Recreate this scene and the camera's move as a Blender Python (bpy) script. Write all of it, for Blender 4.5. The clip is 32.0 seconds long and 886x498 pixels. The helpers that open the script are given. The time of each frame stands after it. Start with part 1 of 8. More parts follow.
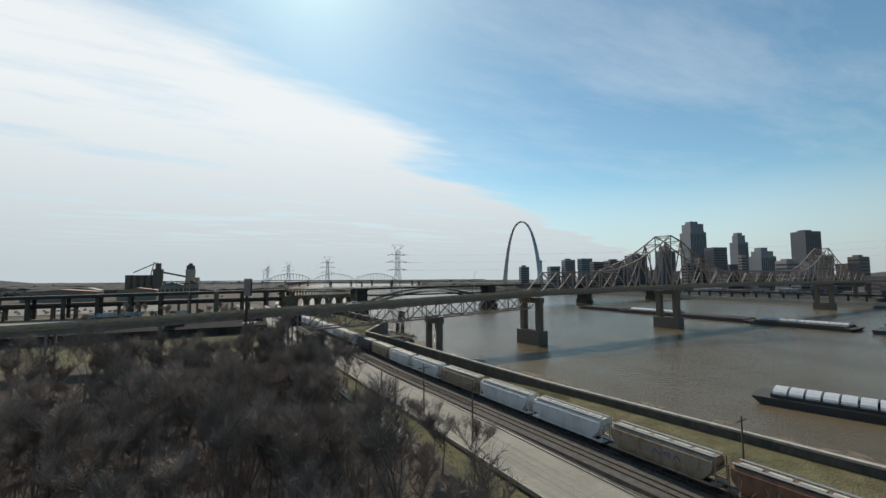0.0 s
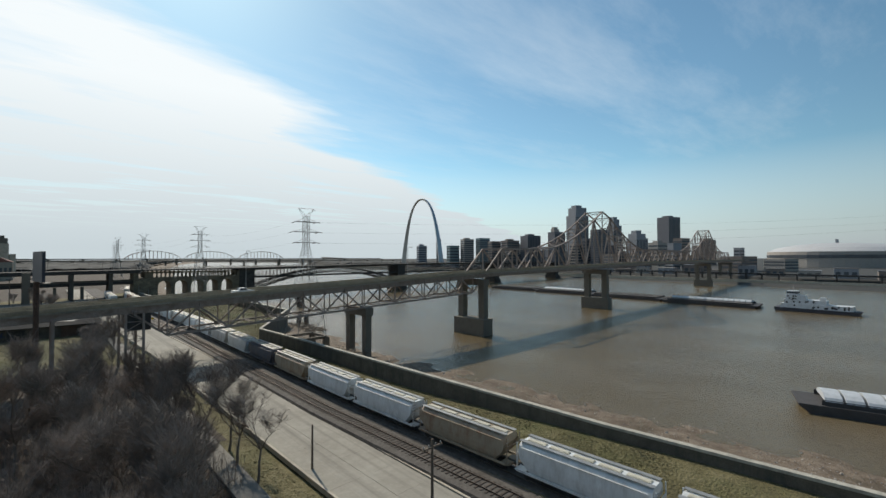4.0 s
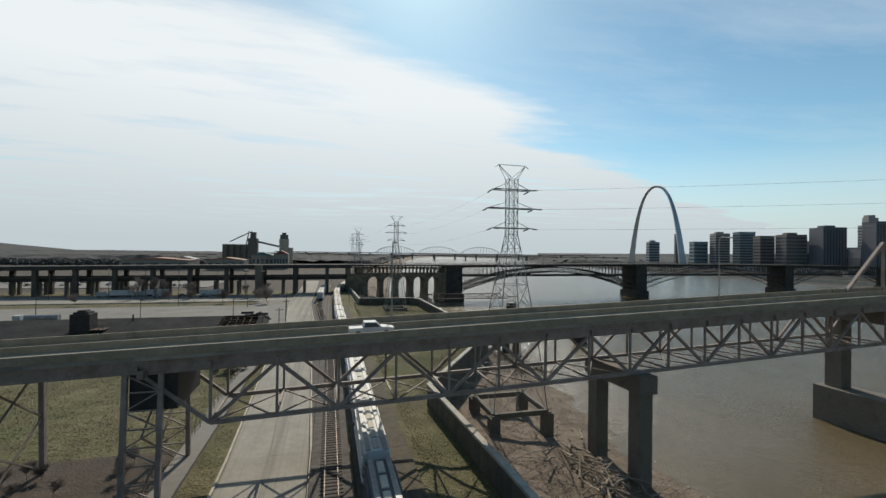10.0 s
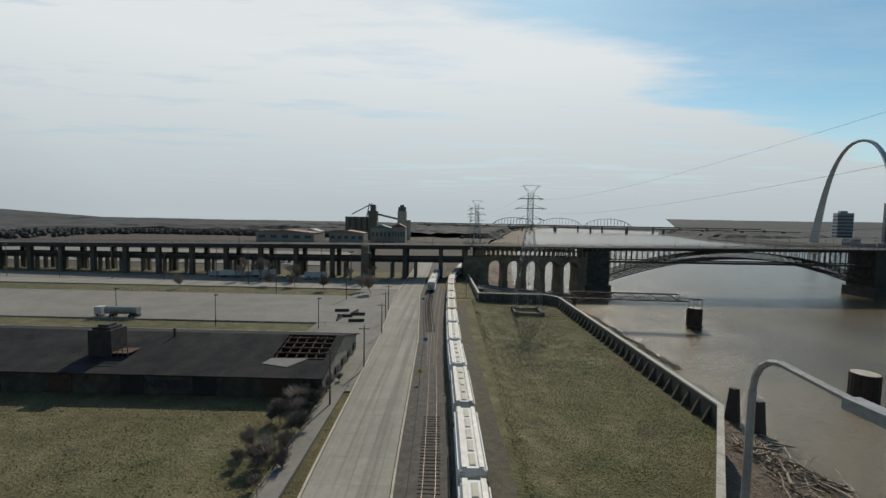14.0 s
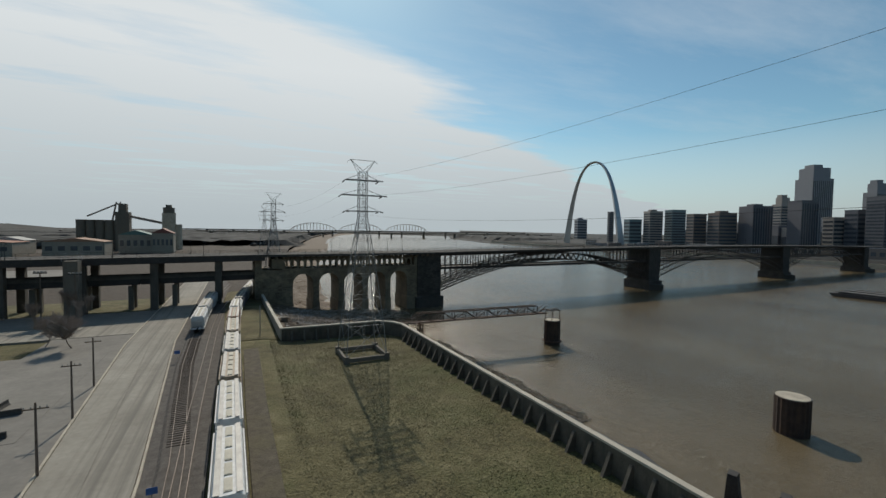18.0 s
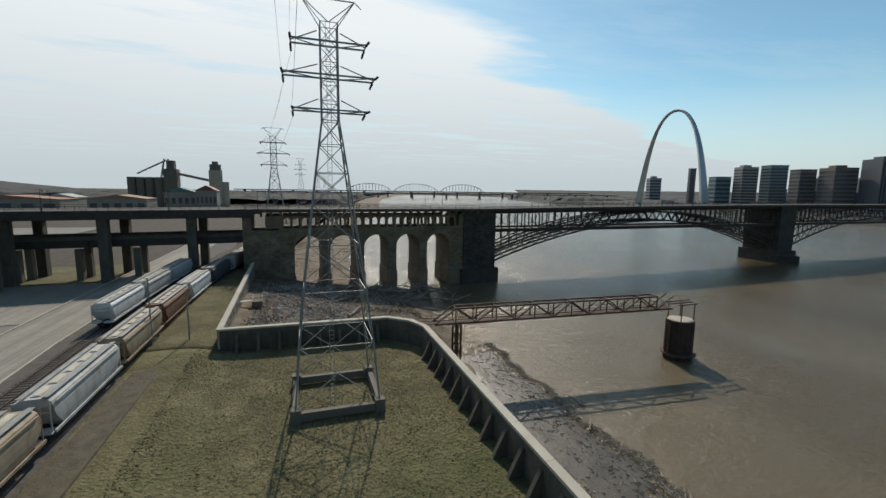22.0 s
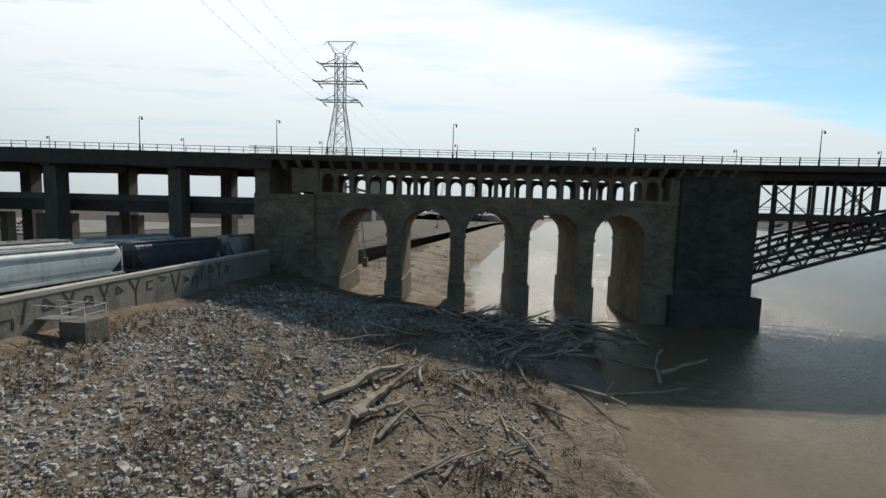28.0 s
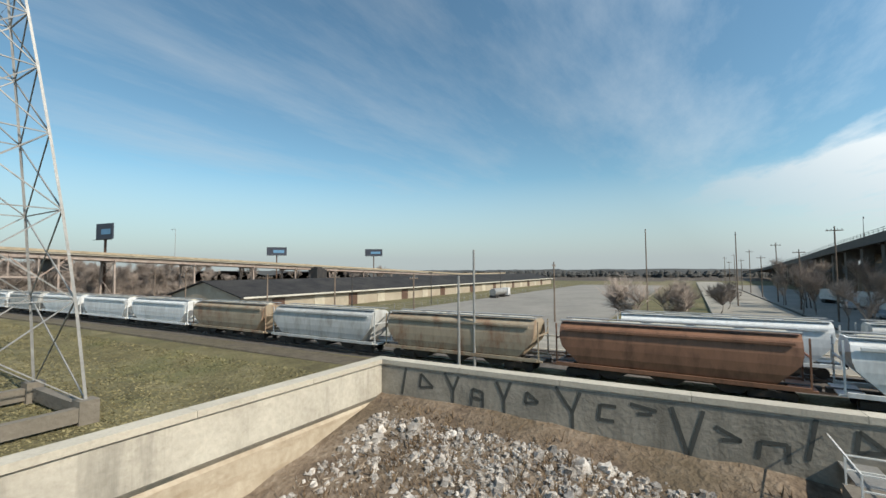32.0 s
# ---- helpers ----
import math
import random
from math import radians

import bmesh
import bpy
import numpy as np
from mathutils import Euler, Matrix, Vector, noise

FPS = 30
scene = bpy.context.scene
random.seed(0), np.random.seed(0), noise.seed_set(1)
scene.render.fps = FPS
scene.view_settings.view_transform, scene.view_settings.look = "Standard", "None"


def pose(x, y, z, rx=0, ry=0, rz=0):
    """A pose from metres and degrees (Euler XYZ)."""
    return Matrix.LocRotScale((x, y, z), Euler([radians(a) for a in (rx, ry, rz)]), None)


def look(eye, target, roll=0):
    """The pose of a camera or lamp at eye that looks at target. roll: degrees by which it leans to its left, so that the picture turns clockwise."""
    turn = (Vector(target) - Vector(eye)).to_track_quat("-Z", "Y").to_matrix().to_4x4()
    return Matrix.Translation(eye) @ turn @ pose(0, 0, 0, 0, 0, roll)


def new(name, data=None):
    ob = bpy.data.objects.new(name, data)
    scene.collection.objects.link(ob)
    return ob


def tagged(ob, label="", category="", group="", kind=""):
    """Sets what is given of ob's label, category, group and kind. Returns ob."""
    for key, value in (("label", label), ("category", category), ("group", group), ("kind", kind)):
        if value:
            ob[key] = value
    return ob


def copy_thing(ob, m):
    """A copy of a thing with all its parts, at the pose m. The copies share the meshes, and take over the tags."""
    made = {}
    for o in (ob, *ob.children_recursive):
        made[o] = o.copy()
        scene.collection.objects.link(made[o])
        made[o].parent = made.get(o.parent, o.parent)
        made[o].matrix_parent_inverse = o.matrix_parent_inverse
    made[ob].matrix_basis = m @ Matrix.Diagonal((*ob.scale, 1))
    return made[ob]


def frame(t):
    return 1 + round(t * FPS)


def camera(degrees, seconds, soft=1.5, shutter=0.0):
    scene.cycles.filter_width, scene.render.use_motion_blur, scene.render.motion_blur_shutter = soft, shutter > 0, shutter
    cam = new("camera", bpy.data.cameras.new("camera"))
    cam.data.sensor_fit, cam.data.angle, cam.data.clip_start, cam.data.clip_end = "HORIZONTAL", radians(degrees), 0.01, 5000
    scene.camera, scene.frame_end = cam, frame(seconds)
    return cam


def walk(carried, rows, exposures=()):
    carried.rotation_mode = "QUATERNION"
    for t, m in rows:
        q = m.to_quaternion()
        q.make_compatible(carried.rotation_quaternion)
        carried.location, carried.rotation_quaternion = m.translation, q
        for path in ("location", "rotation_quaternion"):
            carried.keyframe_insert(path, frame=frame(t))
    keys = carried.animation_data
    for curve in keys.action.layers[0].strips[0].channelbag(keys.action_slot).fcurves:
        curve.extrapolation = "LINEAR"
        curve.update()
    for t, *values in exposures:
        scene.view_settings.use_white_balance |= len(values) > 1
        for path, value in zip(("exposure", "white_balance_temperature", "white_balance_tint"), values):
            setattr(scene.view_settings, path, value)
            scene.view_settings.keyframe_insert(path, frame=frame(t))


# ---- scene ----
cam = camera(92.7, 32.0)
PATH = [
    (0, (-2.449, 2.734, 34.646), (-1.478, 4.477, 34.786), -0.3),
    (0.5, (0.65, 8.097, 34.837), (1.478, 9.918, 34.809), -0.1),
    (1, (2.811, 14.002, 34.631), (3.59, 15.844, 34.589), -0.1),
    (1.5, (4.313, 20.214, 34.31), (5.04, 22.076, 34.255), -0.0),
    (2, (5.296, 26.704, 34.124), (6.112, 28.529, 34.079), 0.0),
    (2.5, (6.134, 33.025, 34.001), (6.985, 34.834, 33.933), 0.1),
    (3, (6.988, 39.26, 33.884), (7.982, 40.995, 33.84), -0.1),
    (3.5, (8.243, 45.63, 33.84), (9.46, 47.218, 33.848), -0.1),
    (5.5, (22.203, 68.931, 33.362), (23.735, 70.215, 33.411), 0.2),
    (6, (26.631, 73.294, 33.481), (28.109, 74.641, 33.493), 0.3),
    (6.5, (30.936, 77.901, 33.568), (32.261, 79.4, 33.576), 0.3),
    (7, (34.853, 83.174, 33.786), (35.918, 84.867, 33.796), 0.6),
    (7.5, (38.091, 88.828, 33.992), (39.216, 90.482, 34.004), 0.4),
    (8, (40.765, 94.891, 34.089), (41.698, 96.66, 34.088), 0.5),
    (8.5, (42.949, 101.127, 34.205), (43.714, 102.975, 34.194), 0.6),
    (9, (44.49, 107.738, 34.389), (45.098, 109.643, 34.395), 0.7),
    (9.5, (45.397, 114.178, 34.278), (45.901, 116.113, 34.297), 0.9),
    (10, (45.824, 120.461, 34.312), (46.339, 122.393, 34.329), 0.8),
    (10.5, (45.99, 127.109, 34.321), (46.527, 129.035, 34.372), 0.9),
    (11, (46.451, 134.041, 34.632), (46.988, 135.961, 34.796), 1.4),
    (11.5, (47.015, 140.793, 35.191), (47.55, 142.702, 35.456), 1.5),
    (12, (47.714, 147.304, 35.928), (48.182, 149.215, 36.288), 1.8),
    (12.5, (48.283, 153.863, 36.862), (48.55, 155.826, 37.139), 1.9),
    (13, (48.587, 160.661, 37.743), (48.749, 162.65, 37.887), 2.0),
    (13.5, (48.426, 167.661, 38.363), (48.411, 169.661, 38.368), 1.8),
    (14, (48.012, 174.263, 38.602), (47.987, 176.259, 38.47), 1.1),
    (14.5, (47.061, 180.737, 38.312), (47.124, 182.732, 38.182), 1.8),
    (15, (46.246, 187.605, 37.847), (46.536, 189.579, 37.699), 1.7),
    (15.5, (45.648, 194.795, 37.289), (46.369, 196.648, 37.067), 0.7),
    (17.5, (49.942, 220.946, 36.111), (50.627, 222.822, 36.013), 1.0),
    (18, (50.752, 227.327, 35.844), (51.624, 229.125, 35.757), 0.8),
    (18.5, (52.138, 233.815, 35.544), (53.083, 235.576, 35.471), 0.8),
    (19, (53.911, 240.136, 35.267), (54.961, 241.836, 35.188), 0.7),
    (19.5, (55.951, 246.27, 35.049), (57.14, 247.875, 34.943), 0.6),
    (20, (58.628, 252.138, 34.634), (59.982, 253.603, 34.493), 0.5),
    (20.5, (62.02, 257.672, 33.944), (63.429, 259.08, 33.768), 0.5),
    (21, (65.842, 262.762, 33.074), (67.349, 264.057, 32.846), 0.4),
    (21.5, (69.875, 267.596, 32.26), (70.814, 269.358, 32.146), 1.0),
    (22, (73.183, 272.723, 31.433), (73.806, 274.604, 31.162), 0.8),
    (22.5, (75.197, 278.286, 30.331), (76.034, 280.041, 29.863), 0.4),
    (23, (76.727, 284.023, 28.99), (77.643, 285.686, 28.359), 0.3),
    (23.5, (78.251, 289.683, 27.674), (79.326, 291.182, 26.901), 0.1),
    (24, (80.554, 295.044, 26.332), (81.735, 296.423, 25.492), -0.1),
    (24.5, (83.258, 299.379, 24.957), (84.5, 300.688, 24.095), -0.5),
    (25, (86.214, 303.084, 23.416), (87.416, 304.498, 22.671), -0.2),
    (25.5, (89.336, 306.599, 21.592), (89.844, 308.377, 20.831), 0.9),
    (26, (91.573, 310.896, 20.686), (91.922, 312.638, 19.769), 0.6),
    (26.5, (92.378, 316.343, 19.155), (92.625, 318.17, 18.381), 1.9),
    (28.5, (92.04, 343.946, 16.382), (91.859, 345.935, 16.281), 1.3),
    (29, (89.8, 349.915, 15.87), (89.556, 351.894, 15.716), 1.2),
    (29.5, (87.597, 355.485, 16.052), (86.851, 357.338, 15.953), 1.0),
    (29.6, (87.163, 356.239, 16.131), (86.213, 357.996, 16.028), 1.0),
    (29.7, (86.729, 356.993, 16.210), (85.510, 358.575, 16.104), 1.0),
    (29.8, (86.295, 357.747, 16.289), (84.795, 359.065, 16.180), 0.9),
    (29.9, (85.861, 358.501, 16.367), (84.135, 359.505, 16.256), 0.9),
    (30, (85.427, 359.255, 16.446), (83.539, 359.905, 16.332), 0.9),
    (30.1, (85.157, 359.554, 16.419), (83.180, 359.825, 16.289), 0.6),
    (30.2, (84.887, 359.854, 16.391), (82.896, 359.736, 16.246), 0.4),
    (30.3, (84.617, 360.154, 16.364), (82.688, 359.651, 16.203), 0.1),
    (30.4, (84.347, 360.453, 16.336), (82.554, 359.586, 16.160), -0.1),
    (30.5, (84.077, 360.753, 16.309), (82.483, 359.560, 16.117), -0.4),
    (30.6, (84.081, 360.752, 16.308), (82.715, 359.308, 16.085), -0.4),
    (30.7, (84.084, 360.752, 16.307), (82.915, 359.149, 16.054), -0.4),
    (30.8, (84.088, 360.752, 16.305), (83.039, 359.073, 16.022), -0.4),
    (31, (84.095, 360.752, 16.303), (83.112, 359.044, 15.96), -0.4),
    (31.5, (84.119, 360.773, 16.301), (82.836, 359.276, 15.959), -0.2),
    (32, (84.133, 360.734, 16.298), (82.408, 359.728, 16.401), -0.3),
]
walk(cam, [(t, look(e, g, r)) for t, e, g, r in PATH],
     [(0, -0.1), (2, 0.05), (3, 0.05), (6, -0.1), (12, -0.1), (14, -0.3), (18, -0.38), (19, -0.2), (21, 0.05), (22, -0.1), (23.3, 0.1), (24, 0.25), (26, 0.4), (26.5, 0.38), (28.5, 0.05), (29.5, 0.1), (30, 0.45), (30.4, 0.65), (31, 0.8), (31.5, 0.75), (32, 0.65)])

# ---- sky, sun ----
SUN_AZ, SUN_EL = 11.0, 41.0   # degrees: from +y towards +x, and above the horizon
world = bpy.data.worlds.new("sky")
scene.world = world
world.use_nodes = True
wn, wl = world.node_tree.nodes, world.node_tree.links
wn.clear()


def sky_nodes():
    out = wn.new("ShaderNodeOutputWorld")
    bg = wn.new("ShaderNodeBackground")
    sky = wn.new("ShaderNodeTexSky")
    sky.sky_type = "NISHITA"
    sky.sun_disc = False
    sky.sun_elevation = radians(SUN_EL)
    sky.sun_rotation = radians(SUN_AZ)
    sky.air_density, sky.dust_density, sky.ozone_density = 1.0, 0.4, 1.6
    bg.inputs["Strength"].default_value = 0.11
    tc = wn.new("ShaderNodeTexCoord")
    sep = wn.new("ShaderNodeSeparateXYZ")
    wl.new(tc.outputs["Generated"], sep.inputs[0])

    def m(op, a, b=None, clamp=False):
        n = wn.new("ShaderNodeMath")
        n.operation, n.use_clamp = op, clamp
        for k, v in enumerate((a, b)):
            if v is None:
                continue
            if isinstance(v, (int, float)):
                n.inputs[k].default_value = v
            else:
                wl.new(v, n.inputs[k])
        return n.outputs[0]

    up = m("MAXIMUM", sep.outputs[2], 0.012)
    u, v = m("DIVIDE", sep.outputs[0], up), m("DIVIDE", sep.outputs[1], up)
    comb = wn.new("ShaderNodeCombineXYZ")
    wl.new(u, comb.inputs[0]), wl.new(v, comb.inputs[1])

    def noise_of(scale, rot, stretch, detail, rough, shift=0.0):
        mp = wn.new("ShaderNodeMapping")
        mp.inputs["Rotation"].default_value = (0, 0, radians(rot))
        mp.inputs["Scale"].default_value = (stretch, 1, 1)
        mp.inputs["Location"].default_value = (shift, shift * 0.7, 0)
        wl.new(comb.outputs[0], mp.inputs[0])
        n = wn.new("ShaderNodeTexNoise")
        n.inputs["Scale"].default_value = scale
        n.inputs["Detail"].default_value = detail
        n.inputs["Roughness"].default_value = rough
        wl.new(mp.outputs[0], n.inputs["Vector"])
        return n.outputs[0]

    # direction of the sun
    dot = wn.new("ShaderNodeVectorMath")
    dot.operation = "DOT_PRODUCT"
    az, el = radians(SUN_AZ), radians(SUN_EL)
    dot.inputs[1].default_value = (math.sin(az) * math.cos(el), math.cos(az) * math.cos(el), math.sin(el))
    wl.new(tc.outputs["Generated"], dot.inputs[0])
    facing = m("MULTIPLY", m("ADD", dot.outputs["Value"], 0.25), 2.2, True)
    big = noise_of(0.5, -34, 0.4, 5, 0.5)
    fine = noise_of(1.5, -30, 0.35, 9, 0.6, 3.1)
    # the edge of the cloud sheet, a bent line on the cloud plane
    bend = m("ADD", m("MULTIPLY", m("MAXIMUM", u, 0.0), 0.78), m("MULTIPLY", m("MAXIMUM", m("SUBTRACT", u, 3.8), 0.0), -0.22))
    bend = m("ADD", bend, m("MULTIPLY", m("MINIMUM", m("ADD", u, 2.5), 0.0), 0.45))
    edge = m("SUBTRACT", m("SUBTRACT", v, bend), 1.85)
    near = m("MULTIPLY", m("SUBTRACT", big, 0.5), 1.3)
    near2 = m("MULTIPLY", m("SUBTRACT", fine, 0.5), 1.5)
    soft = m("ADD", m("ADD", edge, near), near2)
    sheet = m("MULTIPLY", m("ADD", soft, 0.25), 2.0, True)
    gaps = m("ADD", m("MULTIPLY", m("SUBTRACT", fine, 0.36), 2.4), 0.72, True)
    gaps = m("MAXIMUM", gaps, m("SUBTRACT", 1.15, m("MULTIPLY", sep.outputs[2], 3.0)))
    sheet = m("MULTIPLY", sheet, gaps, True)
    sheet = m("MULTIPLY", sheet, facing, True)
    # thin streaks over the open part
    wisp = noise_of(0.8, -58, 0.3, 9, 0.66, 7.7)
    wisp = m("MULTIPLY", m("MULTIPLY", m("SUBTRACT", wisp, 0.46), 2.6, True), 0.5)
    cover = m("MAXIMUM", sheet, wisp)
    # haze towards the horizon
    low = m("MULTIPLY", m("SUBTRACT", 0.21, sep.outputs[2]), 5.5, True)
    cover = m("MAXIMUM", cover, m("MULTIPLY", low, 0.92))
    blue = wn.new("ShaderNodeMixRGB")
    blue.blend_type = "MULTIPLY"
    blue.inputs[0].default_value = 1.0
    blue.inputs[2].default_value = (0.86, 1.10, 1.03, 1)
    wl.new(sky.outputs[0], blue.inputs[1])
    # clouds are brighter towards the sun, greyer low down
    lit = m("MULTIPLY", m("ADD", dot.outputs["Value"], 0.1), 1.6, True)
    high = m("MULTIPLY", m("SUBTRACT", sep.outputs[2], 0.02), 3.2, True)
    power = m("MULTIPLY", m("ADD", 3.3, m("MULTIPLY", lit, 3.5)), m("ADD", 0.87, m("MULTIPLY", high, 0.41)))
    halo = m("MULTIPLY", m("POWER", m("MAXIMUM", dot.outputs["Value"], 0.0), 420.0), 14.0)
    halo2 = m("MULTIPLY", m("POWER", m("MAXIMUM", dot.outputs["Value"], 0.0), 26.0), 0.35)
    glow = m("ADD", halo, halo2)
    white = wn.new("ShaderNodeCombineXYZ")
    wl.new(m("MULTIPLY", power, m("ADD", 0.885, m("MULTIPLY", high, 0.06))), white.inputs[0]), wl.new(power, white.inputs[1]), wl.new(m("MULTIPLY", power, m("SUBTRACT", 1.05, m("MULTIPLY", high, 0.03))), white.inputs[2])
    mix = wn.new("ShaderNodeMixRGB")
    wl.new(cover, mix.inputs[0])
    deep = wn.new("ShaderNodeMixRGB")
    deep.blend_type = "MULTIPLY"
    deep.inputs[0].default_value = 1.0
    wl.new(blue.outputs[0], deep.inputs[1]), wl.new(m("ADD", 0.72, m("MULTIPLY", lit, 0.28)), deep.inputs[2])
    wl.new(deep.outputs[0], mix.inputs[1])
    wl.new(white.outputs[0], mix.inputs[2])
    add = wn.new("ShaderNodeMixRGB")
    add.blend_type = "ADD"
    add.inputs[0].default_value = 1.0
    wl.new(mix.outputs[0], add.inputs[1])
    wl.new(glow, add.inputs[2])
    mix = add
    wl.new(mix.outputs[0], bg.inputs[0])
    wl.new(bg.outputs[0], out.inputs[0])


sky_nodes()
sun_data = bpy.data.lights.new("sun", "SUN")
sun_data.energy, sun_data.angle, sun_data.color = 3.7, radians(0.6), (1.0, 0.905, 0.76)
sun = new("sun", sun_data)
sun.matrix_world = look((0, 0, 300), (-math.sin(radians(SUN_AZ)) * 100, -math.cos(radians(SUN_AZ)) * 100, 300 - math.tan(radians(SUN_EL)) * 100))


# ---- materials ----
def material(name, colours, scale=1.0, rough=0.8, metal=0.0, bump=0.3, fine=12.0, stretch=(1, 1, 1), vary=0.0, spec=0.5,
             stain=None, stain_scale=0.3, stain_amount=0.5, streak=None, island=0.0):
    """A two-scale noise material; colours: dark and light base colour."""
    mat = bpy.data.materials.new(name)
    mat.use_nodes = True
    nt = mat.node_tree
    n, l = nt.nodes, nt.links
    b = n["Principled BSDF"]
    b.inputs["Roughness"].default_value = rough
    b.inputs["Metallic"].default_value = metal
    b.inputs["Specular IOR Level"].default_value = spec
    g = n.new("ShaderNodeNewGeometry")
    mp = n.new("ShaderNodeMapping")
    mp.inputs["Scale"].default_value = stretch
    l.new(g.outputs["Position"], mp.inputs[0])
    a = n.new("ShaderNodeTexNoise")
    a.inputs["Scale"].default_value, a.inputs["Detail"].default_value, a.inputs["Roughness"].default_value = scale, 8, 0.65
    f = n.new("ShaderNodeTexNoise")
    f.inputs["Scale"].default_value, f.inputs["Detail"].default_value = scale * fine, 5
    l.new(mp.outputs[0], a.inputs["Vector"]), l.new(mp.outputs[0], f.inputs["Vector"])
    add = n.new("ShaderNodeMath")
    add.operation = "ADD"
    half = n.new("ShaderNodeMath")
    half.operation = "MULTIPLY"
    half.inputs[1].default_value = 0.5
    l.new(f.outputs[0], half.inputs[0])
    l.new(a.outputs[0], add.inputs[0]), l.new(half.outputs[0], add.inputs[1])
    ramp = n.new("ShaderNodeValToRGB")
    ramp.color_ramp.elements[0].position, ramp.color_ramp.elements[1].position = 0.55, 0.98
    while len(ramp.color_ramp.elements) < len(colours):
        ramp.color_ramp.elements.new(0.75)
    k = len(colours)
    for i, c in enumerate(colours):
        ramp.color_ramp.elements[i].position = 0.55 + 0.43 * i / (k - 1)
        ramp.color_ramp.elements[i].color = (*c, 1)
    l.new(add.outputs[0], ramp.inputs[0])
    colour = ramp.outputs[0]
    if stain:
        s = n.new("ShaderNodeTexNoise")
        s.inputs["Scale"].default_value, s.inputs["Detail"].default_value, s.inputs["Roughness"].default_value = stain_scale, 6, 0.7
        ms = n.new("ShaderNodeMapping")
        ms.inputs["Scale"].default_value = streak or (1, 1, 1)
        l.new(g.outputs["Position"], ms.inputs[0]), l.new(ms.outputs[0], s.inputs["Vector"])
        sr = n.new("ShaderNodeMapRange")
        sr.inputs[1].default_value, sr.inputs[2].default_value = 0.48, 0.68
        sr.inputs[3].default_value, sr.inputs[4].default_value = 0.0, stain_amount
        l.new(s.outputs[0], sr.inputs[0])
        mx = n.new("ShaderNodeMixRGB")
        l.new(sr.outputs[0], mx.inputs[0]), l.new(colour, mx.inputs[1])
        mx.inputs[2].default_value = (*stain, 1)
        colour = mx.outputs[0]
    if island:
        hs = n.new("ShaderNodeHueSaturation")
        ir = n.new("ShaderNodeMapRange")
        ir.inputs[3].default_value, ir.inputs[4].default_value = 1 - island, 1 + island
        l.new(g.outputs["Random Per Island"], ir.inputs[0]), l.new(ir.outputs[0], hs.inputs["Value"])
        l.new(colour, hs.inputs["Color"])
        colour = hs.outputs[0]
    if vary:
        oi = n.new("ShaderNodeObjectInfo")
        hsv = n.new("ShaderNodeHueSaturation")
        mr = n.new("ShaderNodeMapRange")
        mr.inputs[3].default_value, mr.inputs[4].default_value = 1 - vary, 1 + vary
        l.new(oi.outputs["Random"], mr.inputs[0]), l.new(mr.outputs[0], hsv.inputs["Value"])
        l.new(colour, hsv.inputs["Color"])
        colour = hsv.outputs[0]
    l.new(colour, b.inputs["Base Color"])
    if bump:
        bp = n.new("ShaderNodeBump")
        bp.inputs["Strength"].default_value = bump
        bp.inputs["Distance"].default_value = 0.15 / max(scale, 0.2)
        l.new(add.outputs[0], bp.inputs["Height"])
        l.new(bp.outputs[0], b.inputs["Normal"])
    return mat


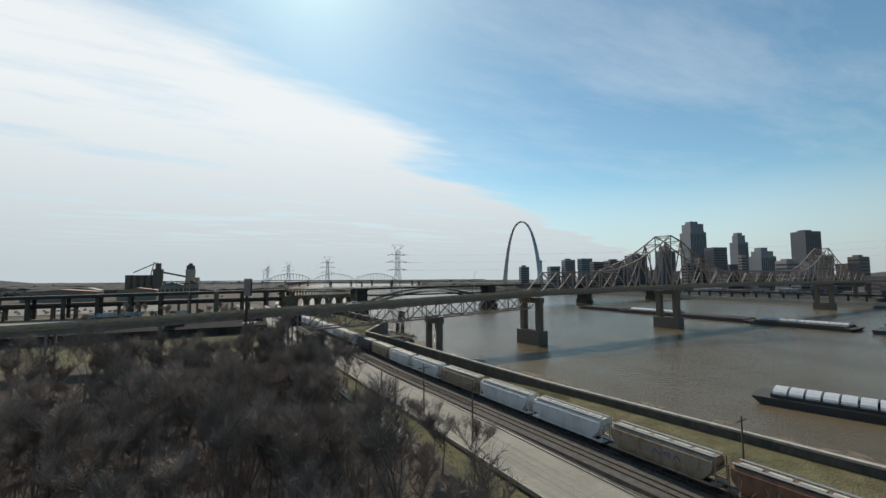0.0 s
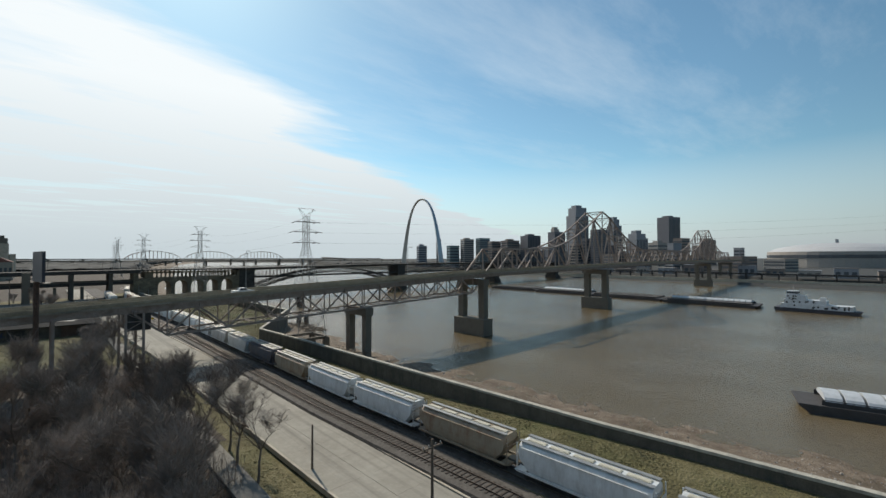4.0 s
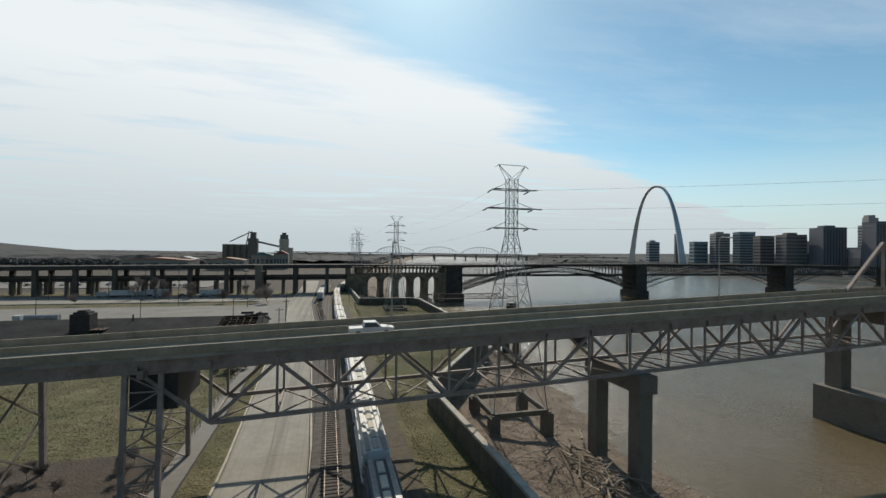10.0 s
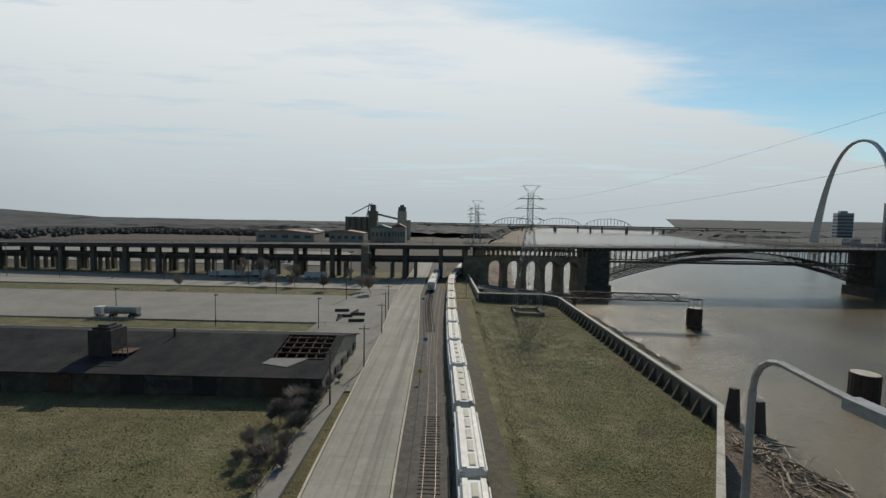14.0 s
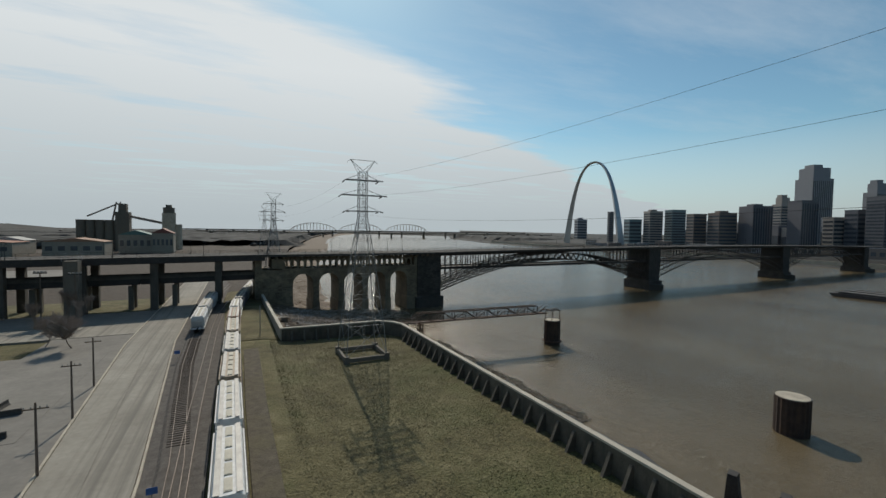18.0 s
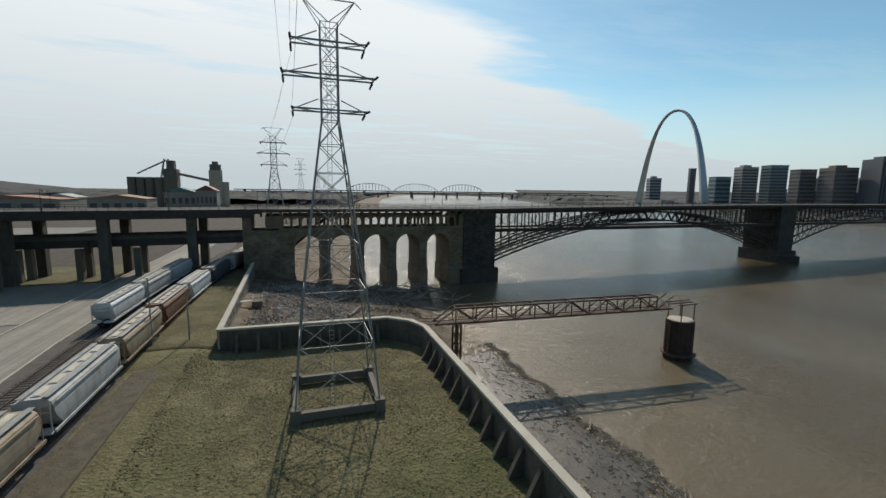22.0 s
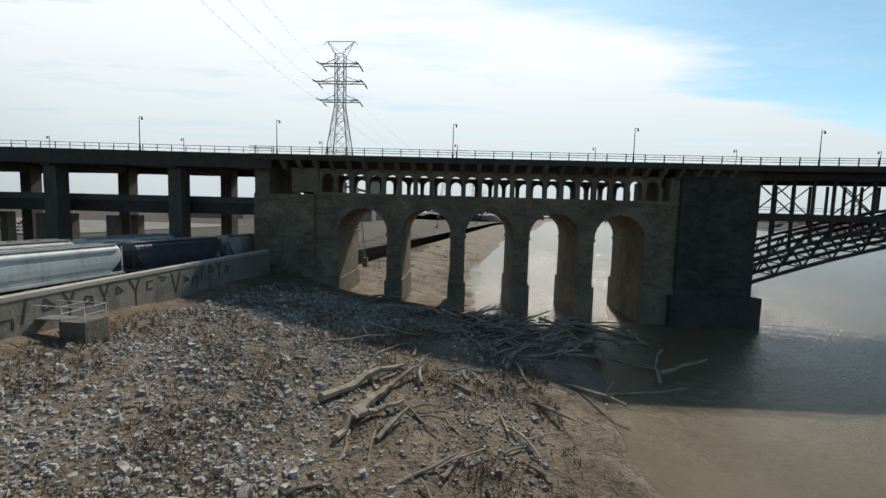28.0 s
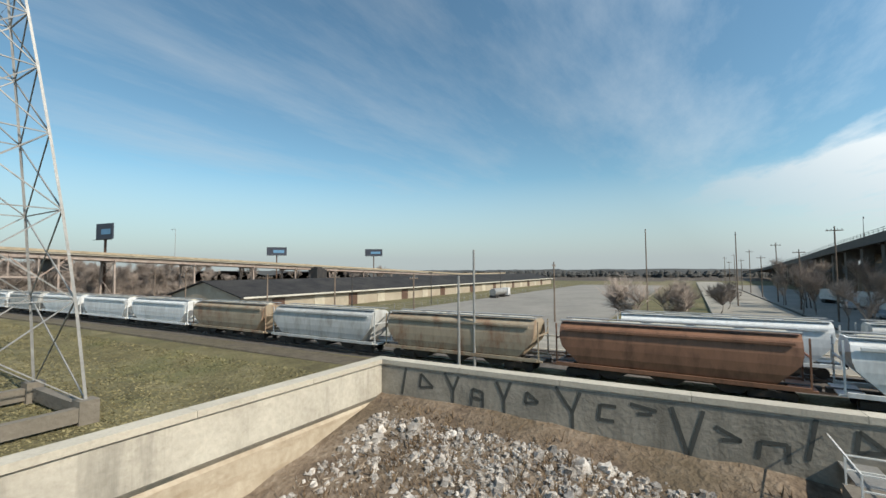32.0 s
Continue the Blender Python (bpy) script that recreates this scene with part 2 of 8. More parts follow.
M = dict(
    grass=material("dry_grass", [(0.07, 0.06, 0.027), (0.12, 0.105, 0.045), (0.19, 0.165, 0.088)], 0.22, 0.95, bump=0.9, fine=14,
                   stain=(0.075, 0.09, 0.027), stain_scale=0.06, stain_amount=0.65),
    weeds=material("dead_weeds", [(0.104, 0.068, 0.04), (0.2, 0.136, 0.08)], 0.4, 0.95, bump=0, stain=(0.24, 0.184, 0.112), stain_scale=0.2),
    tuft=material("pale_grass_tufts", [(0.13, 0.115, 0.052), (0.27, 0.235, 0.125)], 0.3, 0.95, bump=0, stain=(0.09, 0.106, 0.034), stain_scale=0.06, stain_amount=0.65, island=0.14),
    gravel=material("reddish_gravel", [(0.06, 0.05, 0.034), (0.125, 0.105, 0.076)], 0.8, 0.95, bump=0.6, fine=8, stain=(0.105, 0.092, 0.045), stain_scale=0.2),
    yardgravel=material("grey_gravel", [(0.062, 0.055, 0.049), (0.14, 0.126, 0.112)], 0.9, 0.95, bump=0.6, fine=6, stain=(0.06, 0.05, 0.042), stain_scale=0.25),
    # streaky stains, and a base colour darkened for the wall's unlit side
    innerwall=material("stained_shade_concrete", [(0.075, 0.066, 0.052), (0.15, 0.13, 0.10)], 0.5, 0.9, bump=0.25, stain=(0.04, 0.047, 0.04), stain_scale=0.5, stain_amount=0.7, streak=(1, 1, 0.15)),
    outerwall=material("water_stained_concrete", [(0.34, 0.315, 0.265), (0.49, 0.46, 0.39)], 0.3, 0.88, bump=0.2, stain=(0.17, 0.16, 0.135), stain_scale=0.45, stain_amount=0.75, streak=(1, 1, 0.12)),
    greywall=material("grey_streaked_concrete", [(0.19, 0.175, 0.145), (0.31, 0.285, 0.235)], 0.4, 0.9, bump=0.2, stain=(0.10, 0.09, 0.072), stain_scale=0.5, stain_amount=0.7, streak=(1, 1, 0.18)),
    silt=material("silt_stained_concrete", [(0.30, 0.245, 0.175), (0.46, 0.40, 0.31)], 0.25, 0.9, bump=0.2, stain=(0.21, 0.15, 0.09), stain_scale=0.4, stain_amount=0.8, streak=(0.3, 0.3, 1.6)),
    coping=material("coping_concrete", [(0.37, 0.34, 0.28), (0.52, 0.48, 0.395)], 0.6, 0.85, bump=0.2, stain=(0.30, 0.27, 0.22), stain_scale=0.3, vary=0.08),
    soil=material("leaf_litter", [(0.04, 0.031, 0.0235), (0.092, 0.07, 0.052)], 0.3, 0.95, bump=0.8, stain=(0.0638, 0.0465, 0.0285), stain_scale=0.06),
    bank=material("bank_mud", [(0.08, 0.056, 0.038), (0.165, 0.124, 0.087), (0.24, 0.195, 0.148)], 0.35, 0.9, bump=1.0, fine=9,
                  stain=(0.075, 0.055, 0.03), stain_scale=0.12, stain_amount=0.8),
    wetmud=material("wet_mud", [(0.045, 0.035, 0.025), (0.095, 0.074, 0.052)], 0.5, 0.38, bump=0.25, fine=6, stain=(0.10, 0.078, 0.048), stain_scale=0.25, stain_amount=0.6),
    # viaduct concrete with streaks, darkened in colour for its north-facing shade
    viaduct=material("shaded_viaduct_concrete", [(0.075, 0.067, 0.056), (0.13, 0.117, 0.098)], 0.3, 0.9, bump=0.3, stain=(0.05, 0.045, 0.038), stain_scale=0.3, stain_amount=0.7, streak=(1, 1, 0.3)),
    far_land=material("far_woods", [(0.032, 0.034, 0.034), (0.062, 0.062, 0.058)], 0.03, 0.95, bump=0.6, fine=9, stain=(0.085, 0.08, 0.07), stain_scale=0.004, stain_amount=0.5),
    concrete=material("concrete", [(0.36, 0.32, 0.255), (0.52, 0.465, 0.37)], 0.4, 0.85, bump=0.25, stain=(0.19, 0.17, 0.14), stain_scale=0.25),
    road=material("road_concrete", [(0.24, 0.222, 0.185), (0.33, 0.308, 0.26)], 0.12, 0.9, bump=0.15, stain=(0.15, 0.138, 0.118), stain_scale=0.75, stain_amount=0.8, streak=(1, 0.012, 1), vary=0.04),
    asphalt=material("asphalt", [(0.045, 0.043, 0.042), (0.085, 0.08, 0.075)], 0.3, 0.9, bump=0.3, stain=(0.11, 0.10, 0.09), stain_scale=0.15),
    lot=material("old_paving", [(0.165, 0.154, 0.137), (0.24, 0.226, 0.198)], 0.1, 0.92, bump=0.15, stain=(0.15, 0.14, 0.12), stain_scale=0.06),
    ballast=material("ballast", [(0.055, 0.048, 0.043), (0.13, 0.115, 0.10)], 1.6, 0.95, bump=0.9, fine=5, stain=(0.05, 0.04, 0.035), stain_scale=0.3),
    stone=material("sooted_stone", [(0.128, 0.106, 0.0723), (0.255, 0.217, 0.153)], 0.25, 0.9, bump=0.35, fine=10, vary=0.12, stain=(0.0638, 0.0527, 0.0382), stain_scale=0.12),
    facing=material("arcade_facing_stone", [(0.123, 0.102, 0.068), (0.255, 0.217, 0.153)], 0.25, 0.9, bump=0.35, fine=10, stain=(0.0595, 0.0485, 0.0357), stain_scale=0.12, stain_amount=0.7, streak=(1, 1, 0.4), island=0.22),
    darkfacing=material("abutment_facing_stone", [(0.035, 0.033, 0.03), (0.07, 0.065, 0.058)], 0.3, 0.9, bump=0.4, stain=(0.11, 0.10, 0.085), stain_scale=0.2, stain_amount=0.35, island=0.3),
    wrack=material("pale_wrack", [(0.24, 0.20, 0.15), (0.52, 0.47, 0.39)], 0.8, 0.9, bump=0, island=0.3),
    darkstone=material("dark_pier_stone", [(0.035, 0.033, 0.031), (0.075, 0.07, 0.063)], 0.3, 0.9, bump=0.4, vary=0.12, stain=(0.11, 0.10, 0.085), stain_scale=0.2, stain_amount=0.35),
    iron=material("black_iron", [(0.018, 0.017, 0.017), (0.04, 0.037, 0.035)], 0.8, 0.65, bump=0.2, stain=(0.07, 0.045, 0.03), stain_scale=0.8, stain_amount=0.35),
    steel=material("weathered_steel", [(0.22, 0.175, 0.15), (0.36, 0.30, 0.265)], 0.6, 0.7, bump=0.15, stain=(0.14, 0.075, 0.045), stain_scale=0.5, stain_amount=0.5),
    galv=material("galvanised_steel", [(0.20, 0.20, 0.195), (0.34, 0.34, 0.33)], 0.8, 0.55, metal=0.35, bump=0.1),
    rust=material("rusted_steel", [(0.05, 0.03, 0.022), (0.13, 0.075, 0.05)], 1.5, 0.85, bump=0.3),
    pierconc=material("bridge_pier_concrete", [(0.128, 0.111, 0.0892), (0.204, 0.183, 0.149)], 0.3, 0.88, bump=0.3, stain=(0.102, 0.0892, 0.068), stain_scale=0.3, stain_amount=0.7),
    deck=material("bridge_deck", [(0.27, 0.25, 0.21), (0.38, 0.355, 0.305)], 0.25, 0.9, bump=0.1, stain=(0.10, 0.095, 0.085), stain_scale=0.2),
    parapet=material("tan_parapet_concrete", [(0.24, 0.195, 0.13), (0.36, 0.305, 0.22)], 0.4, 0.88, bump=0.2, stain=(0.15, 0.12, 0.085), stain_scale=0.5, streak=(1, 1, 0.4)),
    archmetal=material("stainless_skin", [(0.42, 0.43, 0.44), (0.52, 0.53, 0.54)], 0.05, 0.38, metal=0.9, bump=0.0),
    wood=material("driftwood", [(0.17, 0.135, 0.10), (0.38, 0.32, 0.25)], 1.2, 0.9, bump=0.4, vary=0.25),
    darkrust=material("dark_rusted_piles", [(0.022, 0.016, 0.014), (0.06, 0.04, 0.032)], 0.8, 0.85, bump=0.3, stain=(0.09, 0.055, 0.035), stain_scale=0.6, streak=(1, 1, 0.2)),
    pole=material("weathered_pole", [(0.10, 0.075, 0.055), (0.18, 0.14, 0.11)], 1.0, 0.9, bump=0.3, vary=0.15),
    bark=material("bare_branches", [(0.11, 0.091, 0.076), (0.21, 0.176, 0.15)], 0.8, 0.95, bump=0.2, vary=0.35),
    rock=material("broken_stone", [(0.15, 0.13, 0.11), (0.52, 0.49, 0.45)], 0.9, 0.9, bump=0.4, island=0.35),
)


def flat(name, colour, rough=0.7, metal=0.0, vary=0.0):
    return material(name, [tuple(c * 0.8 for c in colour), tuple(min(1, c * 1.12) for c in colour)], 0.5, rough, metal, 0.08, vary=vary)


def water_material():
    mat = bpy.data.materials.new("river_water")
    mat.use_nodes = True
    n, l = mat.node_tree.nodes, mat.node_tree.links
    b = n["Principled BSDF"]
    b.inputs["Roughness"].default_value = 0.2
    b.inputs["IOR"].default_value = 1.33
    b.inputs["Specular IOR Level"].default_value = 0.5
    g = n.new("ShaderNodeNewGeometry")
    a = n.new("ShaderNodeTexNoise")
    a.inputs["Scale"].default_value, a.inputs["Detail"].default_value = 0.012, 6
    mp = n.new("ShaderNodeMapping")
    mp.inputs["Scale"].default_value = (2.2, 0.7, 1)
    l.new(g.outputs["Position"], mp.inputs[0])
    l.new(mp.outputs[0], a.inputs["Vector"])
    ramp = n.new("ShaderNodeValToRGB")
    ramp.color_ramp.elements[0].position, ramp.color_ramp.elements[1].position = 0.35, 0.7
    ramp.color_ramp.elements[0].color = (0.115, 0.088, 0.050, 1)
    ramp.color_ramp.elements[1].color = (0.158, 0.124, 0.076, 1)
    l.new(a.outputs[0], ramp.inputs[0])
    l.new(ramp.outputs[0], b.inputs["Base Color"])
    w1 = n.new("ShaderNodeTexNoise")
    w1.inputs["Scale"].default_value, w1.inputs["Detail"].default_value, w1.inputs["Roughness"].default_value = 0.5, 8, 0.7
    w2 = n.new("ShaderNodeTexNoise")
    w2.inputs["Scale"].default_value, w2.inputs["Detail"].default_value = 0.05, 4
    l.new(g.outputs["Position"], w1.inputs["Vector"]), l.new(g.outputs["Position"], w2.inputs["Vector"])
    mul = n.new("ShaderNodeMath")
    mul.operation = "MULTIPLY"
    l.new(w1.outputs[0], mul.inputs[0]), l.new(w2.outputs[0], mul.inputs[1])
    bp = n.new("ShaderNodeBump")
    bp.inputs["Strength"].default_value, bp.inputs["Distance"].default_value = 0.85, 0.85
    l.new(mul.outputs[0], bp.inputs["Height"])
    l.new(bp.outputs[0], b.inputs["Normal"])
    return mat


M["water"] = water_material()


# ---- mesh helpers ----
class Mesh:
    """Collects prisms and boxes for one mesh."""

    def __init__(self):
        self.v, self.f = [], []

    def add(self, vs, fs):
        k = len(self.v)
        self.v += [tuple(p) for p in vs]
        self.f += [tuple(i + k for i in q) for q in fs]
        return self

    def box(self, x, y, z, sx, sy, sz, rz=0.0):
        """A box with its base centre at x, y, z."""
        c, s = math.cos(rz), math.sin(rz)
        vs = []
        for dz in (0, sz):
            for dx, dy in ((-1, -1), (1, -1), (1, 1), (-1, 1)):
                a, b = dx * sx / 2, dy * sy / 2
                vs.append((x + a * c - b * s, y + a * s + b * c, z + dz))
        return self.add(vs, [(3, 2, 1, 0), (4, 5, 6, 7), (0, 1, 5, 4), (1, 2, 6, 5), (2, 3, 7, 6), (3, 0, 4, 7)])

    def beam(self, a, b, w, h=None):
        """A rectangular bar from a to b, w wide and h deep."""
        h = h or w
        a, b = Vector(a), Vector(b)
        d = b - a
        side = d.cross(Vector((0, 0, 1)))
        if side.length < 1e-4 * max(d.length, 1e-6):
            side = Vector((1, 0, 0))
        side.normalize()
        up = side.cross(d).normalized()
        vs = [p + side * sx * w / 2 + up * sz * h / 2 for p in (a, b) for sx, sz in ((-1, -1), (1, -1), (1, 1), (-1, 1))]
        return self.add(vs, [(3, 2, 1, 0), (4, 5, 6, 7), (0, 1, 5, 4), (1, 2, 6, 5), (2, 3, 7, 6), (3, 0, 4, 7)])

    def tube(self, a, b, r0, r1=None, n=8, cap=True):
        r1 = r0 if r1 is None else r1
        a, b = Vector(a), Vector(b)
        d = (b - a)
        side = d.orthogonal().normalized()
        up = d.cross(side).normalized()
        vs = []
        for p, r in ((a, r0), (b, r1)):
            for i in range(n):
                t = 2 * math.pi * i / n
                vs.append(p + side * (r * math.cos(t)) + up * (r * math.sin(t)))
        fs = [(i, (i + 1) % n, n + (i + 1) % n, n + i) for i in range(n)]
        if cap:
            fs += [tuple(range(n - 1, -1, -1)), tuple(range(n, 2 * n))]
        return self.add(vs, fs)

    def path(self, pts, r, n=4, r1=None):
        """One connected bar along points."""
        P = [Vector(q) for q in pts]
        k = len(self.v)
        for i, q in enumerate(P):
            d = (P[min(i + 1, len(P) - 1)] - P[max(i - 1, 0)]).normalized()
            side = d.cross(Vector((0.31, 0.95, 0.05))).normalized()
            up = d.cross(side).normalized()
            rr = r if r1 is None else lerp(r, r1, i / (len(P) - 1))
            for j in range(n):
                t = 2 * math.pi * (j + 0.5) / n
                self.v.append(tuple(q + side * (rr * math.cos(t)) + up * (rr * math.sin(t))))
        for i in range(len(P) - 1):
            for j in range(n):
                a, b = k + i * n + j, k + i * n + (j + 1) % n
                self.f.append((a, b, b + n, a + n))
        e = k + (len(P) - 1) * n
        self.f += [tuple(range(k + n - 1, k - 1, -1)), tuple(range(e, e + n))]
        return self

    def prism(self, pts, axis_a, axis_b, origin, depth_vec):
        """An outline of (a, b) pairs pushed along depth_vec."""
        o, A, B, D = Vector(origin), Vector(axis_a), Vector(axis_b), Vector(depth_vec)
        n = len(pts)
        vs = [o + A * p + B * q for p, q in pts] + [o + A * p + B * q + D for p, q in pts]
        fs = [tuple(range(n - 1, -1, -1)), tuple(range(n, 2 * n))]
        fs += [(i, (i + 1) % n, n + (i + 1) % n, n + i) for i in range(n)]
        return self.add(vs, fs)

    def data(self, name, mat, smooth=False):
        me = bpy.data.meshes.new(name)
        me.from_pydata(self.v, [], self.f)
        if mat is not None:
            me.materials.append(mat)
        bm = bmesh.new()
        bm.from_mesh(me)
        bmesh.ops.recalc_face_normals(bm, faces=bm.faces)
        bm.to_mesh(me)
        bm.free()
        if smooth:
            for p in me.polygons:
                p.use_smooth = True
        me.update()
        return me


def part(name, mesh, mat, parent=None, label="", smooth=False):
    """One mesh object; under a thing or a part if parent is given."""
    ob = new(name, mesh.data(name, mat, smooth) if isinstance(mesh, Mesh) else mesh)
    if parent is not None:
        ob.parent = parent
    if label:
        ob["label"] = label
    return ob


def thing(name, label, category, m=None, group="", kind=""):
    ob = new(name)
    if m is not None:
        ob.matrix_world = m
    return tagged(ob, label, category, group, kind)


def structure(name, mesh, mat, label, category, smooth=False):
    return tagged(part(name, mesh, mat, None, "", smooth), label, category, "", "structure")


rng = random.Random(7)


def lerp(a, b, t):
    return a + (b - a) * t


def along(points, y):
    """x of a line of (y, x) pairs at y."""
    for (y0, x0), (y1, x1) in zip(points, points[1:]):
        if y <= y1:
            return lerp(x0, x1, (y - y0) / (y1 - y0)) if y >= y0 else x0
    return points[-1][1]


# ---- the plan: x to the west (river), y to the south (along the railway), z from the water ----
GROUND, WALL_TOP = 6.6, 10.3
WALL = [(-30000, 330), (-4500, 330), (-600, 120), (-60, 83), (40, 72.5), (80, 68.5), (120, 67), (165, 65.5), (196, 63.7), (240.3, 91.8), (335, 91.0),
        (341.4, 86.2), (342.0, 60.6), (400, 59.0), (470, 66), (900, 120), (1800, 290), (2600, 480), (4500, 1100), (30000, 2500)]
SHORE = [(-30000, 360), (-4500, 360), (-600, 150), (-60, 120), (60, 107), (90, 103), (120, 102), (170, 98), (200, 101), (240, 104), (290, 102.5), (322, 99.2), (343, 100.4), (355, 103), (380, 106),
         (396, 105), (406, 94), (430, 92), (465, 94), (510, 96), (600, 113), (900, 175), (1800, 350), (2600, 560), (4500, 1300), (30000, 2700)]


def smooth(a, b, x):
    t = max(0.0, min(1.0, (x - a) / (b - a)))
    return t * t * (3 - 2 * t)


def rows_of_y():
    ys = [-30000, -4500, -3000, -2000, -1200, -700, -400, -250, -150, -100, -60, -30, 0, 20]
    y = 30.0
    while y < 339:
        ys.append(y)
        y += 2.0
    ys += [339.5, 341.4, 342.0]
    y = 343.0
    while y < 440:
        ys.append(y)
        y += 1.5
    return ys + [450, 470, 500, 540, 600, 700, 800, 900, 1100, 1400, 1800, 2200, 2600, 3200, 4500, 30000]


def inner_height(x, y):
    z = GROUND + 0.25 * noise.noise((x * 0.03, y * 0.03, 0))
    z += 0.9 * (smooth(44.2, 47.5, x) - smooth(56, 62, x))    # railway bank
    z += 0.7 * smooth(300, 380, y) * smooth(70, 57, x) * smooth(44, 48, x)
    z += 2.1 * smooth(60, 66.5, x) * (1 - smooth(60, 130, y))    # bank against the north wall
    return z


def bank_height(x, y, w, s):
    t = (x - w) / max(s - w, 1.0)
    top = 3.2
    if 341.9 < y < 404:      # heap of stone behind the corner of the wall
        top = lerp(7.6, 6.2, smooth(342, 400, y))
        t2 = min(1.0, t)
        z = top * (1 - t2) ** 1.15 + 0.55 * (1 - smooth(0.93, 1.03, t))
    else:
        z = top * (1 - smooth(0.0, 1.0, t)) if t < 1 else 0.0
    if t >= 1:
        z = -0.14 * (x - s)
    z += (0.45 * noise.noise((x * 0.14, y * 0.14, 2)) + 0.2 * noise.noise((x * 0.5, y * 0.5, 5))) * (1 if t < 1.1 else 0.3)
    return max(z, -4)


def ground_sheet():
    ys = rows_of_y()
    off = [-30000, -5200, -3500, -2200, -1400, -900, -600, -400, -280, -200, -150, -110, -85] + list(range(-70, 0, 2)) + [0]
    g = Mesh()
    nx = len(off)
    for y in ys:
        w = along(WALL, y)
        for o in off:
            x = w + o
            g.v.append((x, y, inner_height(x, y)))
    for j in range(len(ys) - 1):
        for i in range(nx - 1):
            a = j * nx + i
            g.f.append((a, a + 1, a + nx + 1, a + nx))
    gr = structure("ground", g, M["grass"], "dry winter grass and bare earth beside the railway", "ground", True)
    gr.data.materials.append(M["soil"])
    for q in gr.data.polygons:
        c = q.center
        if c.y < 166 and c.x < 30 + 2.5 * noise.noise((c.y * 0.1, 3, 0)) or (c.x < 27 and 166 < c.y < 186) or c.y > 432 or c.x < -330:
            q.material_index = 1
    b = Mesh()
    nx = 40
    for y in ys:
        w, s = along(WALL, y), along(SHORE, y)
        for i in range(nx):
            t = i / (nx - 1) * 1.45
            x = w + t * (s - w)
            b.v.append((x, y, bank_height(x, y, w, s)))
    for j in range(len(ys) - 1):
        for i in range(nx - 1):
            a = j * nx + i
            b.f.append((a, a + 1, a + nx + 1, a + nx))
    structure("river_bank", b, M["bank"], "muddy brown river bank with driftwood and stones", "bank", True)


ground_sheet()
WEST = [(-30000, 700), (-4500, 700), (-600, 610), (100, 605), (200, 630), (400, 655), (700, 670), (1300, 720), (1900, 900), (2600, 1250), (3000, 1150), (3600, 800), (30000, 600)]


def west_land():
    g = Mesh()
    ys = [-30000, -4500, -2000, -1000, -500] + list(range(-300, 1400, 50)) + [1600, 1900, 2200, 2600, 3000, 3600, 30000]
    offs = [(-14, -2), (0, 0.4), (14, 2.5), (45, 5), (46, 8), (120, 9), (300, 14), (1200, 18), (4300, 20), (30000, 20)]
    for y in ys:
        for o, z in offs:
            g.v.append((along(WEST, y) + o, y, z))
    n = len(offs)
    for j in range(len(ys) - 1):
        for i in range(n - 1):
            a = j * n + i
            g.f.append((a, a + 1, a + n + 1, a + n))
    structure("ground_west", g, M["far_land"], "far river bank below the city", "ground", True)


west_land()
w = Mesh()
w.add([(40, -30000, 0), (5000, -30000, 0), (5000, 3400, 0), (40, 3400, 0)], [(0, 1, 2, 3)])
structure("water", w, M["water"], "wide brown river with small ripples", "river")


def sweep(points, profile, closed=True):
    """A wall along (x, y) points with a profile of (across, height) pairs; across is to the right of the way."""
    m = Mesh()
    n = len(profile)
    P = [Vector(p) for p in points]
    for i, p in enumerate(P):
        a = (P[i] - P[i - 1]).normalized() if i else None
        b = (P[i + 1] - P[i]).normalized() if i + 1 < len(P) else None
        d = ((a or b) + (b or a)).normalized()
        side = Vector((d.y, -d.x))
        k = 1 / max(0.5, side.dot(Vector(((a or b).y, -(a or b).x))))
        for q, z in profile:
            m.v.append((p.x + side.x * q * k, p.y + side.y * q * k, z))
    for i in range(len(P) - 1):
        for j in range(n):
            a, b = i * n + j, i * n + (j + 1) % n
            m.f.append((a, b, b + n, a + n))
    m.f += [tuple(range(n)), tuple(range((len(P) - 1) * n, len(P) * n))]
    return m


# ---- the old iron arch bridge ----
EADS = Matrix.Translation((58.5, 405.0, 0)) @ Matrix.Rotation(math.atan(0.035), 4, "Z")
# local: u along the bridge from the end of the masonry, v away to the south, w up
DECK = 25.6
BW = 14.0    # width


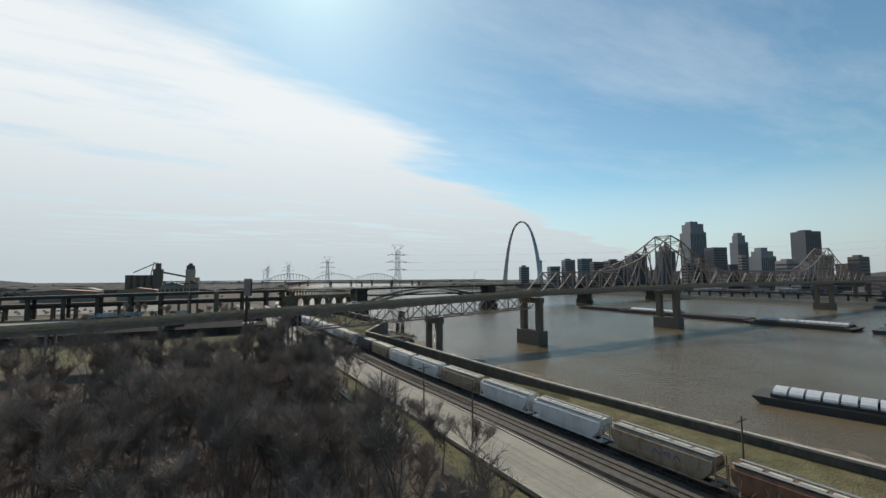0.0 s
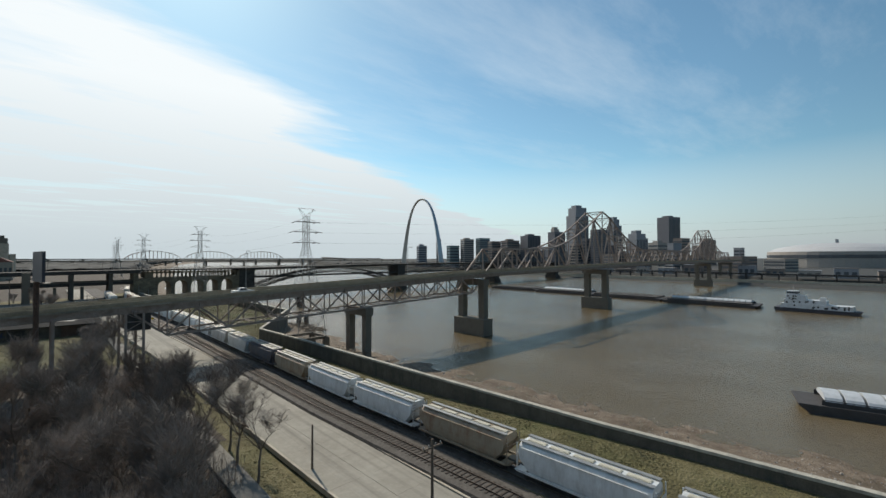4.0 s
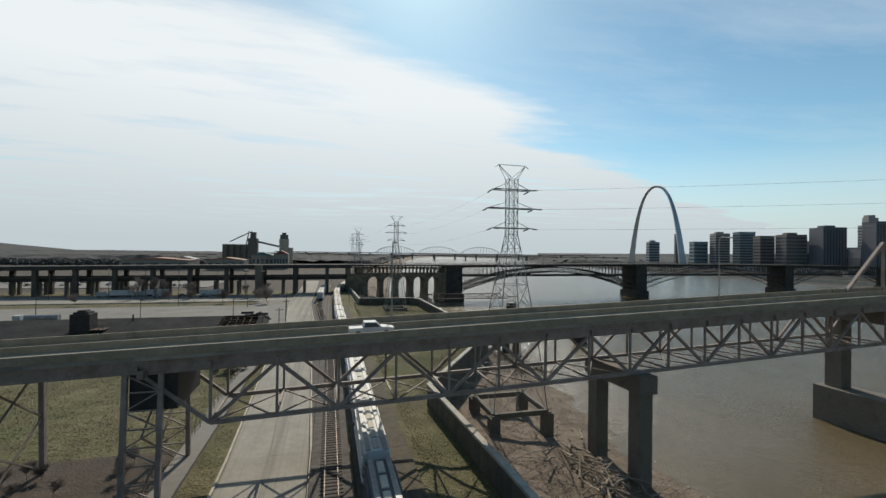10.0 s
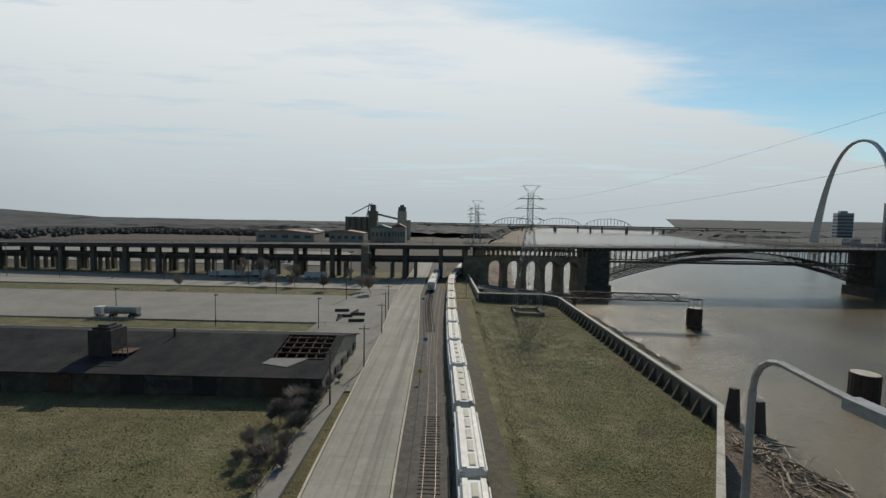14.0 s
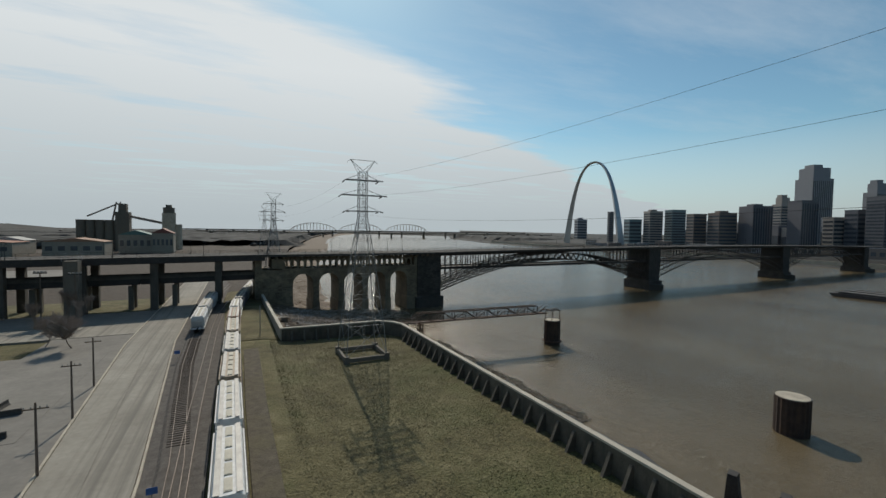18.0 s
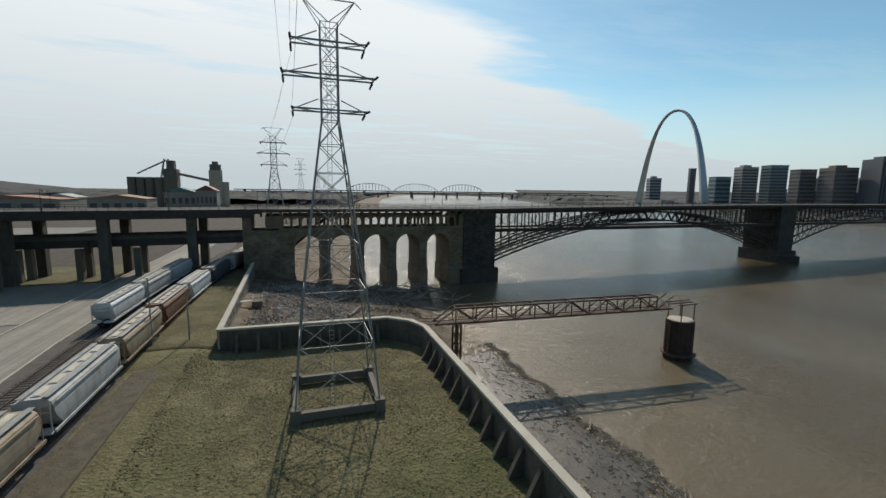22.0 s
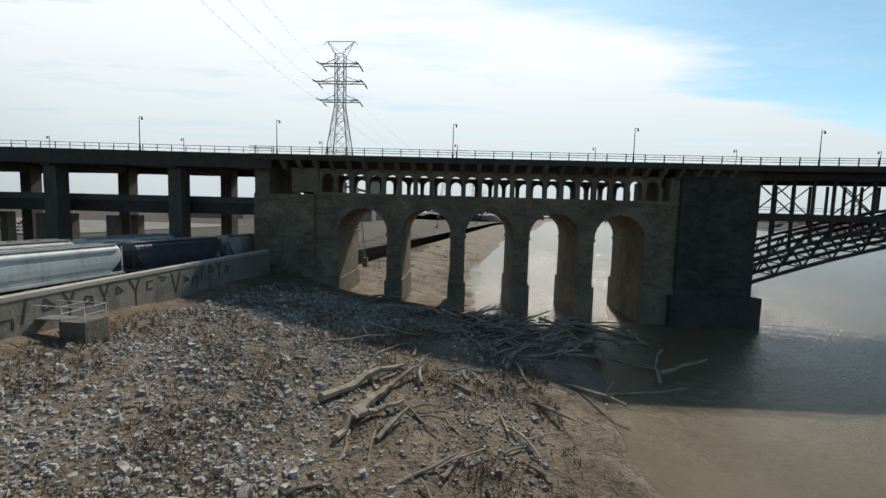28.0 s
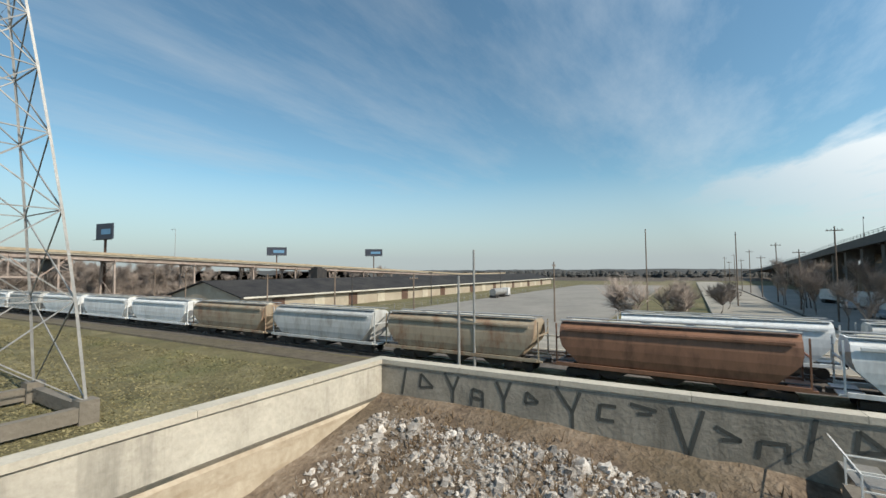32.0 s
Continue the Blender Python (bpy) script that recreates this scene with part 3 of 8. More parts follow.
def old_bridge():
    br = thing("arch_bridge", "old river bridge with stone arches and dark iron spans", "bridge", EADS)
    L1 = 78.5    # end of the masonry
    PIER_W, SPAN = 10.5, 149.5
    # masonry with five arches
    AP = 10.4    # pitch of the arches
    arch_x = [15.9 + AP * i for i in range(5)]
    r, spring, top = 4.0, 13.5, 19.4

    def dk(u):
        """Height of the cambered roadway."""
        return DECK + 1.9 * max(0.0, 1 - ((u - 320) / 250) ** 2)

    m = Mesh()
    edges = [8.0] + [a for c in arch_x for a in (c - r, c + r)] + [L1 - 12]
    for i in range(0, len(edges), 2):
        a, b = edges[i], edges[i + 1]
        part("arcade_pier", Mesh().box((a + b) / 2, BW / 2, -3, b - a, BW, spring + 3), M["stone"], br)
        part("pier_plinth", Mesh().box((a + b) / 2, BW / 2, -3, b - a + 0.5, BW + 0.7, 6.2 + 2.5), M["stone"], br)
        part("impost", Mesh().box((a + b) / 2, BW / 2, spring - 0.45, b - a + 0.35, BW + 0.4, 0.44), M["stone"], br)
    for c in arch_x:
        sp = Mesh()
        n = 14
        pts = [(c - AP / 2, spring), (c - r, spring)] + [(c - r * math.cos(math.pi * k / n), spring + r * math.sin(math.pi * k / n)) for k in range(1, n)] \
            + [(c + r, spring), (c + AP / 2, spring), (c + AP / 2, top), (c - AP / 2, top)]
        sp.prism(pts, (1, 0, 0), (0, 0, 1), (0, 0, 0), (0, BW, 0))
        part("arch_spandrel", sp, M["stone"], br)
        for k in range(n):
            t0, t1 = math.pi * k / n + 0.012, math.pi * (k + 1) / n - 0.012
            q = [(c - rr * math.cos(t), spring + rr * math.sin(t)) for rr, t in ((r, t0), (r, t1), (r + 0.75, t1), (r + 0.75, t0))]
            part("voussoir", Mesh().prism(q, (1, 0, 0), (0, 0, 1), (0, -0.12, 0), (0, 0.3, 0)), M["stone"], br)
    ends = Mesh()
    a0, a1 = arch_x[0] - AP / 2, arch_x[-1] + AP / 2
    part("end_wall", Mesh().box((8 + a0) / 2, BW / 2, spring, a0 - 8, BW, top - spring), M["stone"], br)
    part("end_wall", Mesh().box((a1 + L1 - 12) / 2, BW / 2, spring, L1 - 12 - a1, BW, top - spring), M["stone"], br)
    part("string_course", Mesh().box((8 + L1 - 12) / 2, BW / 2, top, L1 - 20 + 0.2, BW + 0.5, 0.45), M["stone"], br)
    # upper arcade of small openings
    n, s0, s1 = 21, 8.7, 63.6
    pitch = (s1 - s0) / n
    zb, zs, zt = top + 0.45, 22.0, 23.7
    post = Mesh().box(0, 0, 0, pitch - 1.95, 1.0, zs - zb)
    post_me = post.data("arcade_post", M["stone"])
    head = Mesh()
    k = 8
    rr = 0.97
    head.prism([(-pitch / 2, 0), (-rr, 0)] + [(-rr * math.cos(math.pi * i / k), rr * math.sin(math.pi * i / k)) for i in range(1, k)] + [(rr, 0), (pitch / 2, 0), (pitch / 2, zt - zs), (-pitch / 2, zt - zs)],
               (1, 0, 0), (0, 0, 1), (0, -0.5, 0), (0, 1.0, 0))
    head_me = head.data("arcade_head", M["stone"])
    for side in (0.6, BW - 0.6):
        for i in range(n + 1):
            o = part("arcade_post", post_me, None, br)
            o.location = (s0 + i * pitch, side, zb)
            if i < n:
                o = part("arcade_head", head_me, None, br)
                o.location = (s0 + (i + 0.5) * pitch, side, zs)
    # end blocks of the arcade
    part("end_block", Mesh().box(6.3, BW / 2, zb, 4.4, BW, zt - zb), M["stone"], br)
    part("west_block", Mesh().box(L1 - 12.7, BW / 2, zb, 1.6, BW, zt - zb), M["stone"], br)
    # east stair tower with an opening
    tw = Mesh().box(3.0, BW / 2, -1, 10.0, BW + 0.8, 20.4).box(-0.8, BW / 2, 19.4, 2.4, BW, 4.6)
    part("east_pylon", tw, M["stone"], br)
    # abutment tower
    ab = Mesh().box(L1 - 6, BW / 2, 5, 12.0, BW + 1.2, 20.4).box(L1 - 6, BW / 2, -6, 14.0, BW + 3.4, 11.0)
    part("abutment", ab, M["darkstone"], br)
    # cornice, brackets, deck, railing over the masonry
    brk = Mesh().prism([(0, 0), (1.9, 1.3), (1.9, 1.7), (0, 1.7)], (0, -1, 0), (0, 0, 1), (-0.35, 0, 0), (0.7, 0, 0)).data("bracket", M["stone"])
    for i in range(int((L1 - 2) / 2.62)):
        o = part("bracket", brk, None, br)
        o.location = (0.5 + i * 2.62, 0.1, zt - 0.4)
    total = L1 + 3 * SPAN + 2 * PIER_W + 60
    cuts = [-2.0, L1] + [L1 + k * 20.0 for k in range(1, 26)] + [total]
    for a, b in zip(cuts, cuts[1:]):
        part("roadway_deck", Mesh().beam((a, BW / 2, dk(a) - 0.45), (b, BW / 2, dk(b) - 0.45), BW + 4.2, 0.9), M["darkstone"], br)
        for side in (-1.9, BW + 1.9):
            rl = Mesh()
            for h in (0.45, 0.8, 1.15):
                rl.beam((a, side, dk(a) + h), (b, side, dk(b) + h), 0.08, 0.07)
            part("railing_rail", rl, M["iron"], br)
    pm = Mesh().box(0, 0, 0, 0.12, 0.12, 1.25).data("railing_post", M["iron"])
    for side in (-1.9, BW + 1.9):
        for i in range(90):
            o = part("railing_post", pm, None, br)
            o.location = (-1 + i * 2.9, side, dk(-1 + i * 2.9))
    # piers
    for i in range(1, 4):
        u = L1 + i * SPAN + (i - 0.5) * PIER_W + (8 if i > 1 else 0)
        p = Mesh().box(u, BW / 2, 5, PIER_W, BW + 2.5, dk(u) - 5.9).box(u, BW / 2, -6, PIER_W + 2.2, BW + 5, 11.4)
        nose = [(-PIER_W / 2 - 1.1, 0), (0, -5.5), (PIER_W / 2 + 1.1, 0)]
        p.prism([(u + a, b) for a, b in nose], (1, 0, 0), (0, 1, 0), (0, -2.5, -6), (0, 0, 9.5))
        part("pier", p, M["darkstone"], br)
    # iron arch spans: two tiers of ribs with bracing, and posts up to the deck
    for s in range(3):
        u0 = L1 + s * (SPAN + PIER_W) + (8 if s > 1 else 0)
        SP = SPAN + (8 if s == 1 else 0)
        rise, z0 = 13.6, 7.0

        def low(u):
            t = (u - u0) / SP
            return z0 + rise * 4 * t * (1 - t)

        def high(u):
            return min(low(u) + 3.6, dk(u) - 1.4)
        n = 34
        for v in (0.8, 4.9, 9.1, BW - 0.8):
            near = v < 6
            if s > 0 and 1 < v < BW - 1:
                continue
            lo, hi = Mesh(), Mesh()
            for i in range(n):
                a, b = u0 + SP * i / n, u0 + SP * (i + 1) / n
                lo.beam((a, v, low(a)), (b, v, low(b)), 0.5, 0.5)
                hi.beam((a, v, high(a)), (b, v, high(b)), 0.5, 0.5)
            part("lower_rib", lo, M["iron"], br)
            part("upper_rib", hi, M["iron"], br)
            far = Mesh()
            for i in range(n):
                a, b = u0 + SP * i / n, u0 + SP * (i + 1) / n
                mid = (a + b) / 2
                d = Mesh() if s == 0 else far
                d.beam((a, v, low(a)), (mid, v, high(mid)), 0.22)
                d.beam((mid, v, high(mid)), (b, v, low(b)), 0.22)
                if s == 0:
                    part("rib_bracing", d, M["iron"], br)
            if s:
                part("rib_bracing", far, M["iron"], br)["kind"] = "stuff"
        # rail deck and its girders
        for v in (0.8, BW - 0.8):
            g = Mesh().box(u0 + SP / 2, v, 17.4, SP, 0.4, 1.1)
            part("rail_girder", g, M["iron"], br)
            part("deck_girder", Mesh().path([(u0 + SP * k / 8, v, dk(u0 + SP * k / 8) - 1.45) for k in range(9)], 0.62, 4), M["iron"], br)
            part("rail_deck_handrail", Mesh().box(u0 + SP / 2, v, 19.4, SP, 0.08, 0.08), M["iron"], br)
            m_ = 48
            posts, crosses = Mesh(), Mesh()
            for i in range(m_ + 1):
                u = u0 + SP * i / m_
                hi_z = high(u)
                if dk(u) - 2 - hi_z > 0.8:
                    if s == 0:
                        part("spandrel_post", Mesh().box(u, v, hi_z, 0.35, 0.35, dk(u) - 2 - hi_z), M["iron"], br)
                    else:
                        posts.box(u, v, hi_z, 0.35, 0.35, dk(u) - 2 - hi_z)
                if i % 4 == 0 and i < m_ and dk(u) - 2 - hi_z > 2.5:
                    zz = max(hi_z, 18.5)
                    d = Mesh().beam((u, v, zz), (u + SP / m_ * 2, v, dk(u) - 2), 0.16).beam((u + SP / m_ * 2, v, zz), (u, v, dk(u) - 2), 0.16)
                    if s == 0:
                        part("cross_brace", d, M["iron"], br)
                    else:
                        crosses.add(d.v, d.f)
            if s:
                part("spandrel_post", posts, M["iron"], br)["kind"] = "stuff"
                part("cross_brace", crosses, M["iron"], br)["kind"] = "stuff"
        part("rail_floor", Mesh().box(u0 + SP / 2, BW / 2, 17.5, SP, BW - 2, 0.4), M["iron"], br)
        if s == 0:
            lat = Mesh()
            for i in range(n):
                a, b = u0 + SP * i / n, u0 + SP * (i + 1) / n
                lat.beam((a, 0.8, low(a)), (a, BW - 0.8, low(a)), 0.2)
                lat.beam((a, 0.8, low(a)), (b, BW - 0.8, low(b)), 0.15)
            part("lateral_bracing", lat, M["iron"], br)
    # coursed facing stones on the north side
    r = random.Random(64)
    face, dark = Mesh(), Mesh()

    def stone(m, u0, u1, z0, z1, v):
        j, d = 0.025, 0.06 + r.uniform(0, 0.035)
        a, b, c, e = u0 + j, u1 - j, z0 + j, z1 - j
        k = len(m.v)
        m.v += [(a, v, c), (b, v, c), (b, v, e), (a, v, e), (a + 0.03, v - d, c + 0.03), (b - 0.03, v - d, c + 0.03), (b - 0.03, v - d, e - 0.03), (a + 0.03, v - d, e - 0.03)]
        m.f += [(k + 4, k + 5, k + 6, k + 7), (k, k + 1, k + 5, k + 4), (k + 1, k + 2, k + 6, k + 5), (k + 2, k + 3, k + 7, k + 6), (k + 3, k, k + 4, k + 7)]

    def blocked(u0, u1, z0, z1):
        for c in arch_x:
            if z0 < spring:
                if u1 > c - r_ and u0 < c + r_:
                    return True
            else:
                du = max(0.0, abs((u0 + u1) / 2 - c) - (u1 - u0) / 2)
                if math.hypot(du, z0 - spring) < r_ + 0.78:
                    return True
        return False
    r_ = 4.0
    z = 4.4
    while z < 19.0:
        h = r.choice((0.5, 0.6, 0.68))
        if z + h > 19.36:
            break
        if not spring - 0.95 < z < spring:
            u = 8.05
            while u < L1 - 12.2:
                w_ = min(r.uniform(0.8, 1.7), L1 - 12.05 - u)
                near = [q for c in arch_x for q in (c - r_, c + r_) if u < q < u + w_]
                if near and z < spring:
                    w_ = max(0.12, near[0] - u)
                if w_ > 0.25 and not blocked(u, u + w_, z, z + h):
                    stone(face, u, u + w_, z, z + h, 0.02)
                u += w_
        z += h
    z = 5.2
    while z < 24.6:
        h = r.choice((0.55, 0.65, 0.75))
        u = L1 - 11.95
        while u < L1 - 0.3:
            w_ = min(r.uniform(0.9, 2.0), L1 - 0.05 - u)
            stone(dark, u, u + w_, z, min(z + h, 25.2), -0.58)
            u += w_
        if z < 19.0:
            u = -1.95
            while u < 7.8:
                w_ = min(r.uniform(0.8, 1.6), 7.95 - u)
                stone(face, u, u + w_, z, min(z + h, 19.3), -0.38)
                u += w_
        z += h
    for m, nm, mat, lab in ((face, "stone_facing", M["facing"], "coursed tan facing stones with soot stains"), (dark, "abutment_facing", M["darkfacing"], "dark coursed stones of the abutment")):
        o = part(nm, m, mat, br, lab)
        o["kind"] = "stuff"
    return br


old_bridge()


# ---- the steel truss bridge ----
MLK_A = 0.015
MLK = Matrix.Translation((48.0, 178.0, 0)) @ Matrix.Rotation(MLK_A, 4, "Z")


# the river spans turn a little to the south at the first river pier
RIVER_PART = Matrix.Translation((104, 0, 0)) @ Matrix.Rotation(0.035, 4, "Z") @ Matrix.Translation((-104, 0, 0))


def deck_z(u):
    """Height of the roadway at u metres along the bridge."""
    return max(23.6 + 0.034 * min(u, 104), 13.0) + min(max(0, u - 104) * 0.010, 2.2)


def truss_bridge():
    br = thing("truss_bridge", "weathered steel cantilever truss road bridge on concrete piers", "bridge", MLK)
    W = 5.8   # half width
    # roadway slabs
    us = list(range(-420, 760, 20))
    for u in us:
        z0, z1 = deck_z(u), deck_z(u + 20)
        m = Mesh()
        m.add([(u, -W, z0 - 0.5), (u + 20, -W, z1 - 0.5), (u + 20, W, z1 - 0.5), (u, W, z0 - 0.5),
               (u, -W, z0), (u + 20, -W, z1), (u + 20, W, z1), (u, W, z0)],
              [(3, 2, 1, 0), (4, 5, 6, 7), (0, 1, 5, 4), (1, 2, 6, 5), (2, 3, 7, 6), (3, 0, 4, 7)])
        part("deck_slab", m, M["deck"], br)
        for v in (-W, W):
            p = Mesh().prism([(-0.22, 0), (0.22, 0), (0.12, 0.85), (-0.12, 0.85)], (0, 1, 0), (0, 0, 1), (u, v, z0), (20, 0, z1 - z0))
            part("parapet", p, M["parapet"], br)
        for v in (-W + 1, W - 1):
            part("girder", Mesh().beam((u, v, z0 - 1.3), (u + 20, v, z1 - 1.3), 0.4, 1.5), M["steel"], br)
    for u in us:
        part("median_barrier", Mesh().prism([(-0.3, 0), (0.3, 0), (0.12, 0.35), (0.09, 0.85), (-0.09, 0.85), (-0.12, 0.35)], (0, 1, 0), (0, 0, 1), (u, 0, deck_z(u)), (20, 0, deck_z(u + 20) - deck_z(u))), M["parapet"], br)
    line = Mesh()
    for u in us:
        line.add([(u, -0.52, deck_z(u) + 0.006), (u + 20, -0.52, deck_z(u + 20) + 0.006), (u + 20, -0.4, deck_z(u + 20) + 0.006), (u, -0.4, deck_z(u) + 0.006)], [(0, 1, 2, 3)])
    part("yellow_line", line, flat("road_yellow", (0.45, 0.33, 0.07)), br)
    # deck truss from the bank to the first river pier
    a, b, n = -22.0, 104.0, 18
    step = (b - a) / n
    for v in (-W + 1.2, W - 1.2):
        for i in range(n):
            u0, u1 = a + i * step, a + (i + 1) * step
            t0, t1 = deck_z(u0) - 2.0, deck_z(u1) - 2.0
            depth = 6.2
            part("top_chord", Mesh().beam((u0, v, t0), (u1, v, t1), 0.4, 0.5), M["steel"], br)
            if 0 < i < n - 1:
                part("bottom_chord", Mesh().beam((u0, v, t0 - depth), (u1, v, t1 - depth), 0.4, 0.5), M["steel"], br)
            if i % 2:
                part("diagonal", Mesh().beam((u0, v, t0 - depth), (u1, v, t1), 0.35, 0.4), M["steel"], br)
            else:
                part("diagonal", Mesh().beam((u0, v, t0), (u1, v, t1 - depth), 0.35, 0.4), M["steel"], br)
            if i:
                part("post", Mesh().beam((u0, v, t0 - depth), (u0, v, t0), 0.28, 0.28), M["steel"], br)
    for i in range(n + 1):
        u0 = a + i * step
        t0 = deck_z(u0) - 2.0
        part("floor_beam", Mesh().beam((u0, -W + 0.4, t0 + 0.4), (u0, W - 0.4, t0 + 0.4), 0.3, 0.8), M["steel"], br)
        if 0 < i < n:
            part("bottom_strut", Mesh().beam((u0, -W + 1.2, t0 - 6.2), (u0, W - 1.2, t0 - 6.2), 0.25), M["steel"], br)
            if i < n - 1:
                x = Mesh().beam((u0, -W + 1.2, t0 - 6.2), (u0 + step, W - 1.2, t0 - 6.2), 0.16).beam((u0, W - 1.2, t0 - 6.2), (u0 + step, -W + 1.2, t0 - 6.2), 0.16)
                part("lateral_brace", x, M["steel"], br)
    # through truss over the river: panel points of the top chord
    P0, P1, P2, P3 = 104.0, 231.0, 524.0, 650.0

    def top_h(u):
        if u < P0 + 12 or u > P3 - 12:
            return 10.5
        for peak in (P1, P2):
            d = abs(u - peak)
            if d < 75:
                return 10.5 + 26.3 * (1 - d / 75) ** 1.6
        return 10.5
    n = 44
    step = (P3 - P0) / n
    for v in (-W + 0.2, W - 0.2):
        for i in range(n):
            u0, u1 = P0 + i * step, P0 + (i + 1) * step
            z0, z1 = deck_z(u0), deck_z(u1)
            h0, h1 = z0 + top_h(u0), z1 + top_h(u1)
            part("bottom_chord", Mesh().beam((u0, v, z0 - 0.8), (u1, v, z1 - 0.8), 0.5, 0.7), M["steel"], br)
            if i == 0:
                part("end_post", Mesh().beam((u0, v, z0), (u1, v, h1), 0.6, 0.6), M["steel"], br)
            elif i == n - 1:
                part("end_post", Mesh().beam((u0, v, h0), (u1, v, z1), 0.6, 0.6), M["steel"], br)
            else:
                part("top_chord", Mesh().beam((u0, v, h0), (u1, v, h1), 0.7, 0.7), M["steel"], br)
                if i % 2:
                    part("diagonal", Mesh().beam((u0, v, h0), (u1, v, z1), 0.55, 0.6), M["steel"], br)
                else:
                    part("diagonal", Mesh().beam((u0, v, z0), (u1, v, h1), 0.55, 0.6), M["steel"], br)
            if i:
                part("post", Mesh().beam((u0, v, z0), (u0, v, h0), 0.5, 0.5), M["steel"], br)
    for i in range(1, n):
        u0 = P0 + i * step
        h0 = deck_z(u0) + top_h(u0)
        part("top_strut", Mesh().beam((u0, -W + 0.2, h0), (u0, W - 0.2, h0), 0.3, 0.5), M["steel"], br)
        x = Mesh().beam((u0, -W + 0.2, h0 - 2.2), (u0, W - 0.2, h0), 0.16).beam((u0, W - 0.2, h0 - 2.2), (u0, -W + 0.2, h0), 0.16)
        part("sway_brace", x, M["steel"], br)
        if i < n - 1:
            h1 = deck_z(u0 + step) + top_h(u0 + step)
            x = Mesh().beam((u0, -W + 0.2, h0), (u0 + step, W - 0.2, h1), 0.2).beam((u0, W - 0.2, h0), (u0 + step, -W + 0.2, h1), 0.2)
            part("top_lateral", x, M["steel"], br)
    # piers
    def pier(u, base, leg, zt, base_top, width=6.4):
        for v in (-width, width):
            m = Mesh()
            m.prism([(-leg / 2, -leg / 2), (leg / 2, -leg / 2), (leg / 2, leg / 2), (-leg / 2, leg / 2)], (1, 0, 0), (0, 1, 0), (u, v, base_top - 0.1), (0, 0, zt - base_top + 0.1))
            part("pier_leg", m, M["pierconc"], br)
        part("pier_cap", Mesh().box(u, 0, zt - 0.1, leg + 0.8, 2 * width + leg + 1.0, 2.6), M["pierconc"], br)
        if base:
            part("pier_base", Mesh().box(u, 0, -5, leg + 3.2, 2 * width + leg + 2.4, base_top + 5), M["pierconc"], br)
    for u in (P0 - 1.8, P1, P2, P3):
        pier(u, True, 3.0 if u < P1 else 3.6, deck_z(u) - 5.4, 7.2, 6.0)
    pier(42.6, False, 2.3, 14.2, -2.0, 5.0)
    # steel bents on the bank
    for u in (-21.5, -35.5, -64, -92, -117, -142, -172, -202, -232, -262, -300, -340, -380):
        zt = deck_z(u) - 2.0
        m = Mesh()
        if u > -30:      # four-legged tower at the end of the truss
            for du in (-1.7, 1.7):
                for v in (-W + 1, W - 1):
                    part("bent_leg", Mesh().beam((u + du, v * 1.15, 5), (u + du, v, zt), 0.5), M["steel"], br)
            for v in (-W + 1, W - 1):
                for k in range(7):
                    za, zb = 7 + k * (zt - 7) / 7, 7 + (k + 1) * (zt - 7) / 7
                    s = 1 if k % 2 else -1
                    part("tower_lacing", Mesh().beam((u - 1.7 * s, v * 1.06, za), (u + 1.7 * s, v * 1.06, zb), 0.14).beam((u - 1.7, v * 1.06, zb), (u + 1.7, v * 1.06, zb), 0.14), M["steel"], br)
        for v in (-W + 1, W - 1) if u < -30 else ():
            part("bent_leg", Mesh().beam((u, v * 1.15, 5), (u, v, zt), 0.55), M["steel"], br)
        part("bent_cap", Mesh().beam((u, -W, zt), (u, W, zt), 0.6, 0.9), M["steel"], br)
        h = zt - 7
        part("bent_brace", m.beam((u, -W * 0.97, 7), (u, W * 0.85, 7 + h * 0.5), 0.18).beam((u, W * 0.97, 7), (u, -W * 0.85, 7 + h * 0.5), 0.18)
             .beam((u, -W * 0.9, 7 + h * 0.5), (u, W * 0.85, zt), 0.18).beam((u, W * 0.9, 7 + h * 0.5), (u, -W * 0.85, zt), 0.18), M["steel"], br)
    part("end_diaphragm", Mesh().box(-20.6, 0, deck_z(-21) - 6.2, 4.6, 9.0, 4.0), M["iron"], br, "black plated end box under the roadway")
    for ob in br.children:
        if sum(v.co.x for v in ob.data.vertices) / len(ob.data.vertices) > P0 + 0.5:
            ob.matrix_local = RIVER_PART
    return br


truss_bridge()


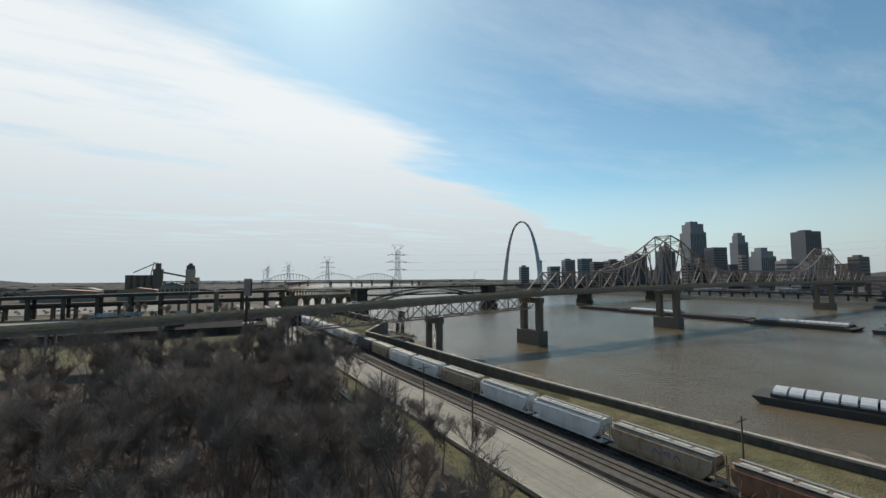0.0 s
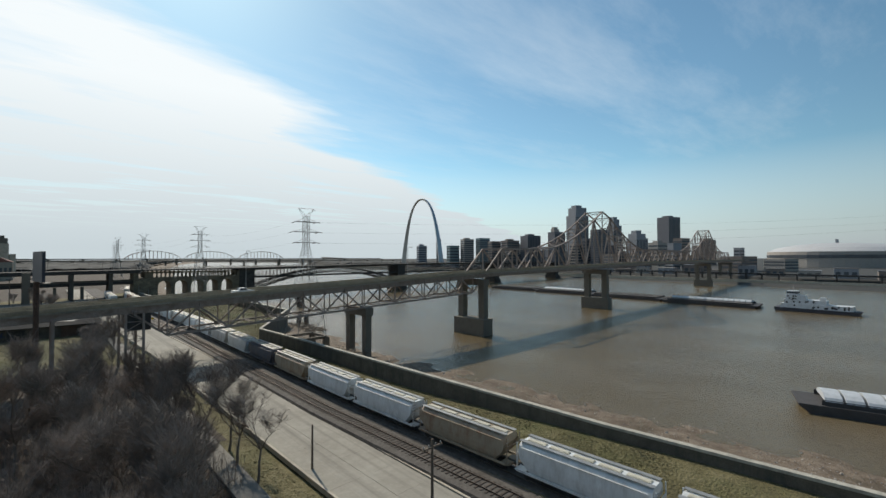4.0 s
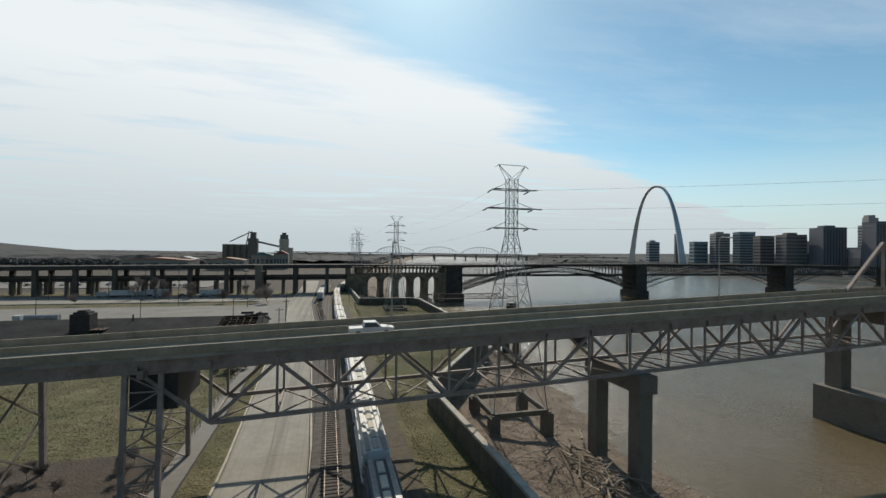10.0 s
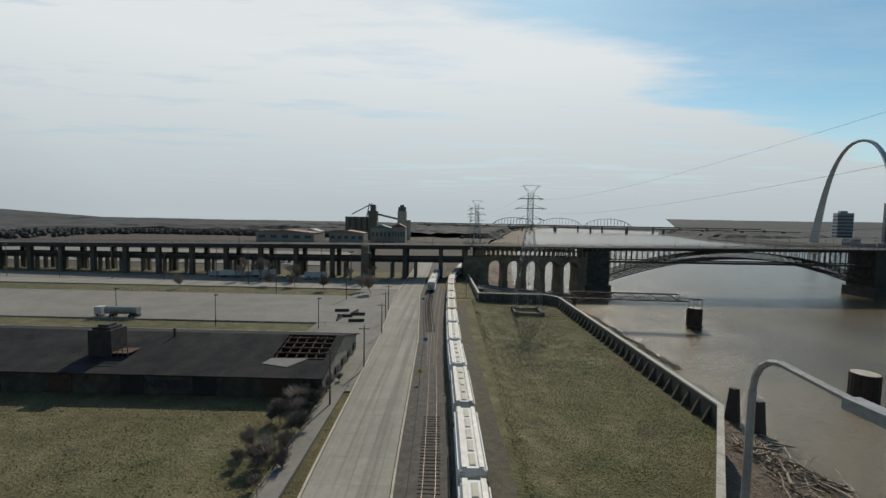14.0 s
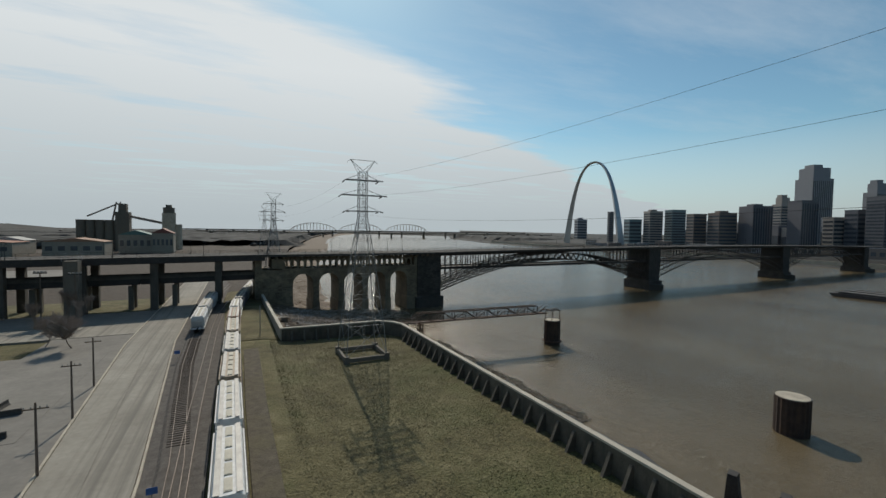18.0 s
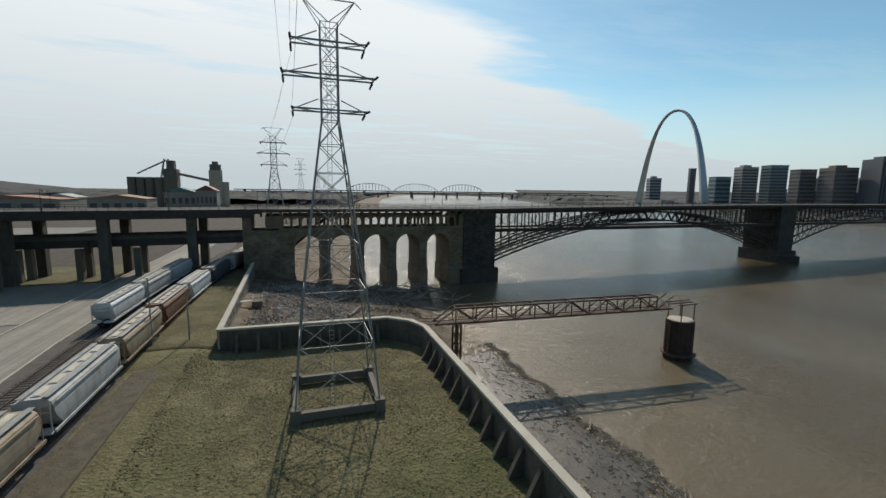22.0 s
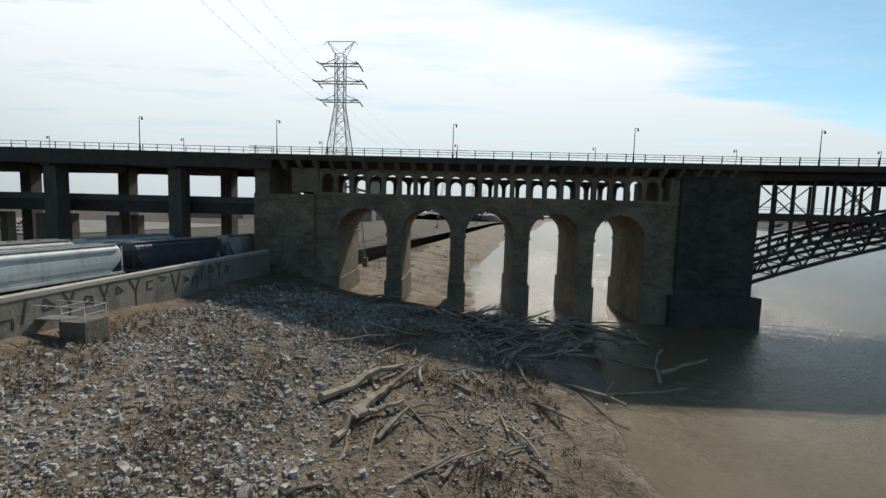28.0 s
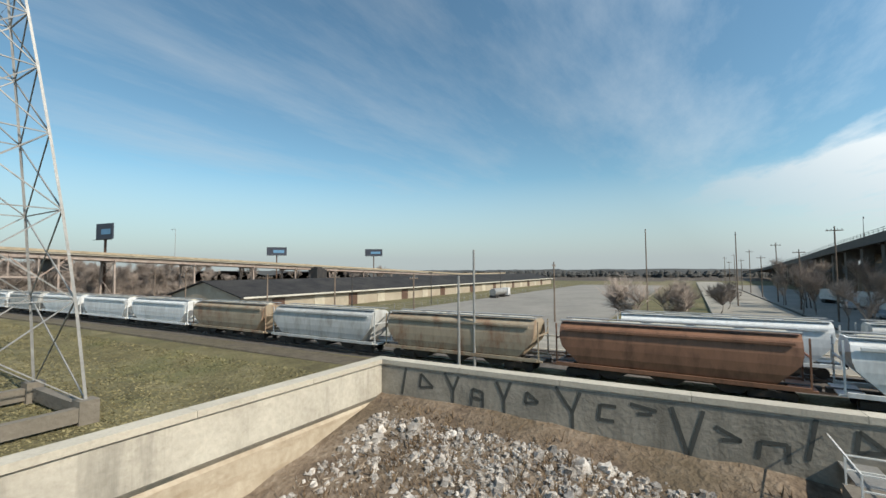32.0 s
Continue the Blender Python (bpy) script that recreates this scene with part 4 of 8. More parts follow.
# ---- floodwall ----
def flood_wall():
    t, top = 0.32, WALL_TOP
    prof = [(-t, 1.0), (t, 1.0), (t, top - 0.35), (t + 0.1, top - 0.3), (t + 0.1, top), (-t - 0.1, top), (-t - 0.1, top - 0.3), (-t, top - 0.35)]
    north = [(x, y) for y, x in WALL if -600 <= y <= 196] + [(91.8, 240.3)]
    # shade of the landward face is in the body colour; coping stays pale
    nw = structure("floodwall_north", sweep(north, prof[:3] + prof[-1:]), M["innerwall"], "long weathered concrete floodwall along the railway, darkened for its shade", "wall")
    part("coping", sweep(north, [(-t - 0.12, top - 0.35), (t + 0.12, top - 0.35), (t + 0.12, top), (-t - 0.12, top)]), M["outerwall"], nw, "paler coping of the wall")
    south = [(91.8, 240.3), (91.0, 335.0), (89.6, 338.6), (86.2, 341.4), (60.6, 342.0), (59.0, 404.0)]
    body = [(-t, 1.0), (t, 1.0), (t, top - 0.3), (-t, top - 0.3)]
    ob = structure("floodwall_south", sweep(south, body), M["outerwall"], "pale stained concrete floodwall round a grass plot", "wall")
    low = sweep(south[:5], [(0.1, -1), (0.66, -1), (0.58, 7.6), (0.36, 7.8), (0.1, 7.8)])
    part("wall_footing", low, M["silt"], ob, "silt-stained lower part of the wall with a ledge")
    part("ledge_joint", sweep(south[:5], [(0.3, 7.76), (0.42, 7.74), (0.42, 7.9), (0.3, 7.92)]), M["innerwall"], ob, "dark stained joint above the ledge")
    # lining and buttresses carry the inner side's shade in their colour, besides stains
    part("inner_face", sweep(south[:5], [(-t - 0.06, 5.5), (-t + 0.05, 5.5), (-t + 0.05, top - 0.3), (-t - 0.06, top - 0.3)]), M["innerwall"], ob, "stained inner face of the wall, darkened for its shade")
    part("stained_face", sweep(south[4:], [(t - 0.05, 4.5), (t + 0.05, 4.5), (t + 0.05, top - 0.45), (t - 0.05, top - 0.45)]), M["greywall"], ob, "grey streaked face of the wall")
    # coping slabs, mitred at the corners
    line = [Vector(p) for p in south]
    dirs = [(q - p).normalized() for p, q in zip(line, line[1:])]
    mitre = []
    for i, p in enumerate(line):
        d0, d1 = dirs[max(0, i - 1)], dirs[min(i, len(dirs) - 1)]
        n0, n1 = Vector((-d0.y, d0.x)), Vector((-d1.y, d1.x))
        m = (n0 + n1).normalized()
        mitre.append(m * ((t + 0.12) / m.dot(n1)))
    for j, d in enumerate(dirs):
        a, b = line[j], line[j + 1]
        nm = Vector((-d.y, d.x)) * (t + 0.12)
        n = max(1, round((b - a).length / 6.1))
        for i in range(n):
            p, q = a.lerp(b, i / n), a.lerp(b, (i + 1) / n)
            mp, mq = (mitre[j] if i == 0 else nm), (mitre[j + 1] if i == n - 1 else nm)
            p, q = p + d * 0.012, q - d * 0.012
            slab = Mesh().add([(c.x, c.y, h) for h in (top - 0.3, top) for c in (p - mp, q - mq, q + mq, p + mp)],
                              [(3, 2, 1, 0), (4, 5, 6, 7), (0, 1, 5, 4), (1, 2, 6, 5), (2, 3, 7, 6), (3, 0, 4, 7)])
            part("coping_slab", slab, M["coping"], ob)
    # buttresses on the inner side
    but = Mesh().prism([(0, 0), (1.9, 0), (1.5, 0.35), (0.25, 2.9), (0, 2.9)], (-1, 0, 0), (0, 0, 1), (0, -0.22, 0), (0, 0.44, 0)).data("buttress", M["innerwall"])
    y = 242.0
    while y < 333:
        part("buttress", but, None, ob).location = (91.45 - (y - 240) * 0.0084, y, GROUND - 0.2)
        y += 3.05
    x = 63.0
    while x < 86:
        part("buttress", but, None, ob).matrix_world = pose(x, 341.6 - (x - 61) * 0.023, GROUND - 0.2, 0, 0, 90)
        x += 3.05
    return ob


flood_wall()


# ---- road and railway ----
ROAD = [(-60, 3.0), (75, 1.5), (180, 0.3), (225, -1.5), (283, -2.9), (350, -7.0), (520, -7.2)]    # y, shift of the road


def road_slabs(y0, y1, xa, xb, z, mat, step=6.0):
    """Slabs laid side by side along the bent road, each its own part."""
    ob = thing("road", "pale concrete two-lane road beside the railway", "road", None, "", "structure")
    y = y0
    while y < y1 - 0.1:
        e = min(y + step, y1)
        for k in range(2):
            a, b = lerp(xa, xb, k / 2) + 0.02, lerp(xa, xb, (k + 1) / 2) - 0.02
            o0, o1 = along(ROAD, y), along(ROAD, e)
            m = Mesh().add([(p, q, h) for h in (z - 0.3, z) for p, q in ((a + o0, y), (b + o0, y), (b + o1, e - 0.02), (a + o1, e - 0.02))],
                           [(3, 2, 1, 0), (4, 5, 6, 7), (0, 1, 5, 4), (1, 2, 6, 5), (2, 3, 7, 6), (3, 0, 4, 7)])
            part("slab", m, mat, ob)
        y = e


road_slabs(-60, 520, 33.3, 43.2, GROUND + 0.72, M["road"])
side = Mesh().box(28.0, 170, GROUND, 2.8, 210, 0.55)
structure("pavement", side, M["lot"], "old cracked strip of paving beside the road", "pavement")
kerb_lines = [sweep([(x + along(ROAD, y), y) for y in (-60, 75, 180, 225, 283, 350, 520)], [(-0.15, GROUND + 0.2), (0.15, GROUND + 0.2), (0.15, GROUND + 0.86), (-0.15, GROUND + 0.86)]) for x in (33.1, 43.45)]
structure("kerb", kerb_lines[0].add(kerb_lines[1].v, kerb_lines[1].f), M["concrete"], "low concrete kerb along the road", "kerb")
verge = Mesh()
for y in (-60, 75, 180, 225, 283, 350, 520):
    k = len(verge.v)
    verge.v += [(43.62 + along(ROAD, y), y, GROUND - 0.2), (43.62 + along(ROAD, y), y, GROUND + 0.78), (45.6, y, GROUND + 1.0), (45.6, y, GROUND - 0.2)]
    if k:
        verge.f += [(k - 4 + j, k - 4 + (j + 1) % 4, k + (j + 1) % 4, k + j) for j in range(4)]
structure("road_verge", verge, M["yardgravel"], "bare gravel verge between road and railway", "gravel")
RAIL_Z = GROUND + 1.35


RAIL = [(-120, 59.6), (0, 55.4), (60, 53.3), (120, 51.2), (222, 51.1), (245, 50.6), (268, 49.8), (300, 49.4), (356, 49.5), (380, 50.2), (398, 51.9), (415, 53.9), (442, 57.5), (520, 68.5)]
SIDING = [(262, 44.7), (285, 44.0), (305, 42.5), (326, 41.2), (345, 40.9), (366, 41.0), (382, 41.3), (410, 42.6), (440, 45.0), (520, 54.0)]


def rail_x(y):
    return along(RAIL, y)


def rail_turn(line, y):
    return -math.degrees(math.atan((along(line, y + 7) - along(line, y - 7)) / 14))


TRACKS = ((51.2, [(x, y) for y, x in RAIL]), (46.4, [(x - 4.8, y) for y, x in RAIL]), (41.0, [(x, y) for y, x in SIDING]))
for tx, way in TRACKS:
    dx0 = tx - 51.2
    bed = sweep(way, [(-2.9, GROUND + 0.2), (2.9, GROUND + 0.2), (1.7, RAIL_Z - 0.22), (-1.7, RAIL_Z - 0.22)])
    tr = thing("railway_track", "rusty steel rails on timber sleepers in dark ballast", "railway", None, "railway tracks", "structure")
    part("ballast_bed", bed, M["ballast"], tr)
    for dx in (-0.75, 0.75):
        part("rail", sweep([(x + dx, y) for x, y in way], [(-0.04, RAIL_Z - 0.16), (0.04, RAIL_Z - 0.16), (0.04, RAIL_Z), (-0.04, RAIL_Z)]), flat("rail_steel", (0.16, 0.13, 0.11), 0.4, 0.6), tr)
    sl = Mesh().box(0, 0, 0, 2.6, 0.23, 0.12).data("sleeper", flat("sleeper_timber", (0.07, 0.055, 0.045), 0.9, vary=0.3))
    y0, y1 = {51.2: (0, 60), 46.4: (80, 240), 41.0: (290, 350)}[tx]
    for i in range(int((y1 - y0) / 0.75)):
        yy = y0 + i * 0.75
        part("sleeper", sl, None, tr).location = (along(SIDING, yy) if tx < 42 else rail_x(yy) + dx0, yy, RAIL_Z - 0.26)
for gx, gw, nm in ((46.4, 5.7, "dark"), (55.0, 3.9, "reddish brown")):
    structure("gravel_strip", sweep([(rail_x(y) - 51.2 + gx, y) for y in (-60, 60, 120, 222, 245, 268, 300, 356, 380, 398)], [(-gw / 2, GROUND), (gw / 2, GROUND), (gw / 2 - 0.4, GROUND + 1.14), (-gw / 2 + 0.4, GROUND + 1.14)]),
              M["yardgravel"] if nm == "dark" else M["gravel"], nm + " gravel and earth strip beside the track", "gravel")


# ---- covered hopper cars ----
CAR_L, PITCH = 15.75, 16.74


def hopper(colour, name_mat, roof=None, rust=(0.16, 0.10, 0.065), amount=0.5):
    body_mat = material(name_mat, [tuple(c * 0.75 for c in colour), colour], 0.35, 0.6, bump=0.06, stretch=(1, 1, 0.25), stain=rust, stain_scale=0.8, stain_amount=amount, streak=(1, 1, 0.5))
    dark = M["iron"]
    car = thing("hopper_car", "covered hopper rail car standing in a long train", "rail car", None, "freight cars")
    # body: along local y, sides curve in at the top
    half, w = CAR_L / 2, 1.58
    side = [(0.5, 0.75), (0.8, 1.0), (0.93, 1.4), (0.985, 1.9), (1.0, 2.5), (0.985, 3.1), (0.94, 3.6), (0.86, 3.95), (0.7, 4.18), (0.45, 4.3)]
    prof = [(-w * a, b) for a, b in side] + [(w * a, b) for a, b in reversed(side)]
    m = Mesh()
    n = len(prof)
    # sloped end sheets: top reaches further than the bottom
    for sgn in (-1, 1):
        for x, z in prof:
            reach = half - 0.55 - 1.9 * max(0, (2.7 - z) / 1.95)
            m.v.append((x, sgn * reach, z))
    for i in range(n):
        a, b = i, (i + 1) % n
        m.f.append((a, b, b + n, a + n))
    m.f += [tuple(range(n)), tuple(range(n, 2 * n))]
    part("body", m, body_mat, car)
    for sx in (-1, 1):
        part("side_sill", Mesh().box(sx * (w - 0.02), 0, 1.02, 0.16, CAR_L - 0.6, 0.26), body_mat, car)
        part("top_sill", Mesh().box(sx * (w - 0.02), 0, 3.72, 0.14, CAR_L - 1.9, 0.16), body_mat, car)
        part("running_board", Mesh().box(sx * 0.95, 0, 4.42, 0.55, CAR_L - 1.0, 0.06), M["galv"], car)
    for i in range(5):
        y = -half + 2.2 + i * (CAR_L - 4.4) / 4
        part("hatch", Mesh().box(0, y, 4.29, 0.72, 2.3, 0.1).box(0, y, 4.39, 0.5, 2.1, 0.04), roof or flat("hatch_cream", (0.5, 0.47, 0.38)), car)
    for i in range(3):
        y = (i - 1) * 3.7
        part("hopper_outlet", Mesh().prism([(-1.5, 0), (1.5, 0), (0.45, -0.75), (-0.45, -0.75)], (0, 1, 0), (0, 0, 1), (-1.0, y, 1.1), (2.0, 0, 0)), dark, car)
    part("centre_sill", Mesh().box(0, 0, 0.85, 0.4, CAR_L + 0.8, 0.3), dark, car)
    for sgn in (-1, 1):
        part("end_platform", Mesh().box(0, sgn * (half - 0.6), 1.0, 2.9, 1.3, 0.12), body_mat, car)
        part("end_frame", Mesh().box(-1.35, sgn * (half - 0.25), 1.1, 0.1, 0.1, 3.1).box(1.35, sgn * (half - 0.25), 1.1, 0.1, 0.1, 3.1).box(0, sgn * (half - 0.25), 3.0, 2.7, 0.1, 0.1), body_mat, car)
        lad = Mesh()
        for k in range(8):
            lad.box(-1.2, sgn * (half - 0.2), 1.2 + k * 0.4, 0.5, 0.04, 0.04)
        part("ladder", lad, M["galv"], car)
        bogie = part("bogie", Mesh().box(-0.95, sgn * (half - 2.1), 0.35, 0.15, 2.4, 0.4).box(0.95, sgn * (half - 2.1), 0.35, 0.15, 2.4, 0.4).box(0, sgn * (half - 2.1), 0.4, 2, 0.4, 0.4), dark, car)
        for dy in (-0.85, 0.85):
            wm = Mesh()
            for sx in (-0.75, 0.75):
                wm.tube((sx - 0.06, sgn * (half - 2.1) + dy, 0.45), (sx + 0.06, sgn * (half - 2.1) + dy, 0.45), 0.45, n=14)
            wm.tube((-0.75, sgn * (half - 2.1) + dy, 0.45), (0.75, sgn * (half - 2.1) + dy, 0.45), 0.09, n=6)
            part("wheelset", wm, dark, bogie)
    return car


KINDS = {
    "w": (hopper((0.72, 0.74, 0.74), "car_light_grey", None, (0.36, 0.35, 0.33), 0.5), "light grey covered hopper rail car in a long standing train"),
    "g": (hopper((0.50, 0.51, 0.50), "car_grey", None, (0.22, 0.19, 0.16), 0.6), "weathered grey covered hopper rail car in a long standing train"),
    "t": (hopper((0.35, 0.29, 0.21), "car_tan", None, (0.20, 0.10, 0.055), 0.85), "tan weathered covered hopper rail car with faded paint"),
    "b": (hopper((0.24, 0.12, 0.07), "car_brown", None, (0.10, 0.05, 0.03), 0.9), "rust-brown covered hopper rail car with grimy sides"),
    "d": (hopper((0.075, 0.085, 0.11), "car_dark_blue"), "dark blue covered hopper rail car under the bridge"),
}
ORDER = "btwwtwwtdwgwwgwwwtgtbwdgwg"
CAR_Y0 = 41.13
used = set()
for i, kcar in enumerate(ORDER):
    ob, lab = KINDS[kcar]
    cy = CAR_Y0 + (i - 1) * PITCH
    at = pose(rail_x(cy), cy, RAIL_Z, 0, 0, rail_turn(RAIL, cy))
    if kcar in used:
        c = copy_thing(ob, at)
    else:
        used.add(kcar)
        ob.matrix_world = at
        c = ob
    c["label"] = lab
spray = flat("spray_paint_blue", (0.10, 0.12, 0.30), 0.6)
for (ya, za), (yb, zb) in (((-3.4, 2.5), (-2.9, 3.2)), ((-2.9, 3.2), (-2.4, 2.5)), ((-1.9, 2.5), (-1.9, 3.2)), ((-1.9, 3.2), (-1.1, 3.0)), ((-1.1, 3.0), (-1.7, 2.6)), ((-0.6, 2.6), (0.1, 3.1)), ((0.1, 3.1), (0.5, 2.5))):
    part("paint_mark", Mesh().beam((-1.57, ya, za), (-1.57, yb, zb), 0.12, 0.12), spray, KINDS["t"][0], "blue spray-painted stroke")
for i, kcar in enumerate("wgw"):
    c = copy_thing(KINDS[kcar][0], pose(along(SIDING, 362.5 + i * PITCH), 362.5 + i * PITCH, RAIL_Z, 0, 0, rail_turn(SIDING, 362.5 + i * PITCH)))
    c["label"] = KINDS[kcar][1]


# ---- transmission towers ----
def tower(name, label, x, y, ground, height, base, rz=0.0, foot=1.0):
    """A square lattice tower that tapers to a narrow shaft with three cross-arms and a horned top."""
    tw = thing(name, label, "pylon", pose(x, y, ground, 0, 0, rz), "transmission towers")
    G = M["galv"]
    knee, shaft = height * 0.71, 1.8

    def half(z):
        if z < knee:
            return lerp(base / 2, shaft / 2, (z / knee) ** 1.2)
        return shaft / 2
    zs = [0] + [height * q for q in (0.15, 0.285, 0.4, 0.5, 0.58, 0.65)] + [knee]
    while zs[-1] < height * 0.925:
        zs.append(zs[-1] + height * 0.046)
    corners = ((-1, -1), (1, -1), (1, 1), (-1, 1))
    for cx, cy in corners:
        leg = Mesh().path([(cx * half(z0), cy * half(z0), z0) for z0 in zs], 0.12, 4, 0.075)
        part("leg", leg, G, tw)
        part("footing", Mesh().prism([(-0.55, -0.55), (0.55, -0.55), (0.5, 0.5), (-0.55, 0.55)], (1, 0, 0), (0, 1, 0), (cx * half(0), cy * half(0), -foot - 1), (0, 0, foot + 1.15)), M["pierconc"], tw)
    for z0, z1 in zip(zs, zs[1:]):
        for (ax, ay), (bx, by) in zip(corners, corners[1:] + corners[:1]):
            a0, b0 = Vector((ax * half(z0), ay * half(z0), z0)), Vector((bx * half(z0), by * half(z0), z0))
            a1, b1 = Vector((ax * half(z1), ay * half(z1), z1)), Vector((bx * half(z1), by * half(z1), z1))
            big = z0 < knee
            m = Mesh().beam(a0, b1, 0.075 if big else 0.06).beam(b0, a1, 0.075 if big else 0.06).beam(a1, b1, 0.075 if big else 0.06)
            part("face_bracing", m, G, tw)
    lad = Mesh()
    k = 0.6
    while k < height * 0.9:
        lad.box(-half(k) * 0.15, -half(k) - 0.05, k, 0.45, 0.03, 0.03)
        k += 0.45
    for sx in (-0.22, 0.22):
        for z0, z1 in zip(zs, zs[1:]):
            lad.beam((-half(z0) * 0.15 + sx, -half(z0) - 0.05, z0), (-half(z1) * 0.15 + sx, -half(z1) - 0.05, z1), 0.04)
    part("ladder", lad, G, tw)
    for frac, reach in ((0.735, 3.9), (0.818, 4.8), (0.896, 3.9)):
        z = height * frac
        arm = part("cross_arm", Mesh().beam((-reach, -0.9, z), (reach, -0.9, z), 0.16).beam((-reach, 0.9, z), (reach, 0.9, z), 0.16)
                   .beam((-reach, -0.9, z), (-reach, 0.9, z), 0.14).beam((reach, -0.9, z), (reach, 0.9, z), 0.14)
                   .beam((-reach, 0, z), (-1.2, 0, z + 1.2), 0.1).beam((reach, 0, z), (1.2, 0, z + 1.2), 0.1)
                   .beam((-reach, -0.9, z), (-1.2, 0.9, z), 0.09).beam((reach, -0.9, z), (1.2, 0.9, z), 0.09), G, tw)
        for sx in (-1, 1):
            for sy in (-1, 1):
                ins = Mesh()
                for q in range(10):
                    yy = sy * (1.0 + q * 0.19)
                    ins.tube((sx * reach, yy, z - 0.1 - 0.02 * q), (sx * reach, yy + sy * 0.08, z - 0.1 - 0.02 * q), 0.13, n=6)
                ins.beam((sx * reach, sy * 0.9, z - 0.1), (sx * reach, sy * 2.95, z - 0.3), 0.05)
                part("insulator", ins, M["iron"], arm)
    zt = zs[-1]
    horn = Mesh()
    for sx in (-1, 1):
        horn.beam((sx * 0.9, -0.9, zt), (sx * 2.8, 0, height), 0.07).beam((sx * 0.9, 0.9, zt), (sx * 2.8, 0, height), 0.07)
        horn.beam((0, 0, zt + 0.3), (sx * 2.8, 0, height), 0.08).beam((sx * 2.8, 0, height), (sx * 3.5, 0, height - 0.6), 0.08)
    horn.beam((-2.8, 0, height), (2.8, 0, height), 0.1)
    part("horned_top", horn, G, tw)
    return tw


TOWERS = [(79.4, 195.6, 5.5, 45.8, 10.5), (76.3, 322.3, 8.0, 43.5, 9.0), (64.5, 424.2, 6.6, 44.4, 9.0), (72.0, 640.0, 8.0, 48.0, 10.0),
          (92.0, 830.0, 8.0, 50.0, 10.0), (110.0, 1050.0, 8.0, 50.0, 10.0)]
for k, (tx, ty, tg, th, tb) in enumerate(TOWERS):
    tower("transmission_tower", "grey lattice steel transmission tower with three cross-arms", tx, ty, tg, th, tb, foot=2.6 if k == 0 else 0.8)
ring = thing("tower_base_ring", "square concrete beam ring under the tower legs", "foundation", pose(76.3, 322.3, 6.9))
for a in range(4):
    part("ring_beam", Mesh().beam((-4.6, -4.6, 0.4), (4.6, -4.6, 0.4), 0.6, 0.9), M["pierconc"], ring).matrix_world = pose(76.3, 322.3, 6.9, 0, 0, 90 * a)
ring = thing("tower_base_ring", "raised concrete frame on four legs on the river bank", "foundation", pose(79.4, 195.6, 4.2))
for a in range(4):
    part("ring_beam", Mesh().beam((-5.2, -5.2, 1.3), (5.2, -5.2, 1.3), 0.7, 0.9), M["pierconc"], ring).matrix_world = pose(79.4, 195.6, 4.2, 0, 0, 90 * a)
    part("ring_leg", Mesh().prism([(-0.9, -0.9), (0.9, -0.9), (0.9, 0.9), (-0.9, 0.9)], (1, 0, 0), (0, 1, 0), (-5.2, -5.2, -4), (0, 0, 5.2)), M["pierconc"], ring).matrix_world = pose(79.4, 195.6, 4.2, 0, 0, 90 * a)


def wire(a, b, sag, r=0.03, n=18):
    m = Mesh()
    a, b = Vector(a), Vector(b)
    pts = [a.lerp(b, i / n) - Vector((0, 0, sag * 4 * (i / n) * (1 - i / n))) for i in range(n + 1)]
    return m.path(pts, r, 4)


def line_of_wires():
    for (a, b, sag) in ((0, 1, 2.4), (1, 2, 3.0), (2, 3, 3.0), (3, 4, 3.5), (4, 5, 4)):
        A, B = TOWERS[a], TOWERS[b]
        for frac, reach in ((0.735, 3.9), (0.818, 4.8), (0.896, 3.9)):
            for s in (-1,):
                ob = part("power_line", wire((A[0] + s * reach, A[1] + 2.9, A[2] + A[3] * frac - 0.3), (B[0] + s * reach, B[1] - 2.9, B[2] + B[3] * frac - 0.3), sag, 0.012), M["iron"])
                tagged(ob, "thin dark power line strung between lattice towers", "cable", "power lines")
    A = TOWERS[0]
    for frac, reach in ((0.735, 3.9), (0.818, 4.8), (0.896, 3.9)):
        ob = part("power_line", wire((A[0] + reach, A[1] - 2.9, A[2] + A[3] * frac - 0.3), (620, -160, 70 + 30 * frac), 14, 0.02, 40), M["iron"])
        tagged(ob, "thin dark power line crossing the river", "cable", "power lines")


line_of_wires()


# ---- the tall stainless arch ----
def great_arch():
    m = Mesh()
    n = 60
    H, half, A, B = 192.0, 91.2, 20.96, 0.03292
    pts = []
    for i in range(n + 1):
        s = -1 + 2 * i / n
        s = math.copysign(abs(s) ** 0.8, s)
        x = s * half
        z = H - A * (math.cosh(B * x) - 1)
        pts.append((x, max(z, -2)))
    for i, (x, z) in enumerate(pts):
        a, b = pts[max(0, i - 1)], pts[min(n, i + 1)]
        d = Vector((b[0] - a[0], 0, b[1] - a[1])).normalized()
        out = Vector((-d.z, 0, d.x))
        size = lerp(16.4, 5.2, max(0, z) / H)
        o = Vector((x, 0, z))
        for ang in (90, 210, 330):
            m.v.append(o - out * (size / 1.732 * math.sin(radians(ang))) + Vector((0, size / 1.732 * math.cos(radians(ang)), 0)))
    for i in range(n):
        for k in range(3):
            a, b = i * 3 + k, i * 3 + (k + 1) % 3
            m.f.append((a, b, b + 3, a + 3))
    ob = part("monument_arch", m, M["archmetal"])
    ob.matrix_world = pose(ARCH_X, ARCH_Y, 8.0, 0, 0, ARCH_TURN)
    tagged(ob, "tall slender stainless steel catenary arch on the far bank", "monument")


